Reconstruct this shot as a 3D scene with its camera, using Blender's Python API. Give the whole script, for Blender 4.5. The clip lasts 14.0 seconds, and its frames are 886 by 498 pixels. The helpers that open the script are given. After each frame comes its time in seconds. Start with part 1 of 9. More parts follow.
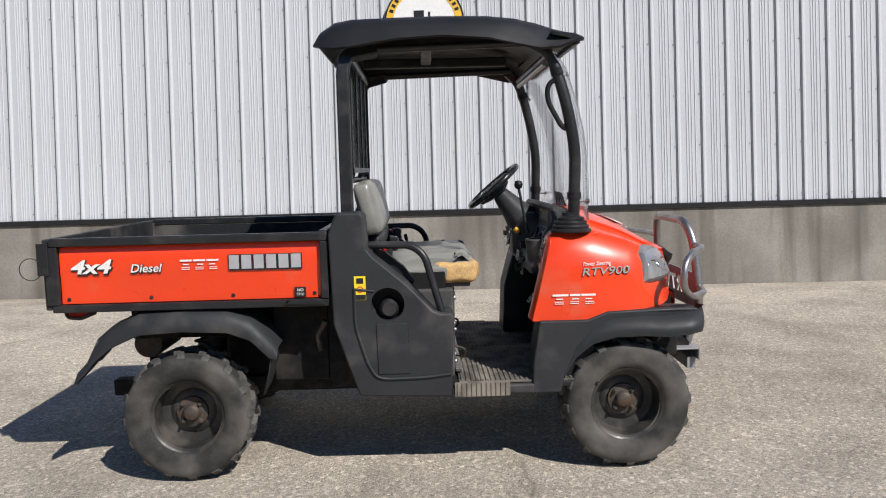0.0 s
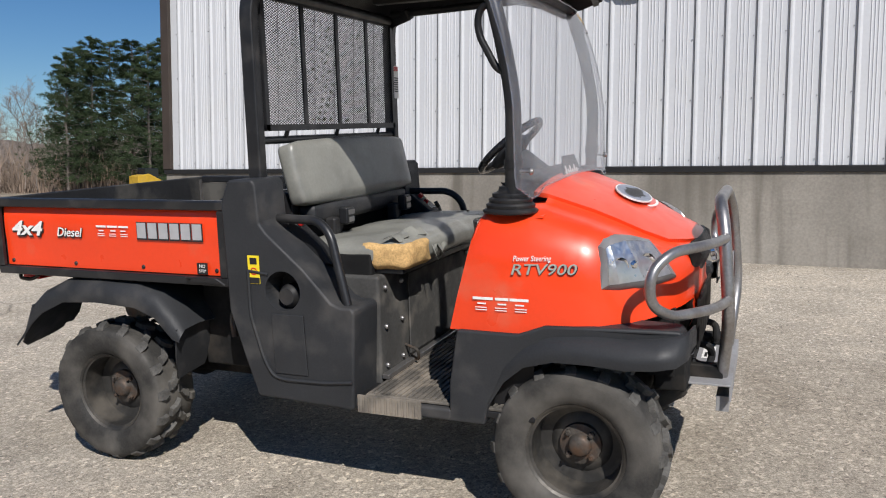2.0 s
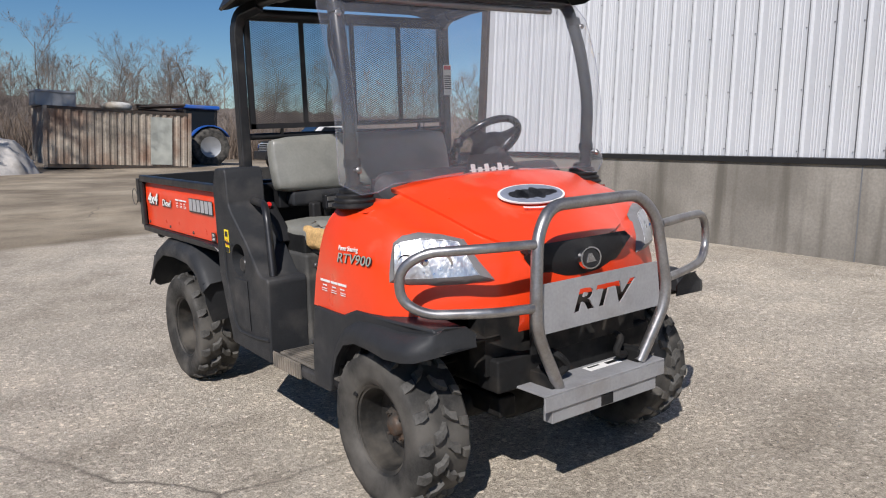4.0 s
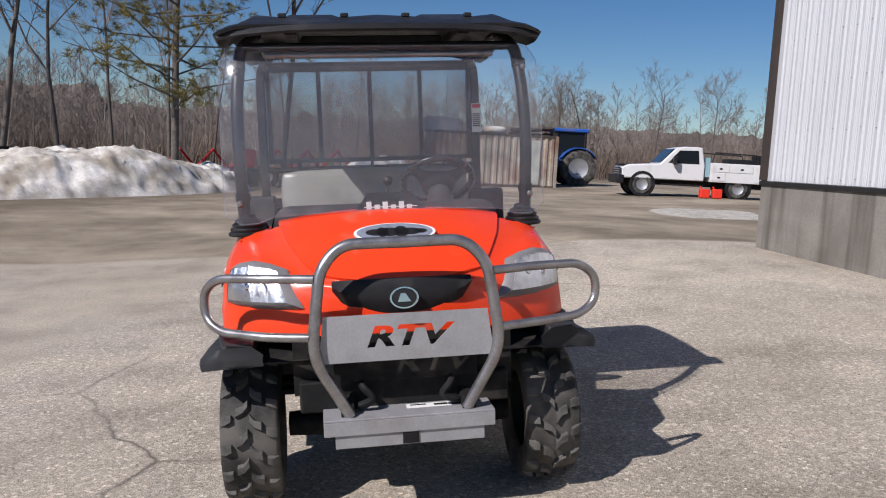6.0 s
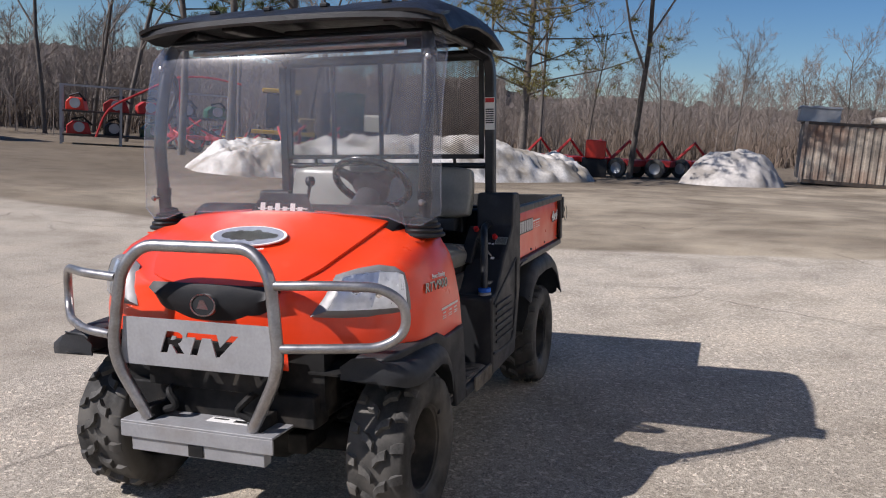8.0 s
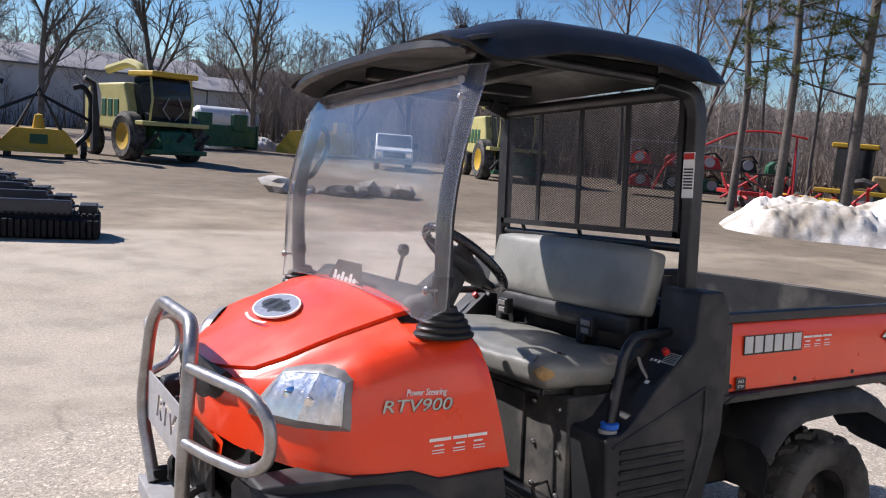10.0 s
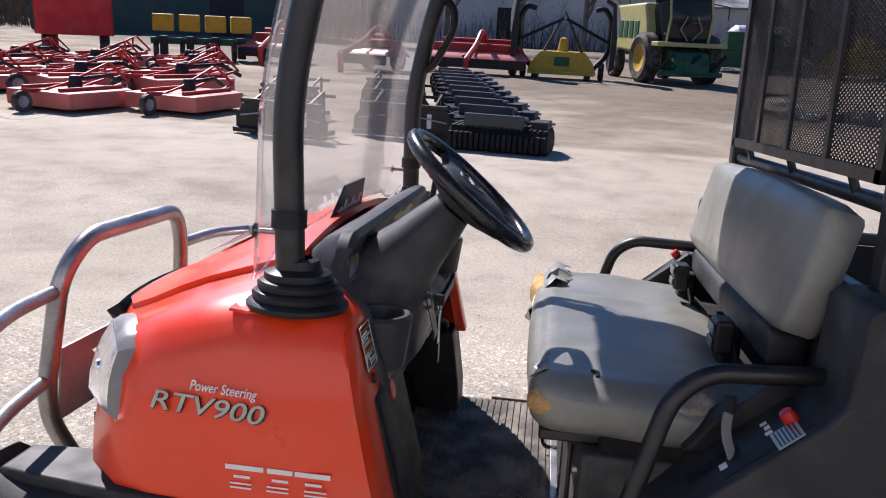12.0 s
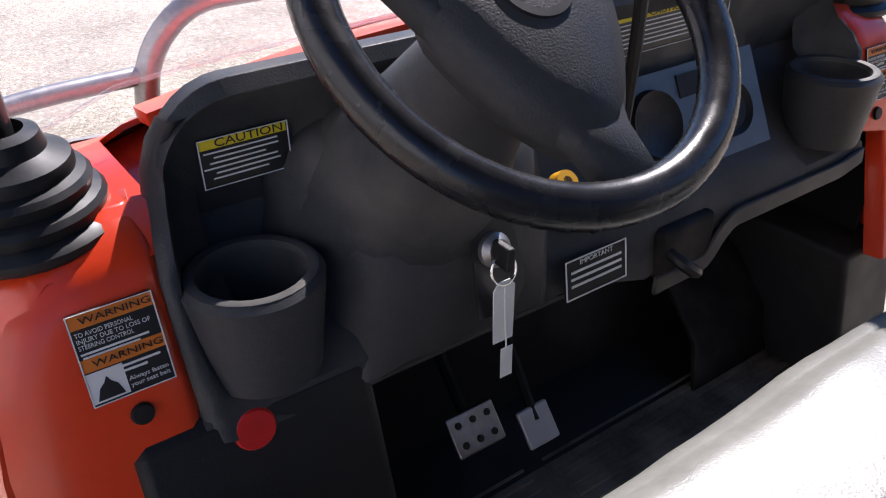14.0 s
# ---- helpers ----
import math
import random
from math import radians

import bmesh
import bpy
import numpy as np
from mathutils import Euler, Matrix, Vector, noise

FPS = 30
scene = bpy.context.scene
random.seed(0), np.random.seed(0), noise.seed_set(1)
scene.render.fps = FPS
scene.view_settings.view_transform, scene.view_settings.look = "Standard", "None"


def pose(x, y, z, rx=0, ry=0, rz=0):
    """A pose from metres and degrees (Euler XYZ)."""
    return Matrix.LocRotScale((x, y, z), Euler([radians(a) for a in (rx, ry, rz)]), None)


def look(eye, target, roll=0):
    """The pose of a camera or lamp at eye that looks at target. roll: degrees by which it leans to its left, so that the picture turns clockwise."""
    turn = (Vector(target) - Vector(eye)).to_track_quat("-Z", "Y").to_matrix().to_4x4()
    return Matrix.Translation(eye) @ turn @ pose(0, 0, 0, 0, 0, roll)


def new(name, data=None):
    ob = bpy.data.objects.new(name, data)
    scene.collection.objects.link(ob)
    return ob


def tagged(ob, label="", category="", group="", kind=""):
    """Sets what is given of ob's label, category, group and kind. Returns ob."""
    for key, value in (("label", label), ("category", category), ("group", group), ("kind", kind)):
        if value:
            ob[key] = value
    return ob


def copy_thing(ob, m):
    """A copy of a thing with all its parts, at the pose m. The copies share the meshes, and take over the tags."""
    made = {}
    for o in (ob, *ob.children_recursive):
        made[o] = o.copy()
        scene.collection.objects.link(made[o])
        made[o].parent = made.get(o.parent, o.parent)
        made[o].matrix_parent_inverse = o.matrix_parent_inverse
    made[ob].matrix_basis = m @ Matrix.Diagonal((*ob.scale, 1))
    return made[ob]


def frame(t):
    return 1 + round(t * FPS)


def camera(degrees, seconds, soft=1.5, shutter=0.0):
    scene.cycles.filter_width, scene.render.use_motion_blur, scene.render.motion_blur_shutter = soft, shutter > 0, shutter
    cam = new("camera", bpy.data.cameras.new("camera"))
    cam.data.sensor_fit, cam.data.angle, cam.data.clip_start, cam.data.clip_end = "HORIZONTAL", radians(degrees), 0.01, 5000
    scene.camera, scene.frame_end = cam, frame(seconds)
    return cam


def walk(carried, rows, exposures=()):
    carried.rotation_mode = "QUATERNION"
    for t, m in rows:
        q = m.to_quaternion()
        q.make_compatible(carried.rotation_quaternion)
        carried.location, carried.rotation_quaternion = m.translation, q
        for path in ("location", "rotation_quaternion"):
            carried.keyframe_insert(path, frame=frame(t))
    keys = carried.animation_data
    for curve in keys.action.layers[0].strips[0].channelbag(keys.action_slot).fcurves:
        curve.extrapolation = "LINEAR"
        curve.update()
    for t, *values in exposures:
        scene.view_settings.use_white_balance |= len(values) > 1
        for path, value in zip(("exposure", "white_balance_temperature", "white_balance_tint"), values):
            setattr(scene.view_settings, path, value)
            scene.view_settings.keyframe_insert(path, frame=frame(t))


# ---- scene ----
cam = camera(57.9, 14.0, 1.1)
PATH = [
    (0, (0.094, -4.290, 1.018), (0.141, -2.291, 0.984), -1.5),
    (0.5, (0.405, -4.096, 1.028), (0.307, -2.099, 0.978), -0.3),
    (1, (0.752, -3.782, 1.087), (0.444, -1.808, 0.993), -0.4),
    (1.5, (1.151, -3.503, 1.077), (0.621, -1.578, 0.962), -0.1),
    (2, (1.556, -3.239, 1.104), (0.802, -1.393, 0.949), 0.3),
    (2.5, (1.944, -2.948, 1.160), (0.977, -1.206, 0.988), 1.1),
    (3, (2.434, -2.744, 1.161), (1.222, -1.165, 0.973), 2.1),
    (3.2, (2.619, -2.650, 1.176), (1.320, -1.143, 0.974), 2.1),
    (5.3, (4.168, -1.122, 1.290), (2.280, -0.494, 1.081), 1.8),
    (5.5, (4.239, -0.890, 1.330), (2.320, -0.364, 1.124), 1.8),
    (6, (4.266, -0.390, 1.383), (2.302, -0.083, 1.162), 3.0),
    (6.5, (4.191, 0.107, 1.475), (2.207, 0.154, 1.223), 3.7),
    (7, (4.112, 0.679, 1.544), (2.145, 0.474, 1.246), 3.1),
    (7.2, (4.076, 0.871, 1.547), (2.120, 0.579, 1.249), 3.6),
    (9.3, (2.579, 2.474, 1.696), (1.143, 1.112, 1.41), 2.9),
    (9.5, (2.391, 2.524, 1.733), (1.084, 1.035, 1.457), 3.3),
    (10, (1.926, 2.482, 1.702), (0.931, 0.77, 1.419), 4.6),
    (10.5, (1.451, 2.413, 1.681), (0.723, 0.594, 1.279), 4.2),
    (11, (1.011, 2.266, 1.671), (0.563, 0.384, 1.163), 4.2),
    (11.5, (0.649, 2.057, 1.661), (0.473, 0.141, 1.117), 4.5),
    (12, (0.328, 1.834, 1.626), (0.572, -0.075, 1.081), 2.8),
    (12.5, (0.14, 1.493, 1.573), (0.74, -0.316, 0.969), 1.5),
    (13, (0.079, 1.118, 1.531), (0.993, -0.494, 0.778), -0.7),
    (13.5, (0.022, 0.77, 1.492), (1.254, -0.52, 0.586), -3.3),
    (14, (0.042, 0.531, 1.464), (1.45, -0.35, 0.349), -5.7),
]
EXPOSURES = [(0.0, 0.02, 6720, 4), (3.2, 0.01, 6680, 4), (5.3, -0.04, 6560, 9), (7.2, -0.03, 6560, 9), (9.3, 0.48, 6700, 9), (10.5, 0.58, 6520, 11), (12.0, 0.64, 6520, 12), (12.5, 0.58, 6560, 12), (13.0, 0.60, 6560, 12), (13.5, 0.76, 6560, 12), (14.0, 1.14, 6560, 12)]
walk(cam, [(t, look(eye, target, roll)) for t, eye, target, roll in PATH], EXPOSURES)

# ---- the slope on which the vehicle stands: its own frame tilts about x ----
SLOPE = 4.7
TILT = Matrix.Rotation(radians(SLOPE), 4, "X")

# ---- world, sun ----
SUN = (TILT.to_3x3() @ Vector((0.645, -0.80, 1.0))).normalized()
sky_world = bpy.data.worlds.new("sky")
scene.world = sky_world
sky_world.use_nodes = True
wn = sky_world.node_tree
sky = wn.nodes.new("ShaderNodeTexSky")
sky.sky_type, sky.sun_disc = "NISHITA", False
sky.sun_elevation = math.asin(SUN.z)
sky.sun_rotation = math.atan2(SUN.x, SUN.y)
sky.air_density, sky.dust_density, sky.ozone_density = 1.0, 0.0, 5.0
deep = wn.nodes.new("ShaderNodeHueSaturation")
deep.inputs["Hue"].default_value, deep.inputs["Saturation"].default_value = 0.509, 1.22
wn.links.new(sky.outputs[0], deep.inputs["Color"])
wn.links.new(deep.outputs[0], wn.nodes["Background"].inputs[0])
wn.nodes["Background"].inputs[1].default_value = 0.076
sun = new("sun", bpy.data.lights.new("sun", "SUN"))
sun.data.energy, sun.data.angle, sun.data.color = 5.2, radians(0.55), (1.0, 0.945, 0.965)
sun.matrix_world = look(SUN * 50, (0, 0, 0))
scene.view_settings.exposure = 0.0


# ---- materials ----
def mat(name, color, rough=0.5, metal=0.0, vary=0.0, scale=8.0, fine=0.0, fine_scale=120.0, bump=0.0, bump_scale=200.0,
        dirt=None, dirt_amount=0.0, dirt_scale=3.0, coat=0.0, spread=0.0, space="Object"):
    """A principled material: two scales of tone, patches of dirt, fine relief. spread: a tone of its own for each object."""
    m = bpy.data.materials.new(name)
    m.use_nodes = True
    t = m.node_tree
    b = t.nodes["Principled BSDF"]
    b.inputs["Roughness"].default_value, b.inputs["Metallic"].default_value = rough, metal
    b.inputs["Coat Weight"].default_value = coat
    b.inputs["Specular IOR Level"].default_value = 0.28 if rough > 0.4 and not metal else 0.5
    b.inputs["Coat Roughness"].default_value = 0.12
    co = t.nodes.new("ShaderNodeTexCoord").outputs[space]

    def noise_at(s, detail=4.0):
        n = t.nodes.new("ShaderNodeTexNoise")
        n.inputs["Scale"].default_value, n.inputs["Detail"].default_value = s, detail
        t.links.new(co, n.inputs["Vector"])
        return n.outputs["Fac"]

    def span(fac, a, c, lo, hi):
        r = t.nodes.new("ShaderNodeMapRange")
        for k, v in zip((1, 2, 3, 4), (a, c, lo, hi)):
            r.inputs[k].default_value = v
        t.links.new(fac, r.inputs[0])
        return r.outputs[0]

    def mixed(fac, a, c, how="MIX"):
        x = t.nodes.new("ShaderNodeMix")
        x.data_type, x.blend_type = "RGBA", how
        for sock, v in ((x.inputs[0], fac), (x.inputs[6], a), (x.inputs[7], c)):
            if hasattr(v, "links"):
                t.links.new(v, sock)
            elif isinstance(v, tuple):
                sock.default_value = (*v, 1) if len(v) == 3 else v
            else:
                sock.default_value = v
        return x.outputs[2]

    def grey(v):
        c = t.nodes.new("ShaderNodeCombineColor")
        for k in range(3):
            t.links.new(v, c.inputs[k])
        return c.outputs[0]

    out = None
    base = tuple(color)
    if vary or fine or dirt_amount or spread:
        out = mixed(0.0, base, base)
        if vary:
            out = mixed(1.0, out, grey(span(noise_at(scale), 0.3, 0.7, 1 - vary, 1 + vary)), "MULTIPLY")
        if fine:
            out = mixed(1.0, out, grey(span(noise_at(fine_scale), 0.3, 0.7, 1 - fine, 1 + fine)), "MULTIPLY")
        if spread:
            info = t.nodes.new("ShaderNodeObjectInfo").outputs["Random"]
            out = mixed(1.0, out, grey(span(info, 0, 1, 1 - spread, 1 + spread)), "MULTIPLY")
        if dirt_amount:
            f = span(noise_at(dirt_scale, 8.0), 0.62 - 0.3 * dirt_amount, 0.78 - 0.2 * dirt_amount, 0.0, min(1, 0.35 + dirt_amount * 0.6))
            out = mixed(f, out, tuple(dirt))
        t.links.new(out, b.inputs["Base Color"])
        rr = span(noise_at(scale * 2.5), 0.3, 0.7, max(0.02, rough * 0.8), min(1, rough * 1.2))
        t.links.new(rr, b.inputs["Roughness"])
    else:
        b.inputs["Base Color"].default_value = (*base, 1)
    if bump:
        bn = t.nodes.new("ShaderNodeBump")
        bn.inputs["Strength"].default_value, bn.inputs["Distance"].default_value = bump, 0.002
        t.links.new(noise_at(bump_scale, 6.0), bn.inputs["Height"])
        t.links.new(bn.outputs[0], b.inputs["Normal"])
    return m


ORANGE = mat("orange_paint", (0.80, 0.052, 0.010), 0.34, 0, 0.05, 3, 0.02, 60, coat=0.35, dirt=(0.55, 0.20, 0.12), dirt_amount=0.10, dirt_scale=5)
GREY_PLASTIC = mat("grey_plastic", (0.027, 0.0283, 0.0306), 0.55, 0, 0.12, 5, 0.10, 150, bump=0.25, bump_scale=420, dirt=(0.085, 0.08, 0.075), dirt_amount=0.35, dirt_scale=6)
BLACK_PLASTIC = mat("black_plastic", (0.014, 0.014, 0.015), 0.5, 0, 0.15, 6, 0.1, 160, bump=0.25, bump_scale=380, dirt=(0.06, 0.057, 0.053), dirt_amount=0.25, dirt_scale=6)
DASH_PLASTIC = mat("dash_plastic", (0.046, 0.047, 0.050), 0.5, 0, 0.15, 6, 0.08, 150, bump=0.3, bump_scale=500, dirt=(0.15, 0.138, 0.12), dirt_amount=0.32, dirt_scale=7)
ROOF_PLASTIC = mat("roof_plastic", (0.018, 0.018, 0.019), 0.42, 0, 0.15, 4, 0.1, 180, bump=0.5, bump_scale=260, dirt=(0.06, 0.06, 0.06), dirt_amount=0.2, dirt_scale=4)
BLACK_STEEL = mat("black_painted_steel", (0.014, 0.0145, 0.016), 0.4, 0, 0.15, 8, 0.1, 90, dirt=(0.07, 0.065, 0.06), dirt_amount=0.25, dirt_scale=9)
BED_STEEL = mat("bed_coating", (0.018, 0.019, 0.021), 0.6, 0, 0.2, 5, 0.15, 120, bump=0.4, bump_scale=260, dirt=(0.16, 0.15, 0.13), dirt_amount=0.4, dirt_scale=4)
CHASSIS = mat("chassis_black", (0.009, 0.009, 0.009), 0.75, 0, 0.3, 8, 0.1, 60, dirt=(0.06, 0.05, 0.04), dirt_amount=0.4, dirt_scale=7)
RUBBER = mat("tyre_rubber", (0.030, 0.029, 0.027), 0.75, 0, 0.2, 9, 0.2, 120, bump=0.35, bump_scale=240, dirt=(0.125, 0.116, 0.102), dirt_amount=0.8, dirt_scale=5)
LUG = mat("worn_lug_rubber", (0.085, 0.082, 0.076), 0.7, 0, 0.3, 14, 0.2, 120, bump=0.4, bump_scale=200, dirt=(0.15, 0.14, 0.122), dirt_amount=0.5, dirt_scale=9)
BELLOWS = mat("bellows_rubber", (0.016, 0.016, 0.017), 0.45, 0, 0.15, 12, 0.1, 120, dirt=(0.07, 0.065, 0.06), dirt_amount=0.2, dirt_scale=16)
RIM = mat("rim_black", (0.030, 0.029, 0.027), 0.5, 0.2, 0.25, 10, 0.15, 90, dirt=(0.13, 0.115, 0.095), dirt_amount=0.6, dirt_scale=8)
RUSTY = mat("rusty_steel", (0.066, 0.058, 0.050), 0.65, 0.3, 0.3, 20, 0.2, 120, dirt=(0.12, 0.06, 0.03), dirt_amount=0.5, dirt_scale=18)
STEEL = mat("bare_tube_steel", (0.34, 0.33, 0.325), 0.38, 0.85, 0.18, 9, 0.1, 120, dirt=(0.22, 0.19, 0.16), dirt_amount=0.35, dirt_scale=14)
PLATE_STEEL = mat("plate_steel", (0.33, 0.33, 0.335), 0.6, 0.35, 0.12, 6, 0.06, 90, dirt=(0.24, 0.22, 0.20), dirt_amount=0.25, dirt_scale=8)
SEAT = mat("seat_vinyl", (0.222, 0.221, 0.196), 0.36, 0, 0.12, 5, 0.06, 90, bump=0.18, bump_scale=330, dirt=(0.12, 0.12, 0.11), dirt_amount=0.35, dirt_scale=6)
FOAM = mat("seat_foam", (0.53, 0.34, 0.145), 0.95, 0, 0.2, 22, 0.2, 140, bump=0.9, bump_scale=150, dirt=(0.22, 0.13, 0.06), dirt_amount=0.3, dirt_scale=14)
DUSTY_PANEL = mat("dusty_grey_panel", (0.062, 0.061, 0.058), 0.7, 0, 0.2, 6, 0.15, 90, dirt=(0.22, 0.20, 0.17), dirt_amount=0.5, dirt_scale=7)
MAT_RUBBER = mat("floor_mat", (0.095, 0.087, 0.076), 0.85, 0, 0.3, 12, 0.2, 140, dirt=(0.30, 0.26, 0.21), dirt_amount=0.65, dirt_scale=9)
CHROME = mat("chrome", (0.75, 0.75, 0.76), 0.12, 1.0, 0.05, 12)
REFLECTOR = mat("lamp_reflector", (0.80, 0.80, 0.80), 0.34, 1.0, 0.12, 30, bump=0.7, bump_scale=70)
SILVER = mat("silver_lettering", (0.52, 0.53, 0.55), 0.35, 0.4, 0.06, 30)
WHITE = mat("white_decal", (0.78, 0.77, 0.74), 0.5, 0, 0.05, 40)
DARK_DECAL = mat("black_decal", (0.015, 0.015, 0.016), 0.4, 0, 0.05, 40)
YELLOW = mat("yellow_decal", (0.80, 0.62, 0.03), 0.5, 0, 0.06, 30)
ORANGE_DECAL = mat("warning_orange", (0.72, 0.20, 0.03), 0.5, 0, 0.06, 30)
YELLOW_KNOB = mat("yellow_knob", (0.75, 0.38, 0.02), 0.4, 0, 0.08, 40)
RED = mat("red_plastic", (0.55, 0.02, 0.02), 0.35, 0, 0.08, 30)
BLUE = mat("blue_strap", (0.02, 0.13, 0.55), 0.5, 0, 0.1, 40)
GREEN_LETTER = mat("grey_green_lettering", (0.42, 0.45, 0.40), 0.35, 0.3, 0.1, 30)
TAN_STEEL = mat("worn_grey_foot", (0.30, 0.29, 0.27), 0.6, 0.3, 0.1, 20)
PAPER = mat("paper_tag", (0.75, 0.75, 0.73), 0.7, 0, 0.04, 30)
TAN_PAPER = mat("grey_plastic_panel", (0.12, 0.17, 0.24), 0.5, 0, 0.1, 20)


def clear(name, tint, rough=0.03, haze=0.0, haze_color=(0.8, 0.8, 0.8), gloss=0.045):
    """A thin clear sheet: sees straight through, with reflections at its surface and a veil of scratches."""
    m = bpy.data.materials.new(name)
    m.use_nodes = True
    t = m.node_tree
    t.nodes.remove(t.nodes["Principled BSDF"])
    tr = t.nodes.new("ShaderNodeBsdfTransparent")
    tr.inputs[0].default_value = (*tint, 1)
    gl = t.nodes.new("ShaderNodeBsdfGlossy")
    gl.inputs["Roughness"].default_value = rough
    di = t.nodes.new("ShaderNodeBsdfDiffuse")
    di.inputs[0].default_value = (*haze_color, 1)
    tl = t.nodes.new("ShaderNodeBsdfTranslucent")
    tl.inputs[0].default_value = (*haze_color, 1)
    both = t.nodes.new("ShaderNodeMixShader")
    t.links.new(di.outputs[0], both.inputs[1])
    t.links.new(tl.outputs[0], both.inputs[2])
    lw = t.nodes.new("ShaderNodeLayerWeight")
    lw.inputs[0].default_value = 0.5
    pw = t.nodes.new("ShaderNodeMath")
    pw.operation = "POWER"
    t.links.new(lw.outputs["Facing"], pw.inputs[0])
    pw.inputs[1].default_value = 3.0
    fr = t.nodes.new("ShaderNodeMath")
    fr.operation = "MULTIPLY_ADD"
    t.links.new(pw.outputs[0], fr.inputs[0])
    fr.inputs[1].default_value, fr.inputs[2].default_value = 0.85, gloss
    one = t.nodes.new("ShaderNodeMixShader")
    co = t.nodes.new("ShaderNodeTexCoord")
    no = t.nodes.new("ShaderNodeTexNoise")
    no.inputs["Scale"].default_value, no.inputs["Detail"].default_value = 4.0, 8.0
    t.links.new(co.outputs["Object"], no.inputs["Vector"])
    mr = t.nodes.new("ShaderNodeMapRange")
    for k, v in zip((1, 2, 3, 4), (0.3, 0.75, haze * 0.6, haze * 1.4)):
        mr.inputs[k].default_value = v
    t.links.new(no.outputs["Fac"], mr.inputs[0])
    t.links.new(mr.outputs[0], one.inputs[0])
    t.links.new(tr.outputs[0], one.inputs[1])
    t.links.new(both.outputs[0], one.inputs[2])
    two = t.nodes.new("ShaderNodeMixShader")
    t.links.new(fr.outputs[0], two.inputs[0])
    t.links.new(one.outputs[0], two.inputs[1])
    t.links.new(gl.outputs[0], two.inputs[2])
    t.links.new(two.outputs[0], t.nodes["Material Output"].inputs[0])
    return m


ACRYLIC = clear("scratched_acrylic", (0.97, 0.97, 0.98), 0.10, 0.135, (0.74, 0.75, 0.84), 0.04)
LENS = clear("headlight_lens", (0.95, 0.95, 0.94), 0.08, 0.24, (0.80, 0.79, 0.74), 0.06)
GLASS = clear("window_glass", (0.25, 0.28, 0.3), 0.02, 0.02)


# ---- building tools ----
def finish(name, bm, material, parent=None, label="", sharp=38, bevel=0.0, segments=2):
    """Links a bmesh as one mesh object, smooth but for its sharp edges."""
    bmesh.ops.recalc_face_normals(bm, faces=bm.faces)
    lim = radians(sharp)
    for f in bm.faces:
        f.smooth = True
    for e in bm.edges:
        e.smooth = len(e.link_faces) == 2 and e.calc_face_angle(0) < lim
    me = bpy.data.meshes.new(name)
    bm.to_mesh(me)
    bm.free()
    for mm in (material if isinstance(material, (list, tuple)) else (material,)):
        me.materials.append(mm)
    ob = new(name, me)
    ob.parent = parent
    if label:
        ob["label"] = label
    if bevel:
        b = ob.modifiers.new("bevel", "BEVEL")
        b.width, b.segments, b.limit_method, b.angle_limit, b.harden_normals = bevel, segments, "ANGLE", radians(35), True
    return ob


def part(name, bm, material, parent, label="", **more):
    return finish(name, bm, material, parent, label, **more)


def empty(name, m=None):
    ob = new(name)
    ob.empty_display_size = 0.2
    if m is not None:
        ob.matrix_world = m
    return ob


def add_box(bm, x0, x1, y0, y1, z0, z1, m=None, mi=0):
    vs = [bm.verts.new((x, y, z)) for x in (x0, x1) for y in (y0, y1) for z in (z0, z1)]
    fs = []
    for q in ((0, 1, 3, 2), (4, 6, 7, 5), (0, 4, 5, 1), (2, 3, 7, 6), (0, 2, 6, 4), (1, 5, 7, 3)):
        f = bm.faces.new([vs[i] for i in q])
        f.material_index = mi
        fs.append(f)
    if m is not None:
        bmesh.ops.transform(bm, matrix=m, verts=vs)
    return vs


def boxes(*specs):
    bm = bmesh.new()
    for s in specs:
        add_box(bm, *s)
    return bm


def add_prism(bm, pts, axis, a, b):
    """A flat outline pushed from a to b along an axis. pts: pairs in the two other axes, in xyz order."""
    k = "xyz".index(axis)

    def at(p, v):
        c = list(p)
        c.insert(k, v)
        return c

    lo, hi = [bm.verts.new(at(p, a)) for p in pts], [bm.verts.new(at(p, b)) for p in pts]
    n = len(pts)
    bm.faces.new(lo)
    bm.faces.new(hi[::-1])
    for i in range(n):
        bm.faces.new((lo[i], hi[i], hi[(i + 1) % n], lo[(i + 1) % n]))
    return lo + hi


def prism(pts, axis, a, b):
    bm = bmesh.new()
    add_prism(bm, pts, axis, a, b)
    return bm


def rounded(pts, r=0.05, n=5, closed=False):
    """A polyline with its corners rounded."""
    ps = [Vector(p) for p in pts]
    out = []
    for i, p in enumerate(ps):
        if not closed and i in (0, len(ps) - 1):
            out.append(p)
            continue
        a, b = ps[i - 1] - p, ps[(i + 1) % len(ps)] - p
        d = min(r, a.length * 0.48, b.length * 0.48)
        p0, p1 = p + a.normalized() * d, p + b.normalized() * d
        for k in range(n + 1):
            u = k / n
            out.append(p0 * (1 - u) ** 2 + p * 2 * u * (1 - u) + p1 * u**2)
    return out


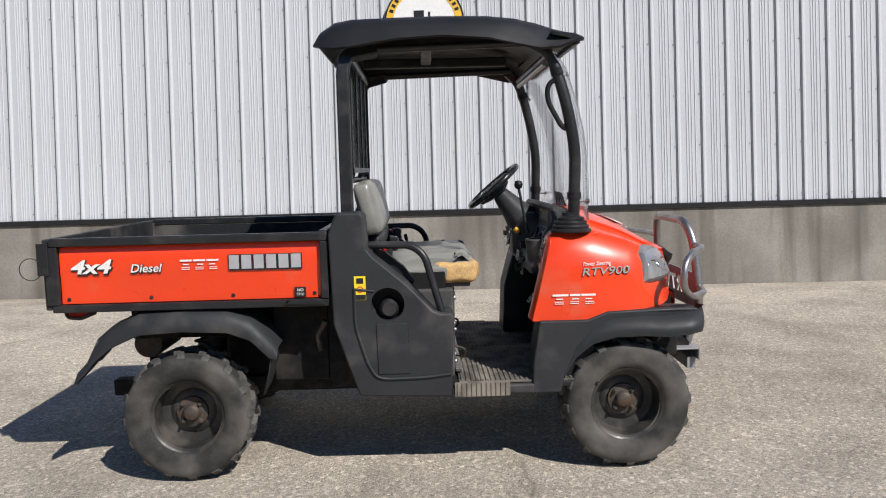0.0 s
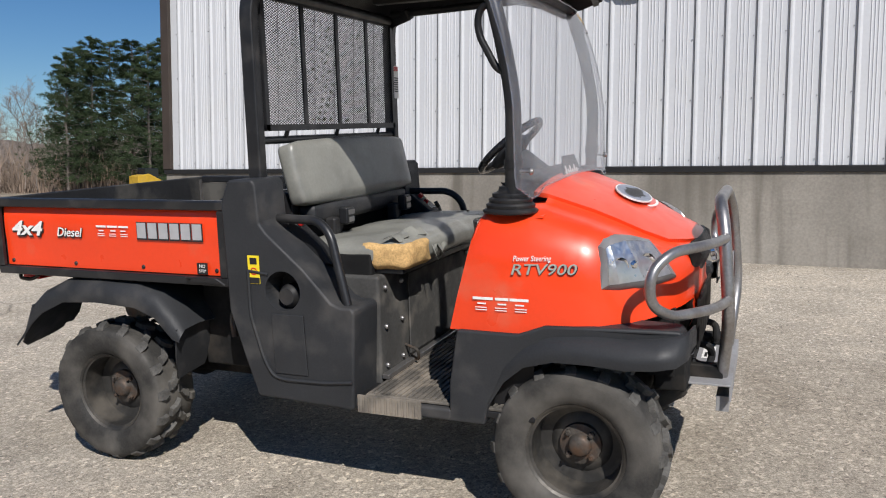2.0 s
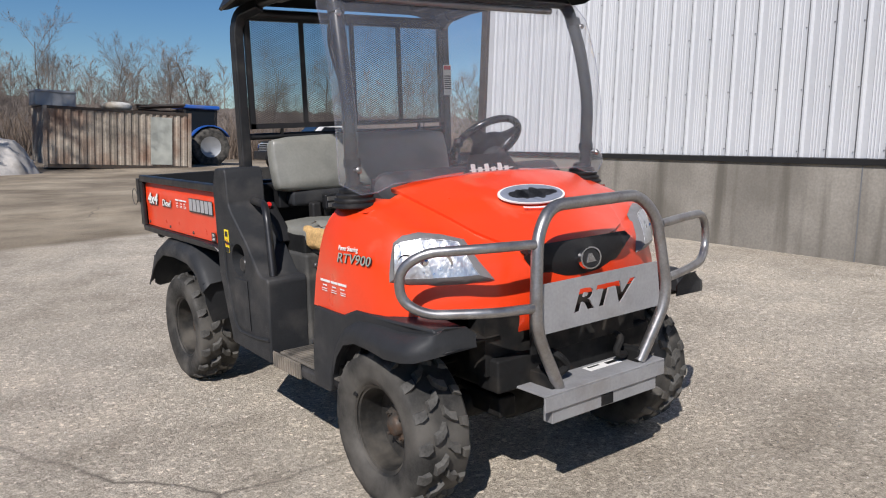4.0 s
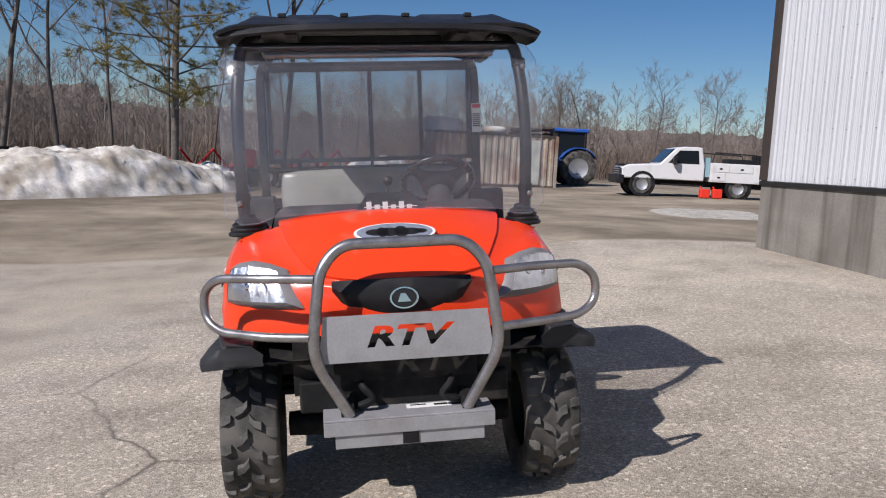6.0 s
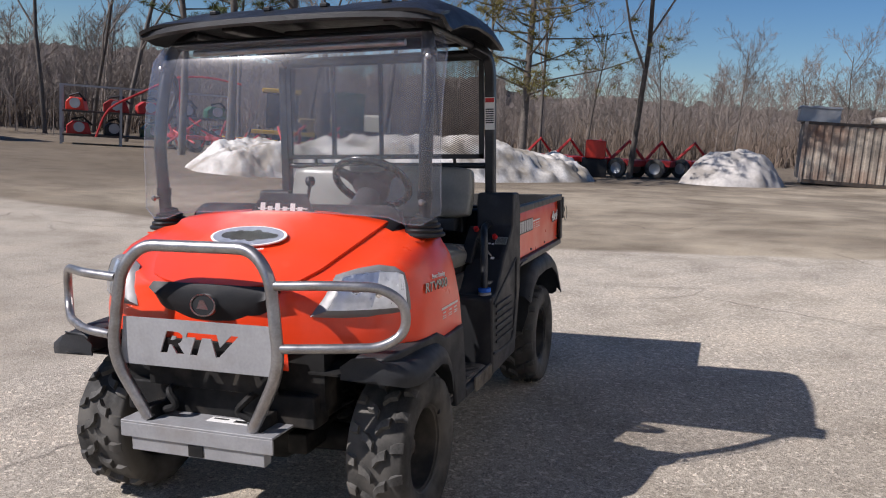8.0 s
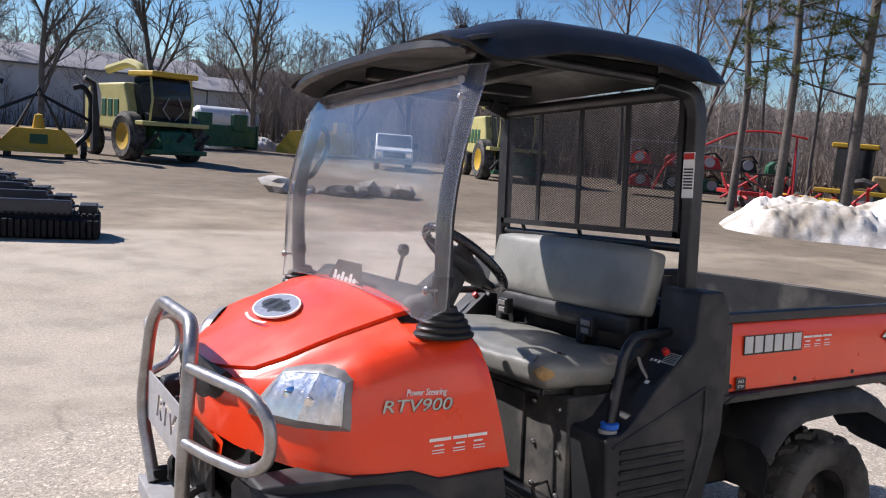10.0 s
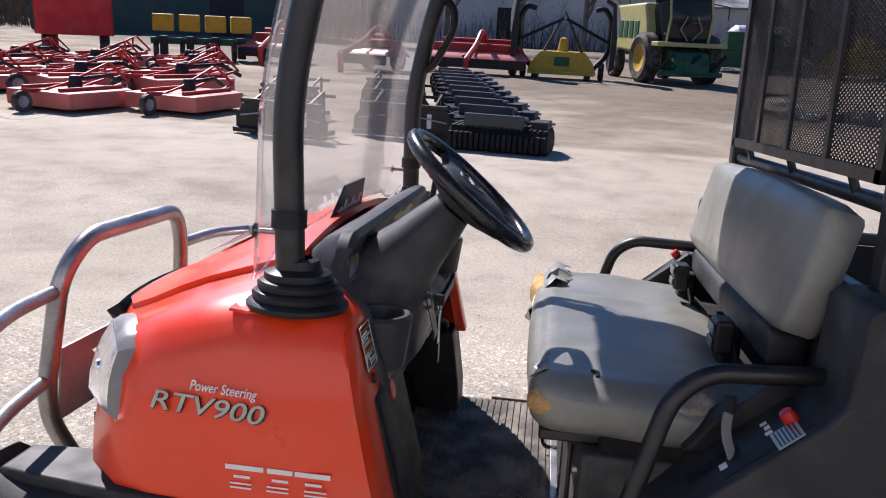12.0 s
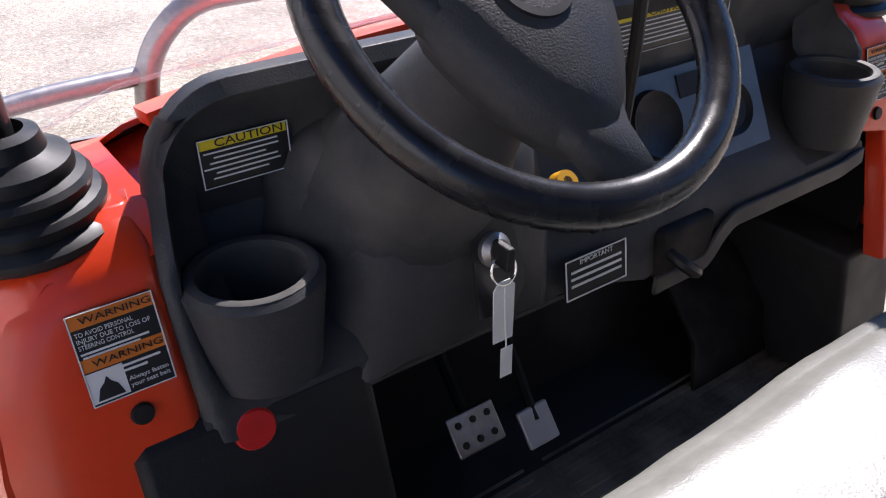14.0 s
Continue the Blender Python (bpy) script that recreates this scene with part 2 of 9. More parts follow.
def add_tube(bm, pts, r, sides=12, closed=False, flat=None, caps=True):
    """A tube along points. r: one radius or one a point. flat: (a, b) half sizes for a box section."""
    ps = [Vector(p) for p in pts]
    n = len(ps)
    rings, up = [], None
    for i, p in enumerate(ps):
        if closed:
            d = (ps[(i + 1) % n] - ps[i - 1]).normalized()
        else:
            d = (ps[min(i + 1, n - 1)] - ps[max(i - 1, 0)]).normalized()
        if up is None:
            up = Vector((0, 0, 1)) if abs(d.z) < 0.9 else Vector((1, 0, 0))
        side = d.cross(up).normalized()
        up = side.cross(d).normalized()
        rad = r[i] if isinstance(r, (list, tuple)) else r
        if flat:
            offs = [side * sx * flat[0] + up * sy * flat[1] for sx, sy in ((1, 1), (-1, 1), (-1, -1), (1, -1))]
        else:
            offs = [(side * math.cos(2 * math.pi * k / sides) + up * math.sin(2 * math.pi * k / sides)) * rad for k in range(sides)]
        rings.append([bm.verts.new(p + o) for o in offs])
    m = len(rings[0])
    for i in range(n if closed else n - 1):
        a, b = rings[i], rings[(i + 1) % n]
        for k in range(m):
            bm.faces.new((a[k], a[(k + 1) % m], b[(k + 1) % m], b[k]))
    if caps and not closed:
        bm.faces.new(rings[0][::-1])
        bm.faces.new(rings[-1])


def tube(pts, r, sides=12, closed=False, bend=0.0, **more):
    bm = bmesh.new()
    add_tube(bm, rounded(pts, bend, 6, closed) if bend else pts, r, sides, closed, **more)
    return bm


def add_lathe(bm, prof, m=None, sides=32, axis="y"):
    """A profile of (radius, along) turned round an axis; open where the radius is not 0."""
    rings = []
    for r, h in prof:
        ring = []
        for k in range(sides if r > 1e-6 else 1):
            a = 2 * math.pi * k / sides
            c, s = r * math.cos(a), r * math.sin(a)
            p = {"y": (c, h, s), "z": (c, s, h), "x": (h, c, s)}[axis]
            ring.append(bm.verts.new(p))
        rings.append(ring)
    for a, b in zip(rings, rings[1:]):
        for k in range(sides):
            q = [a[k % len(a)], a[(k + 1) % len(a)], b[(k + 1) % len(b)], b[k % len(b)]]
            q = [v for i, v in enumerate(q) if v not in q[:i]]
            if len(q) > 2:
                bm.faces.new(q)
    vs = [v for ring in rings for v in ring]
    if m is not None:
        bmesh.ops.transform(bm, matrix=m, verts=vs)
    return vs


def lathe(prof, m=None, sides=32, axis="y"):
    bm = bmesh.new()
    add_lathe(bm, prof, m, sides, axis)
    return bm


def add_loft(bm, sections, closed=False, caps=True):
    """Skins rows of points, one section after another."""
    rows = [[bm.verts.new(p) for p in s] for s in sections]
    n = len(rows[0])
    for a, b in zip(rows, rows[1:]):
        for k in range(n if closed else n - 1):
            bm.faces.new((a[k], a[(k + 1) % n], b[(k + 1) % n], b[k]))
    if caps and closed:
        bm.faces.new(rows[0][::-1])
        bm.faces.new(rows[-1])
    return rows


def loft(sections, closed=False, caps=True):
    bm = bmesh.new()
    add_loft(bm, sections, closed, caps)
    return bm


def thicken(ob, t, offset=-1):
    s = ob.modifiers.new("thickness", "SOLIDIFY")
    s.thickness, s.offset = t, offset
    return ob


def cushion(x0, x1, y0, y1, z0, z1, puff=0.02, n=10, r=0.03):
    """A padded block with rounded edges and a slight crown."""
    bm = bmesh.new()
    bmesh.ops.create_cube(bm, size=1)
    bmesh.ops.subdivide_edges(bm, edges=bm.edges, cuts=n, use_grid_fill=True)
    sx, sy, sz = x1 - x0, y1 - y0, z1 - z0
    for v in bm.verts:
        p = Vector((v.co.x * sx, v.co.y * sy, v.co.z * sz))
        h = Vector((sx / 2 - r, sy / 2 - r, sz / 2 - r))
        q = Vector([max(-h[k], min(h[k], p[k])) for k in range(3)])
        d = p - q
        if d.length > 1e-6:
            p = q + d.normalized() * r
        u = [1 - (2 * v.co[k]) ** 2 for k in range(3)]
        p += Vector((v.co.x * u[1] * u[2], v.co.y * u[0] * u[2], v.co.z * u[0] * u[1])) * 2 * puff
        v.co = p + Vector(((x0 + x1) / 2, (y0 + y1) / 2, (z0 + z1) / 2))
    return bm


def letters(name, text, size, m, material, parent=None, depth=0.0008, shear=0.0, bold=0.0, width=None, label=""):
    """Built-in lettering turned into a mesh; x runs along the text, z of m points out of the face."""
    cu = bpy.data.curves.new(name, "FONT")
    cu.body, cu.size, cu.extrude, cu.shear, cu.offset = text, size, depth, shear, bold
    cu.resolution_u = 3
    cu.align_x, cu.align_y = "CENTER", "CENTER"
    tmp = bpy.data.objects.new(name, cu)
    scene.collection.objects.link(tmp)
    bpy.context.view_layer.update()
    me = bpy.data.meshes.new_from_object(tmp.evaluated_get(bpy.context.evaluated_depsgraph_get()))
    bpy.data.objects.remove(tmp)
    xs = [v.co.x for v in me.vertices]
    s = width / (max(xs) - min(xs)) if width else 1
    me.transform(m @ Matrix.Diagonal((s, 1, 1, 1)))
    me.materials.clear()
    me.materials.append(material)
    ob = new(name, me)
    ob.parent = parent
    if label:
        ob["label"] = label
    return ob


def facing(o, right, up):
    """A frame at o whose x is right and y is up; z comes out of the face."""
    r = Vector(right).normalized()
    u = (Vector(up) - r * Vector(up).dot(r)).normalized()
    m = Matrix((r, u, r.cross(u))).transposed().to_4x4()
    m.translation = o
    return m


def decal(name, m, w, h, material, parent, label="", lift=0.0, corner=0.0):
    """A thin sticker, w by h, on the frame m."""
    bm = bmesh.new()
    add_box(bm, -w / 2, w / 2, -h / 2, h / 2, lift, lift + 0.0012, m)
    return finish(name, bm, material, parent, label)


def bars(name, m, rows, material, parent, lift=0.0016):
    """Lines of writing too small to read, as plain bars. rows: (x, y, width, height)."""
    bm = bmesh.new()
    for x, y, w, h in rows:
        add_box(bm, x - w / 2, x + w / 2, y - h / 2, y + h / 2, lift, lift + 0.0008, m)
    ob = finish(name, bm, material, parent)
    if len(rows) > 1:
        ob["kind"] = "stuff"
    return ob


def border(name, m, w, h, material, parent, lift, t=0.0012):
    """A thin printed frame round a sticker."""
    bm = bmesh.new()
    for x0, x1, y0, y1 in ((-w / 2, w / 2, h / 2 - t, h / 2), (-w / 2, w / 2, -h / 2, -h / 2 + t), (-w / 2, -w / 2 + t, -h / 2 + t, h / 2 - t), (w / 2 - t, w / 2, -h / 2 + t, h / 2 - t)):
        add_box(bm, x0, x1, y0, y1, lift - 0.0004, lift + 0.0004, m)
    return finish(name, bm, material, parent)


# ---- ground ----
def ground_z(x, y):
    """The yard: a slope up to the building under the vehicle, level further off."""
    k = math.tan(radians(SLOPE))
    near = k * max(-4.2, min(4.3, y))
    if y > 4.3:
        near += 0.02 * (1 - math.exp(-(y - 4.3)))
    if y < -4.2:
        near += 0.02 * (1 - math.exp((y + 4.2) / 3))
    far = max(-0.32, min(0.5, 0.012 + 0.036 * y))
    d = max(0.0, min(1.0, (-x - 9.0) / 10.0))
    d = d * d * (3 - 2 * d)
    return near * (1 - d) + far * d


def ground_material():
    m = mat("gravelly_asphalt", (0.27, 0.25, 0.225), 0.93)
    t = m.node_tree
    b = t.nodes["Principled BSDF"]
    b.inputs["Specular IOR Level"].default_value = 0.25
    co = t.nodes.new("ShaderNodeTexCoord").outputs["Object"]

    def tex(kind, scale, **kw):
        n = t.nodes.new(kind)
        n.inputs["Scale"].default_value = scale
        for k, v in kw.items():
            n.inputs[k].default_value = v
        t.links.new(co, n.inputs["Vector"])
        return n

    def ramp(src, stops):
        r = t.nodes.new("ShaderNodeValToRGB")
        e = r.color_ramp.elements
        e[0].position, e[0].color = stops[0][0], (*stops[0][1], 1)
        e[1].position, e[1].color = stops[-1][0], (*stops[-1][1], 1)
        for p, c in stops[1:-1]:
            e.new(p).color = (*c, 1)
        t.links.new(src, r.inputs[0])
        return r.outputs[0]

    def mix(fac, a, c, how="MIX"):
        x = t.nodes.new("ShaderNodeMix")
        x.data_type, x.blend_type = "RGBA", how
        for sock, v in ((x.inputs[0], fac), (x.inputs[6], a), (x.inputs[7], c)):
            if hasattr(v, "links"):
                t.links.new(v, sock)
            else:
                sock.default_value = v if isinstance(v, float) else (*v, 1)
        return x.outputs[2]

    sep = t.nodes.new("ShaderNodeSeparateXYZ")
    t.links.new(co, sep.inputs[0])
    big = tex("ShaderNodeTexNoise", 0.22, Detail=6.0)
    mid = tex("ShaderNodeTexNoise", 1.7, Detail=8.0)
    fine = tex("ShaderNodeTexNoise", 55.0, Detail=5.0)
    grit = tex("ShaderNodeTexVoronoi", 62.0)
    asphalt = ramp(grit.outputs["Color"], [(0.0, (0.09, 0.083, 0.073)), (0.3, (0.26, 0.243, 0.215)), (0.72, (0.40, 0.372, 0.33)), (1.0, (0.92, 0.88, 0.80))])
    asphalt = mix(0.5, asphalt, ramp(tex("ShaderNodeTexNoise", 120.0, Detail=9.0, Roughness=0.75).outputs["Fac"], [(0.36, (0.07, 0.065, 0.057)), (0.5, (0.35, 0.325, 0.287)), (0.64, (0.82, 0.78, 0.70))]))
    dirt = ramp(fine.outputs["Fac"], [(0.25, (0.335, 0.29, 0.235)), (0.5, (0.45, 0.40, 0.335)), (0.78, (0.58, 0.525, 0.45))])
    # asphalt towards the building, packed dirt and gravel over the yard
    edge = t.nodes.new("ShaderNodeMath")
    edge.operation = "MULTIPLY_ADD"
    t.links.new(big.outputs["Fac"], edge.inputs[0])
    edge.inputs[1].default_value = 5.4
    t.links.new(sep.outputs["Y"], edge.inputs[2])
    where = ramp(edge.outputs[0], [(0.0, (1, 1, 1)), (1.0, (0, 0, 0))])
    asphalt = mix(1.0, asphalt, (1.24, 1.19, 1.14), "MULTIPLY")
    out = mix(where, asphalt, dirt)
    # the pad ends in straight, crumbling edges: brown dirt beyond, mud towards the snow bank
    wob = tex("ShaderNodeTexNoise", 0.9, Detail=6.0)

    def beyond(way, start, soft):
        dot = t.nodes.new("ShaderNodeVectorMath")
        dot.operation = "DOT_PRODUCT"
        t.links.new(co, dot.inputs[0])
        dot.inputs[1].default_value = way
        add = t.nodes.new("ShaderNodeMath")
        add.operation = "MULTIPLY_ADD"
        t.links.new(wob.outputs["Fac"], add.inputs[0])
        add.inputs[1].default_value = 1.2 * soft
        t.links.new(dot.outputs["Value"], add.inputs[2])
        r = t.nodes.new("ShaderNodeMapRange")
        r.interpolation_type = "SMOOTHSTEP"
        for k, v in zip((1, 2, 3, 4), (start - soft * 0.4 + 0.6 * soft, start + soft * 0.6 + 0.6 * soft, 0.0, 1.0)):
            r.inputs[k].default_value = v
        t.links.new(add.outputs[0], r.inputs[0])
        return r.outputs[0]

    off = t.nodes.new("ShaderNodeMath")
    off.operation = "MAXIMUM"
    t.links.new(beyond((-1, 0.02, 0), 7.25, 0.35), off.inputs[0])
    t.links.new(beyond((0, -1, 0), 11.9, 0.5), off.inputs[1])
    tan = ramp(fine.outputs["Fac"], [(0.25, (0.26, 0.215, 0.16)), (0.5, (0.38, 0.325, 0.25)), (0.78, (0.52, 0.455, 0.36))])
    mud = ramp(fine.outputs["Fac"], [(0.25, (0.12, 0.097, 0.072)), (0.6, (0.20, 0.165, 0.125)), (0.8, (0.27, 0.225, 0.17))])
    patch = ramp(tex("ShaderNodeTexNoise", 0.35, Detail=7.0).outputs["Fac"], [(0.40, (0, 0, 0)), (0.60, (0.75, 0.75, 0.75))])
    far = mix(patch, tan, mud)
    far = mix(beyond((-0.654, -0.757, 0), 15.0, 6.0), far, mud)
    out = mix(off.outputs[0], out, far)
    # wandering cracks in the old asphalt
    warp = t.nodes.new("ShaderNodeMix")
    warp.data_type = "VECTOR"
    warp.inputs[0].default_value = 0.22
    t.links.new(co, warp.inputs[4])
    t.links.new(mid.outputs["Color"], warp.inputs[5])
    crack = t.nodes.new("ShaderNodeTexVoronoi")
    crack.feature = "DISTANCE_TO_EDGE"
    crack.inputs["Scale"].default_value = 0.42
    t.links.new(warp.outputs[1], crack.inputs["Vector"])
    line = ramp(crack.outputs["Distance"], [(0.0, (1, 1, 1)), (0.0055, (0, 0, 0))])
    some = ramp(big.outputs["Fac"], [(0.56, (0, 0, 0)), (0.64, (0.8, 0.8, 0.8))])
    out = mix(mix(1.0, line, some, "MULTIPLY"), out, (0.09, 0.08, 0.07))
    out = mix(1.0, out, (0.985, 0.97, 0.93), "MULTIPLY")
    out = mix(0.55, out, ramp(mid.outputs["Fac"], [(0.3, (0.62, 0.60, 0.57)), (0.5, (1, 1, 1)), (0.72, (1.25, 1.22, 1.18))]), "MULTIPLY")
    out = mix(0.6, out, ramp(big.outputs["Fac"], [(0.34, (0.76, 0.73, 0.69)), (0.52, (1, 1, 1)), (0.68, (1.18, 1.17, 1.15))]), "MULTIPLY")
    t.links.new(out, b.inputs["Base Color"])
    bn = t.nodes.new("ShaderNodeBump")
    bn.inputs["Strength"].default_value, bn.inputs["Distance"].default_value = 1.0, 0.012
    t.links.new(tex("ShaderNodeTexNoise", 60.0, Detail=8.0, Roughness=0.75).outputs["Fac"], bn.inputs["Height"])
    b2 = t.nodes.new("ShaderNodeBump")
    b2.inputs["Strength"].default_value, b2.inputs["Distance"].default_value = 0.5, 0.02
    t.links.new(mid.outputs["Fac"], b2.inputs["Height"])
    t.links.new(b2.outputs[0], bn.inputs["Normal"])
    t.links.new(bn.outputs[0], b.inputs["Normal"])
    return m


def axis_steps(lo, hi, fine_lo, fine_hi, fine=0.5):
    xs = list(np.arange(fine_lo, fine_hi + 1e-6, fine))
    s = fine
    while xs[0] > lo:
        s *= 1.25
        xs.insert(0, xs[0] - s)
    s = fine
    while xs[-1] < hi:
        s *= 1.25
        xs.append(xs[-1] + s)
    return xs


def build_ground():
    xs, ys = axis_steps(-900, 900, -12, 8), axis_steps(-900, 900, -10, 8)
    bm = bmesh.new()
    rows = [[bm.verts.new((x, y, ground_z(x, y))) for x in xs] for y in ys]
    for a, b in zip(rows, rows[1:]):
        for k in range(len(xs) - 1):
            bm.faces.new((a[k], a[k + 1], b[k + 1], b[k]))
    ob = finish("ground", bm, ground_material(), sharp=80)
    tagged(ob, "grey gravelly asphalt yard with worn dirt patches", "ground", kind="structure")
    return ob


ground = build_ground()


def build_gravel():
    """Loose stones over the pad, thickest towards the building."""
    m = mat("loose_stone", (0.36, 0.335, 0.30), 0.9)
    t = m.node_tree
    r = t.nodes.new("ShaderNodeValToRGB")
    e = r.color_ramp.elements
    e[0].position, e[0].color = 0.0, (0.10, 0.092, 0.08, 1)
    e[1].position, e[1].color = 1.0, (0.72, 0.68, 0.61, 1)
    e.new(0.5).color = (0.34, 0.315, 0.28, 1)
    t.links.new(t.nodes.new("ShaderNodeNewGeometry").outputs["Random Per Island"], r.inputs[0])
    t.links.new(r.outputs[0], t.nodes["Principled BSDF"].inputs["Base Color"])
    g = np.random.default_rng(5)
    n = 52000
    x, y = g.uniform(-6.5, 5.5, n), g.uniform(-5.0, 5.2, n)
    keep = g.random(n) < np.clip(0.34 + 0.10 * y + 0.25 * np.sin(x * 1.7 + y) * np.sin(y * 2.3 - x), 0.12, 1.0)
    x, y = x[keep], y[keep]
    n = len(x)
    s = 0.0028 + 0.0062 * g.random(n) ** 3
    z = np.array([ground_z(a, b) for a, b in zip(x, y)])
    base = np.array([(1, 0, 0), (-0.5, 0.87, 0), (-0.5, -0.87, 0), (0.2, 0.1, 0.75)])
    turn = g.uniform(0, 6.28, n)
    c, q = np.cos(turn), np.sin(turn)
    V = np.empty((n, 4, 3))
    for k, b in enumerate(base):
        j = g.uniform(0.7, 1.3, n) * s
        V[:, k, 0] = x + (b[0] * c - b[1] * q) * j
        V[:, k, 1] = y + (b[0] * q + b[1] * c) * j
        V[:, k, 2] = z - 0.001 + b[2] * j
    F = (np.arange(n)[:, None, None] * 4 + np.array([(0, 1, 3), (1, 2, 3), (2, 0, 3)])[None]).reshape(-1, 3)
    me = bpy.data.meshes.new("gravel")
    me.from_pydata(V.reshape(-1, 3).tolist(), [], F.tolist())
    me.materials.append(m)
    tagged(new("gravel", me), "loose grey and white stones scattered over the yard", "gravel", kind="stuff")


build_gravel()

# ---- the metal building ----
WALL_YAW = -4.5
CORNER = Vector((-6.351, 5.808, 0.0))
BUILDING = Matrix.Translation(CORNER) @ Matrix.Rotation(radians(WALL_YAW), 4, "Z")
SILL, EAVE, WALL_LEN, WALL_DEEP = 1.325, 6.2, 34.0, 18.0

SIDING = mat("white_steel_siding", (0.53, 0.54, 0.555), 0.38, 0.0, 0.04, 0.7, 0.03, 30, spread=0.02, dirt=(0.55, 0.55, 0.53), dirt_amount=0.2, dirt_scale=1.2)
CONCRETE = mat("poured_concrete", (0.262, 0.242, 0.21), 0.9, 0, 0.22, 1.1, 0.12, 40, bump=0.6, bump_scale=60, dirt=(0.14, 0.128, 0.108), dirt_amount=0.6, dirt_scale=0.9)


def streaks(m, tone, amount):
    """Rain streaks down an upright face."""
    t = m.node_tree
    b = t.nodes["Principled BSDF"]
    mp = t.nodes.new("ShaderNodeMapping")
    mp.inputs["Scale"].default_value = (5.0, 5.0, 0.35)
    t.links.new(t.nodes.new("ShaderNodeTexCoord").outputs["Object"], mp.inputs[0])
    n = t.nodes.new("ShaderNodeTexNoise")
    n.inputs["Scale"].default_value, n.inputs["Detail"].default_value = 1.0, 6.0
    t.links.new(mp.outputs[0], n.inputs["Vector"])
    r = t.nodes.new("ShaderNodeMapRange")
    for k, v in zip((1, 2, 3, 4), (0.48, 0.68, 0.0, amount)):
        r.inputs[k].default_value = v
    t.links.new(n.outputs["Fac"], r.inputs[0])
    x = t.nodes.new("ShaderNodeMix")
    x.data_type = "RGBA"
    t.links.new(r.outputs[0], x.inputs[0])
    t.links.new(b.inputs["Base Color"].links[0].from_socket, x.inputs[6])
    x.inputs[7].default_value = (*tone, 1)
    t.links.new(x.outputs[2], b.inputs["Base Color"])


streaks(CONCRETE, (0.105, 0.095, 0.078), 0.75)
BROWN_TRIM = mat("dark_brown_trim", (0.055, 0.043, 0.036), 0.45, 0, 0.1, 4)
BLACK_TRIM = mat("black_drip_trim", (0.02, 0.02, 0.021), 0.45, 0, 0.1, 4)
SEAM_SHADE = mat("seam_shadow_grey", (0.16, 0.165, 0.17), 0.5, 0, 0.1, 8)


def siding_profile(u0, ribs=3, pitch=0.289):
    """The outline of one steel sheet: a tall rib, then two low swages, over and over."""
    pts = []
    for k in range(ribs):
        u = u0 + k * pitch
        pts += [(u, 0.0), (u + 0.012, -0.020), (u + 0.030, -0.020), (u + 0.050, 0.0), (u + 0.110, 0.0), (u + 0.118, -0.007),
                (u + 0.126, 0.0), (u + 0.140, 0.0), (u + 0.148, -0.007), (u + 0.156, 0.0), (u + 0.170, 0.0), (u + 0.178, -0.007), (u + 0.186, 0.0),
                (u + 0.212, 0.0), (u + 0.220, -0.007), (u + 0.228, 0.0)]
    pts.append((u0 + ribs * pitch, 0.0))
    return pts


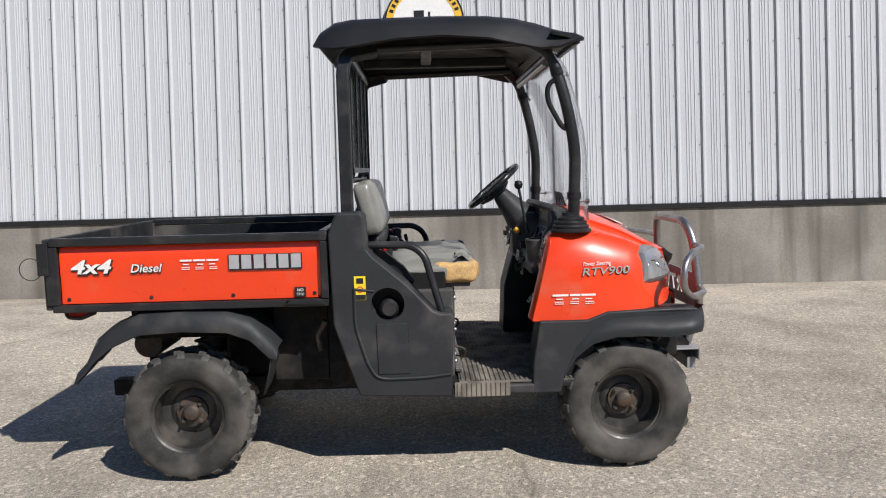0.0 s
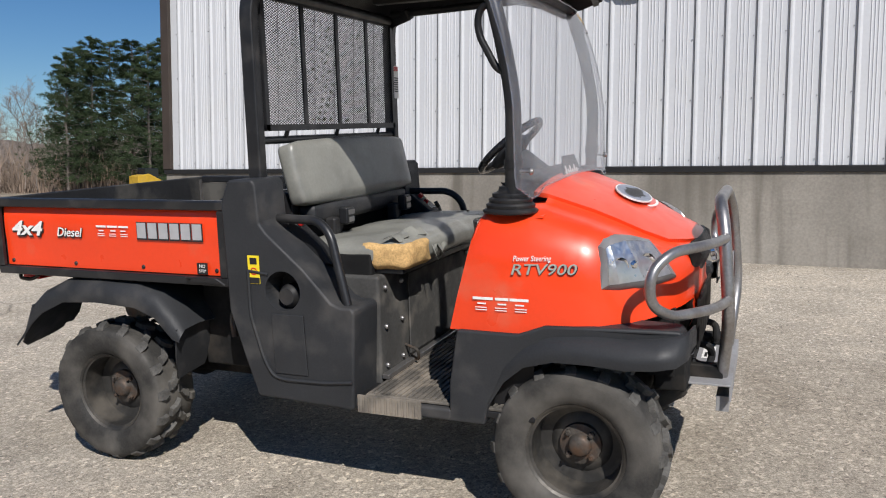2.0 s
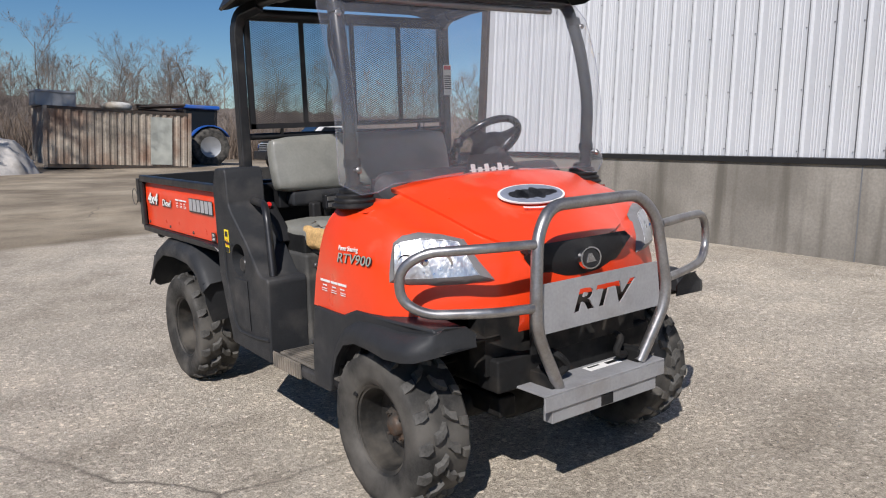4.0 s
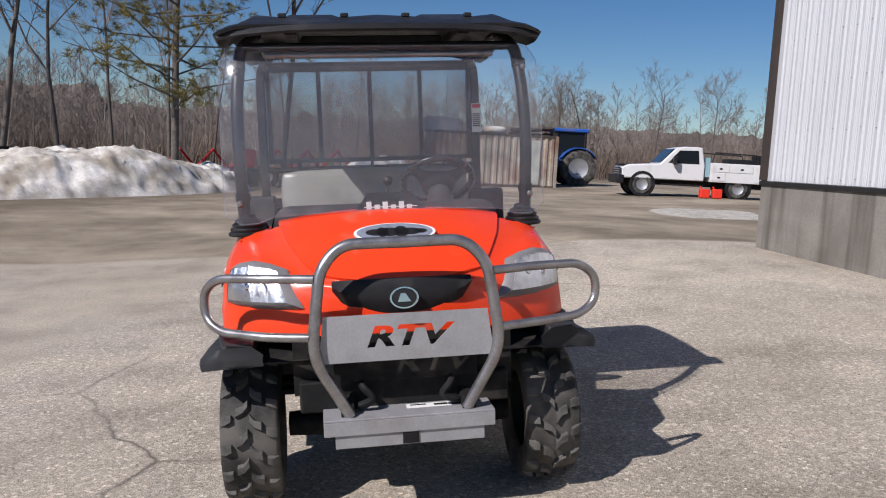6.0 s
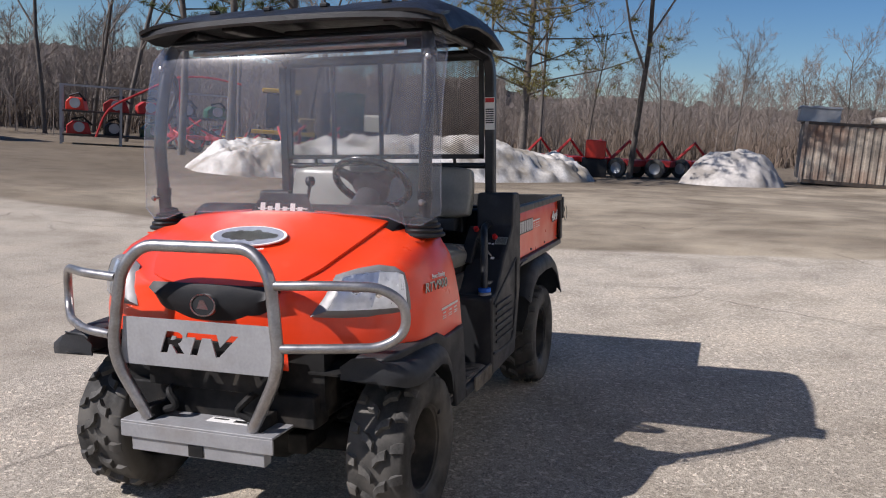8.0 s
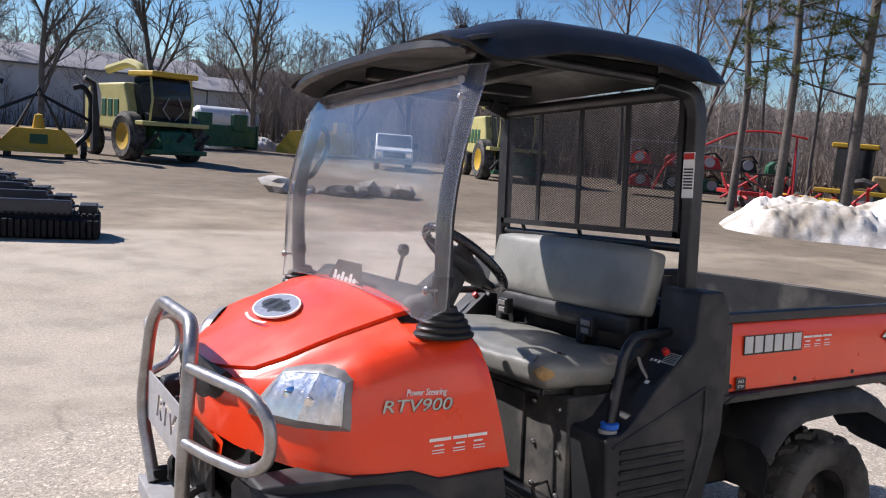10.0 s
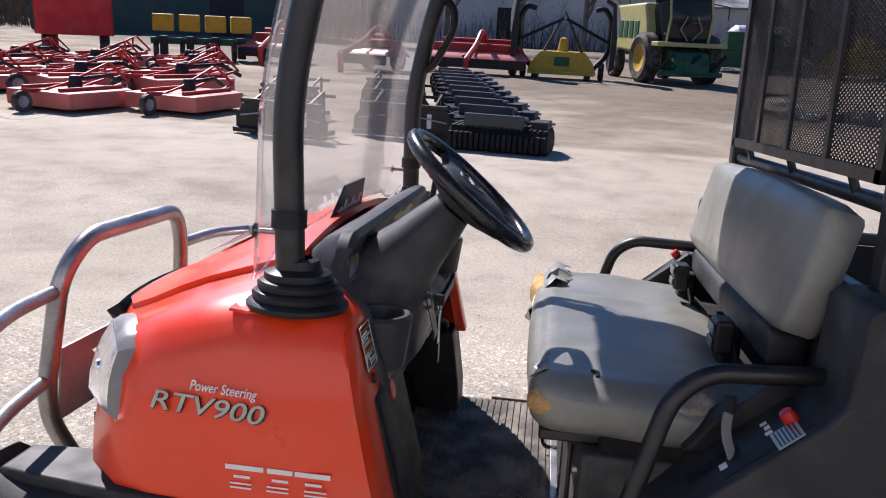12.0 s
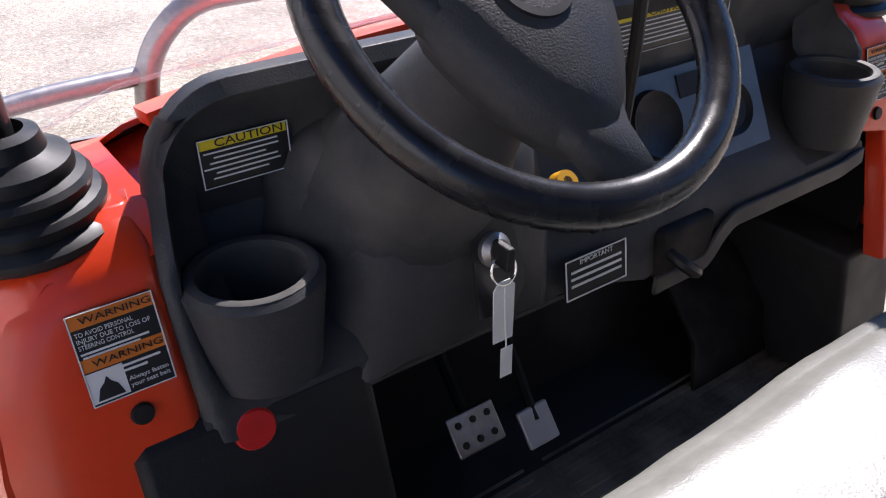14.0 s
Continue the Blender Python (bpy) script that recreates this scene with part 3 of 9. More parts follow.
def build_building():
    wall = empty("wall_south", BUILDING)
    tagged(wall, "white ribbed steel wall on a concrete base", "wall", kind="structure")
    part("core", boxes((0.02, WALL_LEN, 0.03, 0.25, SILL - 0.05, EAVE)), SIDING, wall)
    base = boxes((-0.02, WALL_LEN, -0.005, 0.3, -0.6, SILL - 0.055))
    part("foundation", base, CONCRETE, wall, "stained poured concrete foundation", bevel=0.012)
    bm = bmesh.new()
    for u in (6.1, 12.2, 18.3, 24.4):
        add_box(bm, u, u + 0.012, -0.008, -0.0045, -0.3, SILL - 0.06)
    part("control_joint", bm, SEAM_SHADE, wall)
    part("drip_trim", prism([(-0.03, SILL - 0.06), (-0.034, SILL - 0.005), (0.0, SILL + 0.002), (0.06, SILL + 0.002), (0.06, SILL - 0.06)], "x", -0.03, WALL_LEN), BLACK_TRIM, wall, "black metal drip trim")
    part("corner_trim", boxes((-0.05, 0.09, -0.03, 0.028, SILL + 0.004, EAVE), (-0.05, -0.01, 0.03, 0.16, SILL + 0.004, EAVE)), BROWN_TRIM, wall, "dark brown corner trim", bevel=0.004)
    first = None
    n = int((WALL_LEN - 0.3) / 0.867)
    for k in range(n):
        if first is None:
            bm = bmesh.new()
            prof = siding_profile(0.0)
            add_loft(bm, [[(u, v, SILL + 0.004) for u, v in prof], [(u, v, EAVE) for u, v in prof]])
            first = part("siding_sheet", bm, SIDING, wall, sharp=12)
            thicken(first, 0.004, 1)
            ob = first
        else:
            ob = first.copy()
            scene.collection.objects.link(ob)
        ob.location = (0.226 + k * 0.8672, 0.022, 0)
    # dark strips painted in for the shade beside each rib, and screws along the ribs
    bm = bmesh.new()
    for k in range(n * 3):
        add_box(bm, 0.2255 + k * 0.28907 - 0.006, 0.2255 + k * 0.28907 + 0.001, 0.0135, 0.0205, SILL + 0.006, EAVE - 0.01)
    part("rib_lap", bm, SEAM_SHADE, wall)
    bm = bmesh.new()
    for k in range(0, n * 3):
        for j in range(9):
            z = SILL + 0.06 + j * 0.6 + (0.02 if k % 2 else 0)
            u = 0.226 + k * 0.28907 - 0.022
            add_box(bm, u - 0.0045, u + 0.0045, 0.012, 0.0205, z - 0.0045, z + 0.0045)
    part("screw", bm, SEAM_SHADE, wall)
    side = empty("wall_west", BUILDING)
    tagged(side, "white steel gable wall of the building", "wall", kind="structure")
    part("sheet", boxes((0.02, 0.2, 0.3, WALL_DEEP, SILL - 0.05, EAVE)), SIDING, side)
    part("foundation", boxes((-0.01, 0.25, 0.305, WALL_DEEP, -0.6, SILL - 0.055)), CONCRETE, side)
    far = empty("wall_north", BUILDING)
    tagged(far, "plain rear wall of the building", "wall", kind="structure")
    part("sheet", boxes((0.0, WALL_LEN, WALL_DEEP, WALL_DEEP + 0.2, -0.5, EAVE)), SIDING, far)
    east = empty("wall_east", BUILDING)
    tagged(east, "plain end wall of the building", "wall", kind="structure")
    part("sheet", boxes((WALL_LEN, WALL_LEN + 0.2, -0.0, WALL_DEEP, -0.5, EAVE)), SIDING, east)
    roof = finish("roof", prism([(-0.5, EAVE), (WALL_DEEP / 2, EAVE + 3.0), (WALL_DEEP + 0.5, EAVE), (WALL_DEEP + 0.5, EAVE + 0.1), (WALL_DEEP / 2, EAVE + 3.1), (-0.5, EAVE + 0.1)], "x", -0.4, WALL_LEN + 0.4), SIDING)
    roof.matrix_world = BUILDING
    tagged(roof, "pitched steel roof of the building", "roof", kind="structure")


build_building()


def build_sign():
    """The round sign on the wall above the vehicle."""
    m = BUILDING @ Matrix.Translation((6.54, -0.035, 3.55))
    sign = empty("round_sign", m)
    tagged(sign, "round wall sign with yellow rim and black tractor shape", "sign")
    part("disc", lathe([(0, -0.012), (0.47, -0.012), (0.47, 0.03), (0, 0.03)], sides=48), WHITE, sign)
    part("rim", lathe([(0.37, -0.016), (0.455, -0.016), (0.455, -0.011), (0.37, -0.011), (0.37, -0.016)], sides=48), mat("sign_yellow", (0.75, 0.45, 0.05), 0.5, 0, 0.1, 4), sign, "golden yellow rim band")
    part("edge", lathe([(0.455, -0.018), (0.475, -0.018), (0.475, 0.032), (0.455, 0.032)], sides=48), DARK_DECAL, sign)
    bm = boxes((-0.02, 0.16, -0.0165, -0.0125, -0.12, 0.02), (-0.12, 0.0, -0.0165, -0.0125, -0.06, 0.14), (0.05, 0.075, -0.0165, -0.0125, 0.0, 0.12))
    for x, z, r in ((-0.1, -0.14, 0.1), (0.13, -0.16, 0.065)):
        add_lathe(bm, [(0, -0.0165), (r, -0.0165), (r, -0.0125), (0, -0.0125)], Matrix.Translation((x, 0, z)), 24)
    part("tractor_shape", bm, DARK_DECAL, sign)
    bm = bmesh.new()
    for k in range(16):
        a = radians(20 + k * 9.3)
        r = Matrix.Translation((0.412 * math.cos(a), -0.0175, 0.412 * math.sin(a))) @ Matrix.Rotation(-a + math.pi / 2, 4, "Y")
        add_box(bm, -0.017, 0.017, -0.001, 0.001, -0.024, 0.024, r)
    part("writing", bm, DARK_DECAL, sign)["kind"] = "stuff"


build_sign()


# ---- the utility vehicle ----
car = empty("utility_vehicle", TILT)
tagged(car, "orange and black diesel utility vehicle with canopy and cargo bed", "utility vehicle")


def both(fn):
    for s in (-1, 1):
        fn(s)


def cut(ob, bm):
    """Takes the shape bm out of ob, for good."""
    me = bpy.data.meshes.new("cutter")
    bmesh.ops.recalc_face_normals(bm, faces=bm.faces)
    bm.to_mesh(me)
    bm.free()
    tool = new("cutter", me)
    tool.matrix_world = ob.matrix_world
    mod = ob.modifiers.new("cut", "BOOLEAN")
    mod.operation, mod.object, mod.solver = "DIFFERENCE", tool, "EXACT"
    tool.parent = ob.parent
    tool.matrix_basis = ob.matrix_basis
    bpy.context.view_layer.update()
    res = bpy.data.meshes.new_from_object(ob.evaluated_get(bpy.context.evaluated_depsgraph_get()))
    ob.modifiers.clear()
    ob.data = res
    bpy.data.objects.remove(tool)


# stations of the front body: x, crown z, hood edge y z, shoulder y z, flank y z, foot y z
COWL = [
    (0.62, 1.075, 0.515, 1.064, 0.63, 1.062, 0.685, 0.92, 0.695, 0.685),
    (0.70, 1.125, 0.50, 1.096, 0.645, 1.086, 0.70, 0.92, 0.70, 0.685),
    (0.85, 1.150, 0.505, 1.100, 0.635, 1.068, 0.70, 0.90, 0.702, 0.69),
    (1.00, 1.096, 0.465, 1.046, 0.630, 1.028, 0.692, 0.88, 0.700, 0.70),
    (1.07, 1.062, 0.435, 1.014, 0.615, 1.002, 0.668, 0.86, 0.688, 0.71),
    (1.16, 1.012, 0.390, 0.968, 0.512, 0.968, 0.572, 0.85, 0.610, 0.722),
    (1.235, 0.970, 0.335, 0.933, 0.395, 0.925, 0.435, 0.84, 0.480, 0.728),
    (1.29, 0.945, 0.235, 0.922, 0.270, 0.905, 0.295, 0.83, 0.330, 0.732),
    (1.325, 0.925, 0.12, 0.912, 0.150, 0.895, 0.160, 0.82, 0.170, 0.737),
]


def cowl_section(c, rise=0.0):
    x, zc, yh, zh, ys, zs, ym, zm, yb, zb = c
    half = [(0.0, zc + rise), (yh * 0.55, zc - 0.003 + rise), (yh * 0.96, zh + 0.008 + rise), (yh + 0.004, zh - 0.003), (yh * 0.55 + ys * 0.45, zh * 0.55 + zs * 0.45 + 0.002),
            (ys - 0.022, zs + 0.002), (ys + 0.006, zs - 0.022), (ym - 0.012, zs * 0.45 + zm * 0.55), (ym, zm), (ym * 0.5 + yb * 0.5 + 0.006, (zm + zb) / 2), (yb, zb)]
    shear = lambda z: x + (0.10 * (z - 0.9) / 0.4 if x < 0.65 else 0.0)
    right = [(shear(z), -y, z) for y, z in half[::-1]]
    return right + [(shear(z), y, z) for y, z in half[1:]]


def build_front_body():
    bm = bmesh.new()
    rows = add_loft(bm, [cowl_section(c) for c in COWL[2:]])
    bm.faces.new(rows[-1])
    # the two corners beside the dashboard, open between
    n = len(cowl_section(COWL[0]))
    for pick in (slice(0, 8), slice(n - 8, n)):
        add_loft(bm, [cowl_section(c)[pick] for c in COWL[:3]])
    bmesh.ops.remove_doubles(bm, verts=bm.verts, dist=0.0005)
    cowl = part("front_cowl", bm, ORANGE, car, "glossy orange front body", sharp=50)
    thicken(cowl, 0.006)
    # the hood lid: raised over the crown, from the windshield down to the grille
    rows = []
    for c in COWL[2:]:
        x, zc, yh, zh = c[:4]
        row = [(x, y * yh * 0.93, zc + 0.014 - (zc - zh - 0.010) * abs(y) ** 2.2) for y in (-1, -0.8, -0.5, -0.2, 0.2, 0.5, 0.8, 1)]
        rows.append(row)
    rows.insert(0, [(0.80, y, z + 0.008) for _, y, z in rows[0]])
    hood = part("hood", loft(rows), ORANGE, cowl, "orange hood lid", sharp=60)
    thicken(hood, 0.016)
    return cowl


cowl = build_front_body()


def front_x(y, z):
    """How far the nose reaches at a height, from the stations."""
    best = 1.365
    for a, b in zip(COWL, COWL[1:]):
        ya, yb = a[6], b[6]
        if yb <= abs(y) <= ya:
            best = a[0] + (b[0] - a[0]) * (ya - abs(y)) / (ya - yb)
    return best


def build_grille():
    rows = []
    for z0, k in ((0.0, 0), (0.5, 1), (1.0, 2)):
        row = []
        for i in range(-8, 9):
            y = i / 8 * 0.262
            top = 0.944 - 0.006 * abs(i / 8) ** 2
            bot = 0.812 + 0.034 * abs(i / 8) ** 2 + 0.055 * abs(i / 8) ** 8
            row.append((1.353 - 0.42 * y * y - 0.10 * (0.5 - z0) ** 2 + (0.004 if k == 1 else 0), y, bot + (top - bot) * z0))
        rows.append(row)
    g = part("grille", loft(rows), BLACK_PLASTIC, car, "black grille panel", sharp=60)
    thicken(g, 0.03)
    m = facing((1.360, 0, 0.874), (0, 1, 0), (-0.12, 0, 1)) @ Matrix.Diagonal((1.22, 0.92, 1, 1))
    part("badge", lathe([(0, 0.008), (0.034, 0.008), (0.038, 0.004), (0.038, -0.006), (0, -0.006)], m, 32, "z"), DARK_DECAL, g)
    part("badge_ring", lathe([(0.038, -0.004), (0.038, 0.010), (0.044, 0.010), (0.045, -0.004)], m, 32, "z"), CHROME, g, "chrome badge ring")
    bm = bmesh.new()
    add_prism(bm, [(-0.020, -0.016), (0.020, -0.016), (0.004, 0.018), (-0.010, 0.018)], "z", 0.008, 0.0105)
    bmesh.ops.transform(bm, matrix=m, verts=bm.verts)
    part("badge_mark", bm, CHROME, g)
    # recess under the grille
    part("lower_grille", boxes((1.18, 1.27, -0.42, 0.42, 0.50, 0.735)), CHASSIS, car)
    part("lower_fascia", boxes((1.329, 1.339, -0.27, 0.27, 0.56, 0.738)), CHASSIS, car, "black panel below the orange nose", bevel=0.003)


build_grille()


def build_headlights():
    def one(s):
        low = [(1.058, 0.672, 0.832), (1.12, 0.625, 0.830), (1.185, 0.556, 0.830), (1.235, 0.468, 0.832), (1.275, 0.378, 0.838)]
        top = [(1.058, 0.642, 0.976), (1.072, 0.615, 0.999), (1.100, 0.567, 1.007), (1.140, 0.502, 0.997), (1.182, 0.435, 0.976)]

        def spot(u, f, out=0.016):
            j = min(3, int(f))
            p = Vector(low[j]).lerp(Vector(low[j + 1]), f - j).lerp(Vector(top[j]).lerp(Vector(top[j + 1]), f - j), u)
            p += Vector((0.6, 0.75, 0.25)).normalized() * (0.012 * math.sin(math.pi * u) + out)
            return Vector((p.x, s * p.y, p.z))

        us = [0.13 + 0.72 * k / 6 for k in range(7)]
        fs = [0.42 + 3.2 * i / 24 for i in range(25)]
        house = part("headlight", loft([[spot(u, f, 0.001 + (0.0012 if i % 4 == 0 else 0)) for i, f in enumerate(fs)] for u in us]), REFLECTOR, car, "clear headlight with chrome reflector", sharp=20)
        thicken(house, 0.012, 1)
        part("lens", loft([[spot(u, f, 0.013) for f in fs] for u in us]), LENS, house, "scuffed clear lens")
        outer = [spot(0, 4 * i / 16, -0.014) for i in range(17)] + [spot(k / 4, 4, -0.014) for k in (1, 2, 3)] + [spot(1, 4 - 4 * i / 16, -0.014) for i in range(17)] + [spot(1 - k / 4, 0, -0.014) for k in (1, 2, 3)]
        inner = [spot(us[0], 0.42 + 3.2 * i / 16, 0.016) for i in range(17)] + [spot(us[0] + 0.72 * k / 4, 3.62, 0.016) for k in (1, 2, 3)] + [spot(us[-1], 3.62 - 3.2 * i / 16, 0.016) for i in range(17)] + [spot(us[-1] - 0.72 * k / 4, 0.42, 0.016) for k in (1, 2, 3)]
        deep = [p - Vector((0.022, s * 0.024, 0.008)) for p in inner]
        mid = [p.lerp(q, 0.35) + Vector((0.006, s * 0.007, 0.003)) for p, q in zip(outer, inner)]
        rings = [outer, mid, inner, deep]
        bez = part("bezel", loft([r + r[:1] for r in rings]), mat("grey_headlight_bezel", (0.21, 0.205, 0.205), 0.42, 0.1, 0.12, 14, dirt=(0.12, 0.11, 0.10), dirt_amount=0.3, dirt_scale=12) if s < 0 else bpy.data.materials["grey_headlight_bezel"], house, "scuffed grey bezel", sharp=35)
        for f in (1.15, 2.6):
            q = spot(0.42, f, 0.006)
            part("lamp_bowl", lathe([(0.004, -0.004), (0.018, -0.002), (0.030, 0.003), (0.034, 0.006)], facing(q, (0.7, -s * 0.7, 0), (0, 0, 1)), 20, "z"), CHROME, house)
        bm = bmesh.new()
        add_lathe(bm, [(0, -0.01), (0.014, -0.008), (0.016, 0.004), (0.008, 0.012), (0, 0.013)], facing(spot(0.42, 1.9, 0.008), (0.7, -s * 0.7, 0), (0, 0, 1)), 14, "z")
        part("bulb", bm, CHROME, house)

    both(one)


build_headlights()


def build_lower_front():
    def one(s):
        pts = [(0.595, 0.688), (0.81, 0.688), (0.90, 0.722), (1.05, 0.727), (1.22, 0.727), (1.315, 0.722), (1.33, 0.690), (1.31, 0.652), (1.17, 0.622), (1.09, 0.628), (0.985, 0.632),
               (0.89, 0.622), (0.81, 0.586), (0.745, 0.52), (0.705, 0.44), (0.690, 0.362), (0.56, 0.362), (0.565, 0.50)]
        p = prism(pts, "y", s * 0.56, s * 0.714)
        # the flank tapers with the nose
        for v in p.verts:
            if v.co.x > 1.0 and abs(v.co.y) > 0.6:
                v.co.y -= s * 0.45 * (v.co.x - 1.0) ** 2
        body = part("front_fender", p, GREY_PLASTIC, car, "dark grey plastic front fender", bevel=0.010)
        # the lip over the wheel
        rows = []
        for x, z, w in ((0.70, 0.46, 0.0), (0.76, 0.555, 0.012), (0.83, 0.615, 0.022), (0.93, 0.645, 0.034), (1.05, 0.650, 0.050), (1.16, 0.645, 0.066), (1.25, 0.652, 0.078), (1.31, 0.662, 0.075), (1.340, 0.673, 0.02), (1.350, 0.68, -0.14)):
            y0 = 0.692 - (0.35 * (x - 1.0) ** 2 if x > 1 else 0)
            rows.append([(x, s * y0, z + 0.050), (x, s * (y0 + w * 0.6), z + 0.042), (x, s * (y0 + 0.012 + w), z + 0.010), (x, s * (y0 + 0.016 + w), z - 0.012), (x, s * (y0 + 0.012 + w), z - 0.034), (x, s * (y0 - 0.002), z - 0.026)])
        lip = part("lip", loft(rows), GREY_PLASTIC, body, sharp=50)
        thicken(lip, 0.005)
        # inner arch
        rows = [[(x, s * 0.36, z), (x, s * 0.68, z)] for x, z in ((0.70, 0.40), (0.72, 0.52), (0.80, 0.61), (0.92, 0.66), (1.06, 0.67), (1.18, 0.66), (1.28, 0.64))]
        inner = part("arch_liner", loft(rows), CHASSIS, body)
        thicken(inner, 0.008)

    both(one)
    # rear-facing corner posts, where the black lining begins
    part("front_bumper_beam", boxes((1.20, 1.31, -0.40, 0.40, 0.44, 0.56)), CHASSIS, car, bevel=0.01)


build_lower_front()


def build_side_panels():
    outline = [(-0.322, 1.10), (-0.300, 1.155), (-0.284, 1.188), (-0.18, 1.190), (-0.166, 1.17), (-0.158, 1.03), (-0.13, 0.995), (0.018, 0.867), (0.125, 0.752), (0.16, 0.738), (0.205, 0.738), (0.218, 0.72),
               (0.206, 0.50), (0.20, 0.363), (-0.205, 0.376), (-0.255, 0.52), (-0.312, 0.70)]

    def one(s):
        body = part("side_panel", prism(outline, "y", s * 0.54, s * 0.728), GREY_PLASTIC, car, "dark grey plastic side panel below the seat", bevel=0.016, segments=3)
        if s < 0:
            cutter = bmesh.new()
            add_lathe(cutter, [(0, s * 0.80), (0.076, s * 0.80), (0.070, s * 0.62), (0, s * 0.62)], Matrix.Translation((-0.072, 0, 0.785)), 32)
            cut(body, cutter)
            part("filler_bowl", lathe([(0, s * 0.625), (0.072, s * 0.622), (0.074, s * 0.70)], Matrix.Translation((-0.072, 0, 0.785)), 32), BLACK_PLASTIC, body)
            cap = bmesh.new()
            add_lathe(cap, [(0, s * 0.715), (0.030, s * 0.715), (0.036, s * 0.705), (0.040, s * 0.70), (0.044, s * 0.69), (0.044, s * 0.655), (0.030, s * 0.65), (0.030, s * 0.62)], Matrix.Translation((-0.066, 0, 0.762)), 24)
            part("fuel_cap", cap, BLACK_STEEL, body, "black fuel filler cap", sharp=20)
        else:
            # control deck on the slope beside the seat
            def deck(u, y):
                return facing((-0.13 + 0.756 * u, y, 0.9955 - 0.654 * u), (0, 1, 0), (-0.756, 0, 0.654))

            decal("deck_plate", deck(0.095, 0.628), 0.150, 0.165, BLACK_PLASTIC, body, "black control deck beside the seat", 0.0)
            d = decal("deck_label", deck(0.055, 0.688), 0.058, 0.048, GREEN_LETTER, body, "small grey-green label", 0.0015)
            bars("writing", deck(0.055, 0.688), [(0, 0.017 - k * 0.0068, 0.050, 0.0030) for k in range(6)], DARK_DECAL, d, 0.0030)
            bars("deck_symbols", deck(0.078, 0.632), [(-0.018, 0, 0.010, 0.012), (0.0, 0.002, 0.012, 0.010), (0.018, 0.0, 0.010, 0.013)], WHITE, body, 0.0016)
            bars("deck_symbols", deck(0.170, 0.668), [(0, 0, 0.018, 0.014)], WHITE, body, 0.0016)
            part("red_cap", lathe([(0, 0.022), (0.011, 0.020), (0.014, 0.006), (0.014, 0.0)], deck(0.036, 0.652), 14, "z"), RED, body, "red plastic cap")
            part("slot", boxes((-0.011, 0.011, -0.052, 0.052, 0.0016, 0.0030)), CHASSIS, body).data.transform(deck(0.185, 0.640))
            lv = part("deck_lever", tube([(-0.018, 0.655, 0.893), (-0.005, 0.632, 0.930), (-0.012, 0.608, 0.962)], 0.0, flat=(0.008, 0.003), bend=0.02), TAN_STEEL, body, "pale flat lever")
            part("lever_grip", tube([(-0.012, 0.612, 0.957), (-0.016, 0.592, 0.980)], 0.011, 10), BLACK_PLASTIC, lv)
        # raised rib that follows the outline
        rib = [(-0.215, s * 0.730, 0.86), (-0.215, s * 0.730, 0.69), (-0.165, s * 0.730, 0.52), (-0.13, s * 0.730, 0.462), (-0.08, s * 0.730, 0.452), (0.09, s * 0.730, 0.455), (0.20, s * 0.730, 0.468)]
        part("rib", tube(rib, 0.007, 6, bend=0.04), GREY_PLASTIC, body)
        ridge = [(-0.215, s * 0.729, 0.855), (-0.13, s * 0.729, 0.845)] if s < 0 else [(-0.215, s * 0.729, 0.86), (0.19, s * 0.729, 0.70)]
        part("crease", tube(ridge, 0.006, 6), GREY_PLASTIC, body)
        if s > 0:
            for k in range(6):
                z = 0.505 + k * 0.034
                part("louvre", boxes((-0.14 + k * 0.003, 0.16, 0.7285, 0.736, z, z + 0.014)), BLACK_PLASTIC, body, bevel=0.003)
        else:
            part("hand_pocket_panel", prism([(-0.12, 0.475), (0.02, 0.475), (0.012, 0.70), (-0.125, 0.70)], "y", -0.7275, -0.733), GREY_PLASTIC, body, bevel=0.003)
        # sill below the floor
        part("sill", prism([(0.195, 0.365), (0.57, 0.362), (0.575, 0.408), (0.52, 0.408), (0.195, 0.408)], "y", s * 0.56, s * 0.716), GREY_PLASTIC, body, bevel=0.012)

    both(one)


build_side_panels()


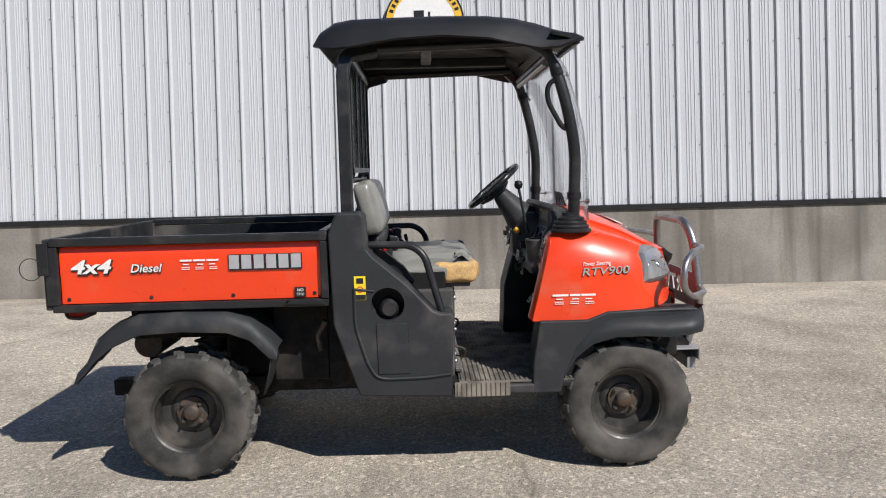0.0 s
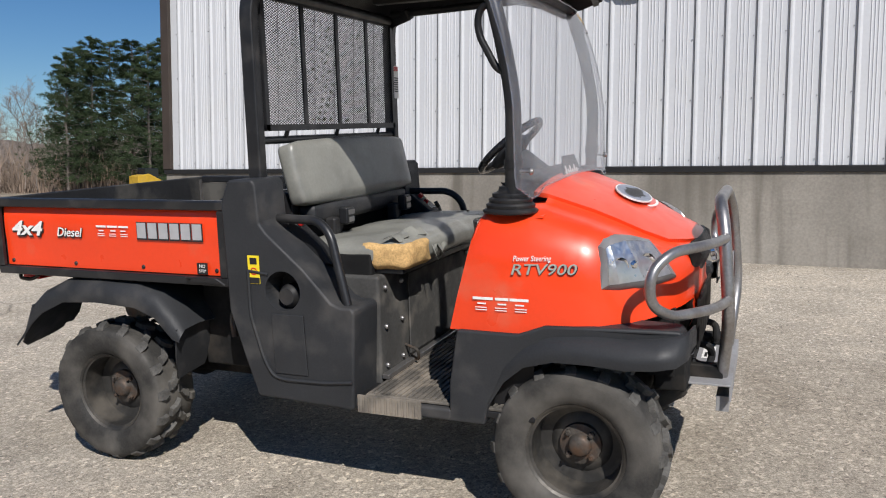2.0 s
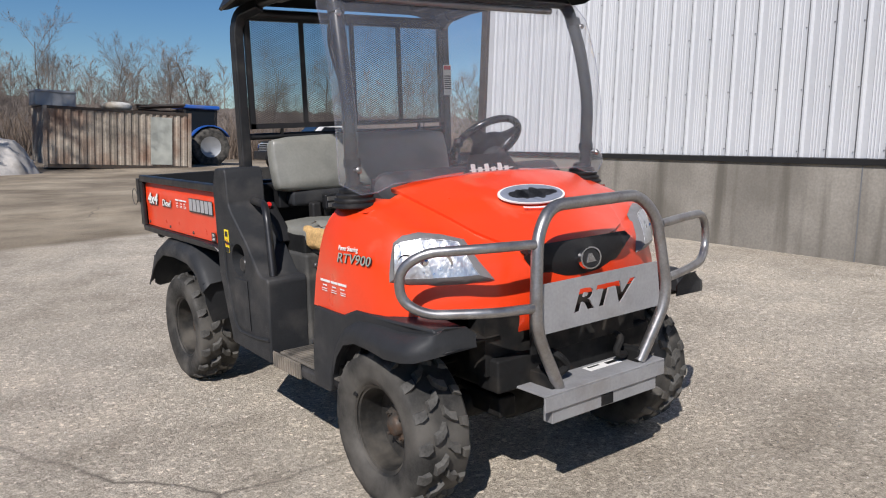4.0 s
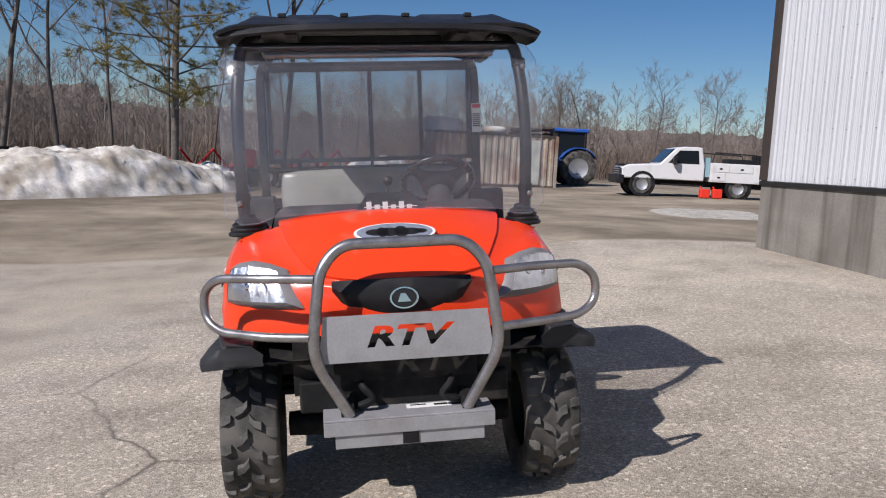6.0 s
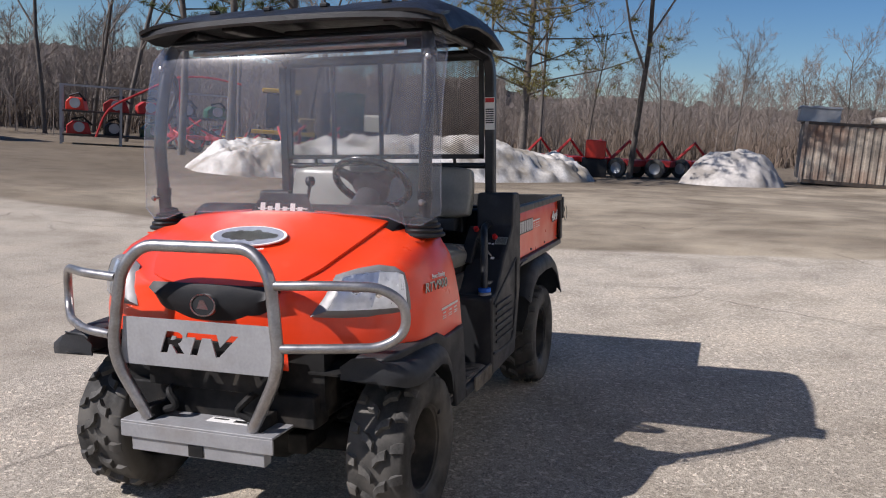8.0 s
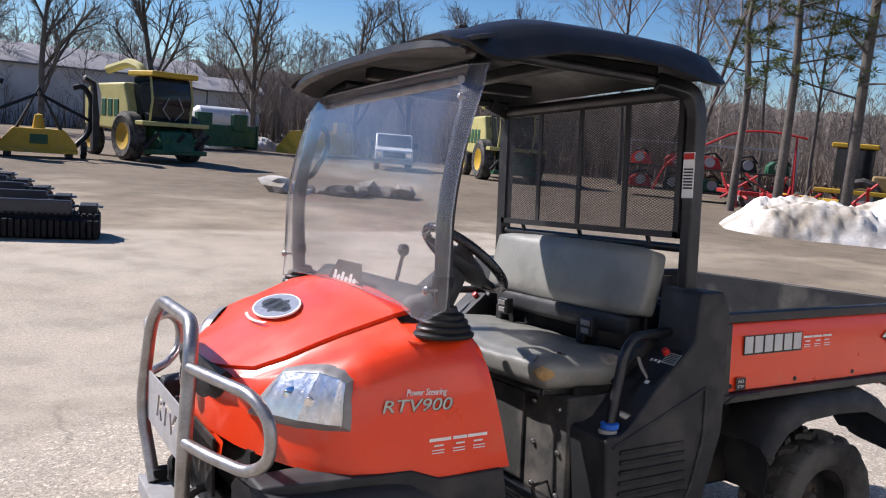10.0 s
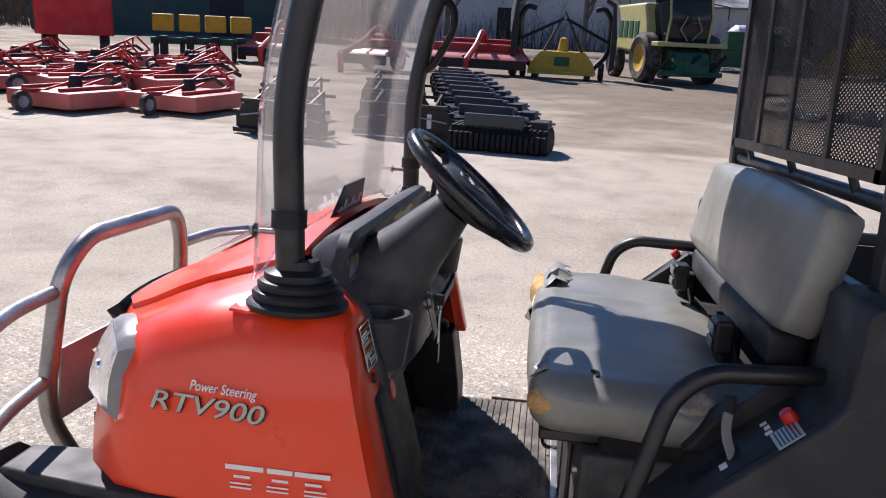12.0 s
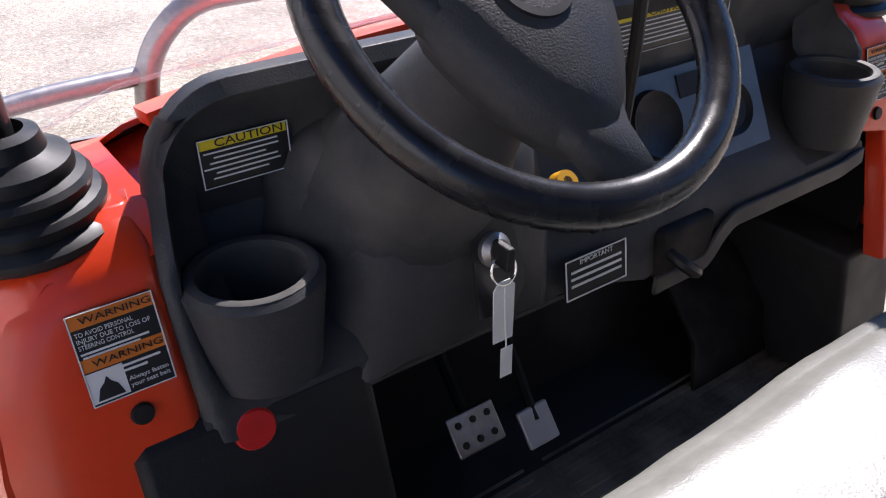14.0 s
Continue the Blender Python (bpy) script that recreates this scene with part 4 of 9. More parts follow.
def build_floor():
    floor = part("floor_pan", boxes((0.19, 0.86, -0.70, 0.70, 0.385, 0.410)), BLACK_PLASTIC, car, bevel=0.006)
    mat_ob = part("floor_mat", boxes((0.235, 0.80, -0.70, 0.70, 0.4115, 0.4215)), MAT_RUBBER, car, "dirty ribbed rubber floor mat", bevel=0.003)
    bm = bmesh.new()
    for k in range(25):
        x = 0.245 + k * 0.0222
        for s in (-1, 1):
            add_box(bm, x, x + 0.011, s * 0.02 if s > 0 else -0.69, 0.69 if s > 0 else -0.02, 0.4216, 0.4265)
    part("rib", bm, MAT_RUBBER, mat_ob)
    for s in (-1, 1):
        flap = part("mat_flap", boxes((0.215, 0.46, s * 0.717, s * 0.724, 0.360, 0.424)), MAT_RUBBER, mat_ob)
        for k in range(11):
            part("flap_rib", boxes((0.225 + k * 0.0215, 0.236 + k * 0.0215, s * 0.7242, s * 0.729, 0.362, 0.422)), MAT_RUBBER, flap)
    # wall in front of the feet, and the box under the seat
    part("firewall", loft([[(x, y, z) for y in (-0.60, 0.60)] for x, z in ((0.70, 0.41), (0.84, 0.47), (0.865, 0.62), (0.84, 0.84))]), BLACK_PLASTIC, car)
    box = part("seat_box", boxes((-0.18, 0.225, -0.545, 0.545, 0.40, 0.82)), DUSTY_PANEL, car, "grey plastic box under the seat", bevel=0.014)
    part("access_panel", boxes((0.2265, 0.236, -0.30, 0.30, 0.46, 0.79)), DUSTY_PANEL, box, bevel=0.008)
    bm = bmesh.new()
    for y in (-0.50, -0.36, 0.36, 0.50):
        for z in (0.47, 0.62, 0.77):
            add_lathe(bm, [(0, 0.012), (0.007, 0.011), (0.010, 0.007), (0.010, 0.0)], facing((0.2255, y, z), (0, 1, 0), (0, 0, 1)), 10, "z")
    part("screw", bm, STEEL, box)["kind"] = "stuff"
    for y in (-0.33, 0.445):
        part("hook", tube([(0.225, y, 0.505), (0.285, y - 0.01, 0.49), (0.275, y + 0.015, 0.44), (0.235, y + 0.035, 0.45)], 0.006, 8, bend=0.02), RUSTY, box, "bent steel rod hook")
    part("step_edge", boxes((0.225, 0.255, -0.545, 0.545, 0.4275, 0.447)), STEEL, box, "worn bare metal angle strip", bevel=0.004)


build_floor()


def build_seat():
    back = cushion(-0.045, 0.045, -0.49, 0.51, -0.125, 0.125, 0.012, 12, 0.028)
    bmesh.ops.transform(back, matrix=Matrix.Translation((-0.165, 0, 1.190)) @ Matrix.Rotation(radians(-13), 4, "Y"), verts=back.verts)
    seat = part("seat_back", back, SEAT, car, "grey vinyl bench seat back")
    base = cushion(-0.14, 0.325, -0.51, 0.530, 0.830, 0.940, 0.018, 26, 0.042)
    for v in base.verts:
        v.co.z += 0.014 * (v.co.x / 0.33) - 0.010 * math.exp(-((v.co.y - 0.22) / 0.10) ** 2) - 0.008 * math.exp(-((v.co.y + 0.22) / 0.10) ** 2)
        v.co.z += 0.004 * noise.noise(v.co * 9) + 0.006 * noise.noise(Vector((v.co.x * 5, v.co.y * 13, 3.0))) * (v.co.z > 0.9)
    # torn vinyl on the front edge of the passenger's corner
    seat_c = part("seat_cushion", base, SEAT, car, "worn grey vinyl seat cushion with a torn corner")
    foam = cushion(0.12, 0.338, -0.518, -0.300, 0.842, 0.935, 0.008, 12, 0.022)
    for v in foam.verts:
        v.co += Vector((1, 0.6, 1)) * 0.006 * noise.noise(v.co * 26)
        v.co.x += 0.014 * noise.noise(v.co * 11)
    part("exposed_foam", foam, FOAM, seat_c, "exposed yellow foam")

    def flap(name, pts, drop, seed):
        rows = []
        for k, (x, y, z) in enumerate(pts):
            j = 0.012 * math.sin(k * 2.3 + seed)
            rows.append([(x - 0.03, y, z + 0.004), (x + 0.006, y, z + 0.010 + j), (x + 0.024 + j, y + j, z + 0.004 - drop * (0.5 + 0.5 * math.sin(k * 1.7 + seed)))])
        ob = part(name, loft(rows), SEAT, seat_c, "curled torn edge of vinyl", sharp=80)
        thicken(ob, 0.002)

    flap("torn_flap", [(0.275 + 0.012 * math.sin(k * 1.9), -0.27 - k * 0.027, 0.957 + 0.008 * math.sin(k * 2.7)) for k in range(10)], 0.02, 0.4)
    flap("torn_flap", [(0.325 + 0.006 * math.sin(k * 2.1), -0.30 + k * 0.022, 0.90) for k in range(6)], 0.06, 1.7)
    flap("torn_flap", [(0.29 + 0.010 * math.sin(k * 1.4), 0.36 + k * 0.02, 0.935) for k in range(6)], 0.015, 2.2)
    split = cushion(0.232, 0.3285, 0.458, 0.5315, 0.872, 0.930, 0.004, 8, 0.03)
    for v in split.verts:
        v.co += Vector((0.3, 1, 1)) * 0.005 * noise.noise(v.co * 30)
    part("exposed_foam", split, FOAM, seat_c, "exposed yellow foam")
    worn = cushion(-0.03, 0.085, 0.40, 0.5335, 0.862, 0.944, 0.004, 10, 0.03)
    for v in worn.verts:
        v.co += Vector((0.5, 1, 1)) * 0.007 * noise.noise(v.co * 34)
    part("worn_lining", worn, mat("worn_lining", (0.27, 0.235, 0.19), 0.9, 0, 0.3, 20, 0.2, 120, bump=0.6, bump_scale=160), seat_c, "frayed beige lining at the worn corner")
    for pts, w in (([(0.238, 0.531, 0.914), (0.165, 0.5375, 0.907), (0.060, 0.536, 0.893), (0.0, 0.530, 0.885)], 0.010), ([(0.212, 0.452, 0.956), (0.200, 0.462, 0.955), (0.203, 0.480, 0.953)], 0.003), ([(0.165, 0.335, 0.949), (0.120, 0.345, 0.950), (0.080, 0.340, 0.949)], 0.003)):
        part("slit", tube(pts, 0.0, flat=(0.0035, w), bend=0.01), CHASSIS, seat_c, "dark slit in the vinyl")
    part("seat_pan", boxes((-0.14, 0.305, -0.50, 0.50, 0.822, 0.845)), BLACK_STEEL, seat_c, bevel=0.006)
    part("back_shell", boxes((-0.255, -0.185, -0.46, 0.46, 0.98, 1.12)), BLACK_PLASTIC, seat, bevel=0.012)
    low = cushion(-0.19, -0.105, -0.42, 0.44, 0.990, 1.068, 0.006, 6, 0.02)
    part("lumbar_bar", low, GREY_PLASTIC, seat, "black plastic bar below the seat back")
    # belts
    for y in (-0.26, 0.30):
        bm = bmesh.new()
        m = facing((-0.085, y, 0.985), (0, 1, 0), (0.25, 0, 1))
        add_box(bm, -0.018, 0.018, -0.05, 0.06, 0.0, 0.008, m)
        b = part("seat_belt", bm, BLACK_PLASTIC, car, "black seat belt with buckle", bevel=0.003)
        part("buckle", boxes((-0.075, -0.035, y - 0.032, y + 0.032, 0.975, 1.045)), BLACK_STEEL, b, bevel=0.008)
        part("clasp", boxes((-0.034, -0.030, y - 0.022, y + 0.022, 0.985, 1.005), (-0.034, -0.030, y - 0.026, y + 0.026, 1.015, 1.035)), STEEL, b, "worn metal clasp", bevel=0.002)
        part("stalk", boxes((-0.11, -0.06, y - 0.09, y - 0.04, 0.93, 1.01)), BLACK_PLASTIC, b, bevel=0.012)

    def arm(s):
        p = [(-0.17, s * 0.60, 1.035), (0.035, s * 0.635, 1.035), (0.095, s * 0.655, 0.99), (0.165, s * 0.675, 0.735)]
        a = part("armrest", tube(p, 0.017, 12, bend=0.07), BLACK_STEEL, car, "black steel tube armrest")
        if s > 0:
            part("strap", lathe([(0.019, -0.012), (0.030, -0.008), (0.030, 0.008), (0.019, 0.012)], Matrix.Translation((0.160, s * 0.675, 0.757)), 16, "z"), BLUE, a, "bright blue cord tied round the tube")
            part("foot", lathe([(0, -0.01), (0.032, -0.008), (0.030, 0.006), (0, 0.008)], Matrix.Translation((0.172, s * 0.68, 0.742)), 16, "z"), TAN_STEEL, a)
        box_y = s * 0.56
        part("switch_panel", prism([(-0.15, 0.99), (-0.12, 1.03), (0.0, 0.93), (0.05, 0.86), (-0.14, 0.86)], "y", s * 0.515, s * 0.575), BLACK_PLASTIC, a, bevel=0.008)
        part("red_knob", lathe([(0, 0.018), (0.012, 0.016), (0.014, 0.0), (0.006, -0.006), (0.006, -0.03)], facing((-0.09, box_y, 1.012), (0, 1, 0), (-0.6, 0, 0.7)), 12, "z"), RED, a, "red knob")

    both(arm)


build_seat()


def build_frame():
    def one(s):
        b = part("rear_post", tube([(-0.246, s * 0.588, 1.12), (-0.246, s * 0.588, 1.80), (-0.232, s * 0.575, 1.875), (-0.10, s * 0.53, 1.905)], 0.0, flat=(0.024, 0.028), bend=0.05), BLACK_STEEL, car, "black steel rear roof post", bevel=0.008)
        a = part("front_post", tube([(0.768, s * 0.612, 1.12), (0.778, s * 0.622, 1.44), (0.735, s * 0.620, 1.67), (0.675, s * 0.600, 1.865), (0.60, s * 0.545, 1.92)], 0.0265, 16, bend=0.09), BLACK_STEEL, car, "black steel tube windshield post")
        part("clamp", lathe([(0.0265, -0.016), (0.0315, -0.016), (0.0315, 0.016), (0.0265, 0.016)], Matrix.Translation((0.772, s * 0.615, 1.235)), 16, "z"), BLACK_PLASTIC, a)
        part("clamp", lathe([(0.0265, -0.016), (0.0315, -0.016), (0.0315, 0.016), (0.0265, 0.016)], Matrix.Translation((0.703, s * 0.611, 1.785)) @ Matrix.Rotation(radians(-16), 4, "Y"), 16, "z"), BLACK_PLASTIC, a)
        rings = [(0.104, 0.000), (0.108, 0.005), (0.108, 0.011), (0.102, 0.015), (0.094, 0.018), (0.096, 0.023), (0.097, 0.028), (0.092, 0.033), (0.083, 0.036), (0.085, 0.041), (0.086, 0.046), (0.081, 0.051), (0.071, 0.054), (0.072, 0.060), (0.070, 0.066), (0.058, 0.070), (0.048, 0.074), (0.044, 0.088), (0.030, 0.092)]
        bm = lathe(rings, Matrix.Translation((0.757, s * 0.603, 1.072)) @ Matrix.Diagonal((0.86, 0.77, 1.0, 1)), 28, "z")
        part("bellows", bm, BELLOWS, a, "pleated black rubber boot", sharp=25)
        bm = tube([(-0.20, s * 0.53, 1.905), (0.62, s * 0.53, 1.925)], 0.018, 10)
        part("roof_rail", bm, BLACK_STEEL, a)

    both(one)
    part("grab_handle", tube([(0.722, -0.617, 1.76), (0.66, -0.612, 1.735), (0.655, -0.612, 1.66), (0.72, -0.615, 1.54), (0.770, -0.620, 1.52)], 0.012, 10, bend=0.05), BLACK_PLASTIC, car, "black curved grab handle")
    part("cross_tube", tube([(0.675, -0.58, 1.868), (0.675, 0.58, 1.868)], 0.020, 12), BLACK_STEEL, car)
    part("cross_tube", tube([(-0.225, -0.575, 1.88), (-0.225, 0.575, 1.88)], 0.024, 12), BLACK_STEEL, car)
    part("cross_tube", tube([(-0.245, -0.59, 1.325), (-0.245, 0.59, 1.325)], 0.016, 10), BLACK_STEEL, car)
    # expanded metal screen behind the seat
    sx = -0.222
    fr = bmesh.new()
    y0, y1, z0, z1 = -0.548, 0.548, 1.372, 1.862
    for a, b in (((y0, z0), (y1, z0)), ((y0, z1), (y1, z1)), ((y0, z0), (y0, z1)), ((y1, z0), (y1, z1))):
        add_box(fr, sx - 0.010, sx + 0.010, min(a[0], b[0]) - 0.012, max(a[0], b[0]) + 0.012, min(a[1], b[1]) - 0.012, max(a[1], b[1]) + 0.012)
    scr = part("rear_screen", fr, BLACK_STEEL, car, "black expanded metal screen behind the seat")
    for y in (-0.277, 0.0, 0.277):
        part("bar", boxes((sx + 0.004, sx + 0.012, y - 0.012, y + 0.012, z0 + 0.012, z1 - 0.012)), BLACK_STEEL, scr)
    bm = bmesh.new()
    pitch, hh = 0.0200, 0.0012
    h, w = z1 - z0, y1 - y0
    slope = 0.5
    k = -int(h / slope / pitch) - 1
    while k * pitch < w + h / slope:
        c = y0 + k * pitch
        for d in (1, -1):
            a = (c, z0) if d > 0 else (c, z1)
            b = (c + h / slope, z1) if d > 0 else (c + h / slope, z0)
            lo, hi = max(y0, a[0]), min(y1, b[0])
            if hi > lo:
                za = a[1] + (b[1] - a[1]) * (lo - a[0]) / (b[0] - a[0])
                zb = a[1] + (b[1] - a[1]) * (hi - a[0]) / (b[0] - a[0])
                v = [bm.verts.new((sx + ox, y, z + oz)) for y, z in ((lo, za), (hi, zb)) for ox, oz in ((-0.001, -hh), (0.001, -hh), (0.001, hh), (-0.001, hh))]
                for q in ((0, 1, 5, 4), (1, 2, 6, 5), (2, 3, 7, 6), (3, 0, 4, 7)):
                    bm.faces.new([v[i] for i in q])
        k += 1
    part("expanded_metal", bm, BLACK_STEEL, scr)["kind"] = "stuff"
    for y in (-0.40, 0.0, 0.40):
        part("bracket", tube([(-0.24, y, 1.325), (-0.222, y, 1.372)], 0.009, 8), BLACK_STEEL, scr)
    # warning plate on the post
    m = facing((-0.2170, 0.592, 1.585), (0, 1, 0), (0, 0, 1))
    pl = decal("warning_plate", m, 0.052, 0.16, WHITE, car, "white warning sticker on the post")
    bars("warning_writing", m, [(0, 0.066, 0.046, 0.022)], RED, pl)
    bars("warning_writing", m, [(0, -0.045 + k * 0.011, 0.042, 0.006) for k in range(7)], DARK_DECAL, pl)


build_frame()


def build_roof():
    xs = [-0.375, -0.345, -0.28, -0.20, 0.0, 0.20, 0.40, 0.52, 0.62, 0.70, 0.775, 0.81]
    crown = [1.945, 1.992, 2.028, 2.040, 2.045, 2.048, 2.044, 2.030, 2.004, 1.976, 1.958, 1.945]
    wide = [0.57, 0.62, 0.65, 0.66, 0.665, 0.665, 0.665, 0.672, 0.685, 0.695, 0.70, 0.675]
    rim = [1.922, 1.912, 1.900, 1.905, 1.935, 1.945, 1.930, 1.902, 1.880, 1.884, 1.912, 1.918]
    rows = []
    for x, zc, w, zr in zip(xs, crown, wide, rim):
        row = []
        for u in (-1.0, -0.985, -0.95, -0.90, -0.80, -0.62, -0.58, -0.30, -0.26, 0.0, 0.26, 0.30, 0.58, 0.62, 0.80, 0.90, 0.95, 0.985, 1.0):
            a = abs(u)
            z = zc if a <= 0.82 else zc - (zc - zr) * ((a - 0.82) / 0.18) ** 1.8
            if (0.26 <= a < 0.30 or 0.60 < a < 0.7) and -0.3 < x < 0.56:
                z -= 0.012
            row.append((x, u * w, z))
        rows.append(row)
    rf = part("canopy_roof", loft(rows), ROOF_PLASTIC, car, "black moulded plastic canopy roof", sharp=50)
    thicken(rf, 0.014)
    rows = [[(0.70, y, 1.978), (0.775, y, 1.962), (0.822, y, 1.946), (0.826, y, 1.924), (0.80, y, 1.917)] for y in np.linspace(-0.685, 0.685, 15)]
    for r in rows:
        k = abs(r[0][1]) / 0.685
        for i, p in enumerate(r):
            r[i] = (p[0] - 0.035 * k**3, p[1], p[2] - 0.030 * k**3)
    v = part("visor_lip", loft(rows), ROOF_PLASTIC, rf, "grey-edged front lip of the roof", sharp=60)
    thicken(v, 0.012)
    for y in (-0.42, -0.15, 0.12, 0.40):
        part("roof_clip", boxes((0.60, 0.635, y - 0.018, y + 0.018, 2.000, 2.020)), ROOF_PLASTIC, rf, bevel=0.006)
    # liner ribs below
    bm = boxes((-0.22, 0.58, -0.42, -0.36, 1.935, 1.985), (-0.22, 0.58, 0.36, 0.42, 1.935, 1.985), (0.10, 0.16, -0.35, 0.35, 1.945, 1.99))
    part("liner_rib", bm, BLACK_PLASTIC, rf, bevel=0.01)
    # rolled curtain under the front edge
    bm = tube([(0.665, -0.50, 1.835), (0.668, 0.50, 1.835)], 0.014, 10)
    part("rolled_strip", bm, STEEL, rf)


build_roof()


def build_windshield():
    prof = [(0.845, 1.135), (0.842, 1.20), (0.840, 1.30), (0.838, 1.42), (0.826, 1.52), (0.805, 1.62), (0.775, 1.72), (0.748, 1.80), (0.715, 1.865)]
    rows = []
    n = 20
    for i, (x, z) in enumerate(prof):
        row = []
        for k in range(n + 1):
            u = -1 + 2 * k / n
            w = 0.690
            if i == len(prof) - 1:
                w = 0.655
            y = u * w
            zz, xx = z, x - 0.012 * abs(u) ** 2.5 - (0.03 * max(0, abs(u) - 0.9) / 0.1)
            if i == 0:
                zz = 1.135 + 0.030 * (1 - u * u) - (0.02 if abs(u) > 0.78 else 0.0) + 0.05 * max(0.0, (abs(u) - 0.88) / 0.12) ** 2
            row.append((xx, y, zz))
        rows.append(row)
    ws = part("windshield", loft(rows), ACRYLIC, car, "hazy scratched clear acrylic windshield", sharp=80)
    ring = [Vector(p) for p in rows[0]] + [Vector(r[-1]) for r in rows[1:-1]] + [Vector(p) for p in rows[-1][::-1]] + [Vector(r[0]) for r in rows[1:-1]][::-1]
    part("cut_edge", tube(ring, 0.0026, 6, True), ACRYLIC, ws, "polished sheet edge")
    for s in (-1, 1):
        for x, z in ((0.833, 1.21), (0.742, 1.768)):
            m = facing((x, s * 0.622, z), (0, 1, 0), (-0.2 if z > 1.5 else 0, 0, 1))
            part("screw", lathe([(0, 0.010), (0.008, 0.008), (0.011, 0.002), (0.013, 0.0), (0.005, -0.002), (0.005, -0.05), (0, -0.05)], m, 14, "z"), STEEL, ws)
    # dealer plaque standing behind the glass
    m = facing((0.815, 0.008, 1.192), (0, 1, 0), (-0.25, 0, 1))
    bm = bmesh.new()
    vs = add_prism(bm, [(-0.165, -0.055), (0.165, -0.055), (0.10, 0.045), (-0.10, 0.045)], "z", -0.002, 0.002)
    bmesh.ops.transform(bm, matrix=m, verts=vs)
    pl = part("name_plaque", bm, DARK_DECAL, car, "black trapezoid plaque behind the windshield")
    for f in (1, -1):
        bm = bmesh.new()
        for k in range(6):
            hgt = (0.042, 0.028, 0.040, 0.026, 0.040, 0.026)[k]
            add_box(bm, -0.105 + k * 0.035, -0.083 + k * 0.035, -0.036, -0.036 + hgt, 0.0024 * f - 0.0004, 0.0024 * f + 0.0004, m)
        add_box(bm, -0.115, 0.115, -0.020, -0.016, 0.0024 * f - 0.0004, 0.0024 * f + 0.0004, m)
        part("plaque_lettering", bm, WHITE, pl)


build_windshield()


def build_dash():
    prof = [(0.818, 1.115), (0.770, 1.162), (0.722, 1.186), (0.700, 1.186), (0.690, 1.172), (0.705, 1.150), (0.714, 1.100), (0.704, 1.045), (0.672, 0.990), (0.630, 0.948), (0.606, 0.908), (0.600, 0.874), (0.640, 0.850), (0.80, 0.76), (0.87, 0.76), (0.87, 1.10)]
    bm = bmesh.new()
    secs = []
    ends = [0.445, 0.462, 0.478, 0.492, 0.504, 0.513, 0.520, 0.524]
    for y in [-v for v in ends[::-1]] + [-0.41, -0.38, -0.34, -0.30, -0.17, -0.11, -0.05, 0.01, 0.10, 0.30, 0.34, 0.38, 0.41] + ends:
        s = []
        e = max(0.0, (abs(y) - 0.445) / 0.08)
        arc = 0.075 * (1 - math.sqrt(max(0.0, 1 - e * e)))
        for x, z in prof:
            fall = arc if z > 1.1 else arc * 0.4 if z > 1.05 else 0.0
            low = -0.030 * math.exp(-((y + 0.05) / 0.06) ** 2) + 0.014 * (y < -0.2) if z < 0.88 else 0.0
            rear = x < 0.75 and z > 0.93
            # hollow above the cup holders
            hollow = 0.034 * min(1.0, max(0.0, (abs(y) - 0.34) / 0.05)) if rear and 0.94 < z < 1.06 else 0.0
            narrow = 1 - 0.055 * max(0.0, min(1.0, (z - 0.95) / 0.2))
            s.append((x + hollow, y * narrow * (0.90 if x > 0.74 and z > 1.0 else 1.0), z - fall * (1.6 if x > 0.74 else 1.0) + low))
        secs.append(s)
    add_loft(bm, secs, closed=True)
    dash = part("dashboard", bm, DASH_PLASTIC, car, "dusty black plastic dashboard", sharp=32, bevel=0.007)
    part("lower_lip", tube([(0.597, -0.515, 0.893), (0.595, -0.46, 0.884), (0.595, -0.21, 0.884), (0.594, -0.185, 0.868), (0.594, -0.16, 0.835), (0.594, -0.06, 0.832)], 0.0, flat=(0.0035, 0.014), bend=0.012), DASH_PLASTIC, dash, "worn lower lip of the dashboard", bevel=0.003)
    # steering column pod
    secs = []
    ax = Vector((0.648, 0, -0.761))
    c0 = Vector((0.512, 0.262, 1.238))
    upv = Vector((0.761, 0, 0.648))
    for d, a, b in ((0.02, 0.050, 0.046), (0.07, 0.062, 0.058), (0.13, 0.074, 0.070), (0.20, 0.098, 0.092), (0.28, 0.13, 0.12), (0.34, 0.16, 0.13)):
        c = c0 + ax * d
        secs.append([c + Vector((0, 1, 0)) * a * math.cos(t) + upv * b * math.sin(t) for t in [2 * math.pi * (k + 0.5) / 20 for k in range(20)]])
    part("column_cover", loft(secs, closed=True), DASH_PLASTIC, dash, "black steering column cover", sharp=40)
    hump = [(0.76, 1.085), (0.700, 1.125), (0.648, 1.122), (0.606, 1.068), (0.580, 0.985), (0.576, 0.905), (0.600, 0.880), (0.70, 0.90), (0.80, 1.00)]
    secs = []
    for y, k in ((0.075, 0.0), (0.10, 0.30), (0.125, 0.76), (0.15, 0.97), (0.20, 1.0), (0.27, 1.0), (0.325, 0.96), (0.352, 0.72), (0.375, 0.22), (0.39, 0.0)):
        secs.append([(x + (0.090 * (1 - k) if i < 6 else 0.0), y, z - (0.030 * (1 - k) if i < 3 else 0.0)) for i, (x, z) in enumerate(hump)])
    part("column_pod", loft(secs, closed=True), DASH_PLASTIC, dash, "broad black housing round the column", sharp=70)
    # wheel
    hub = bmesh.new()
    m = facing(c0 + -ax * 0.02, (0, -1, 0), tuple(upv))
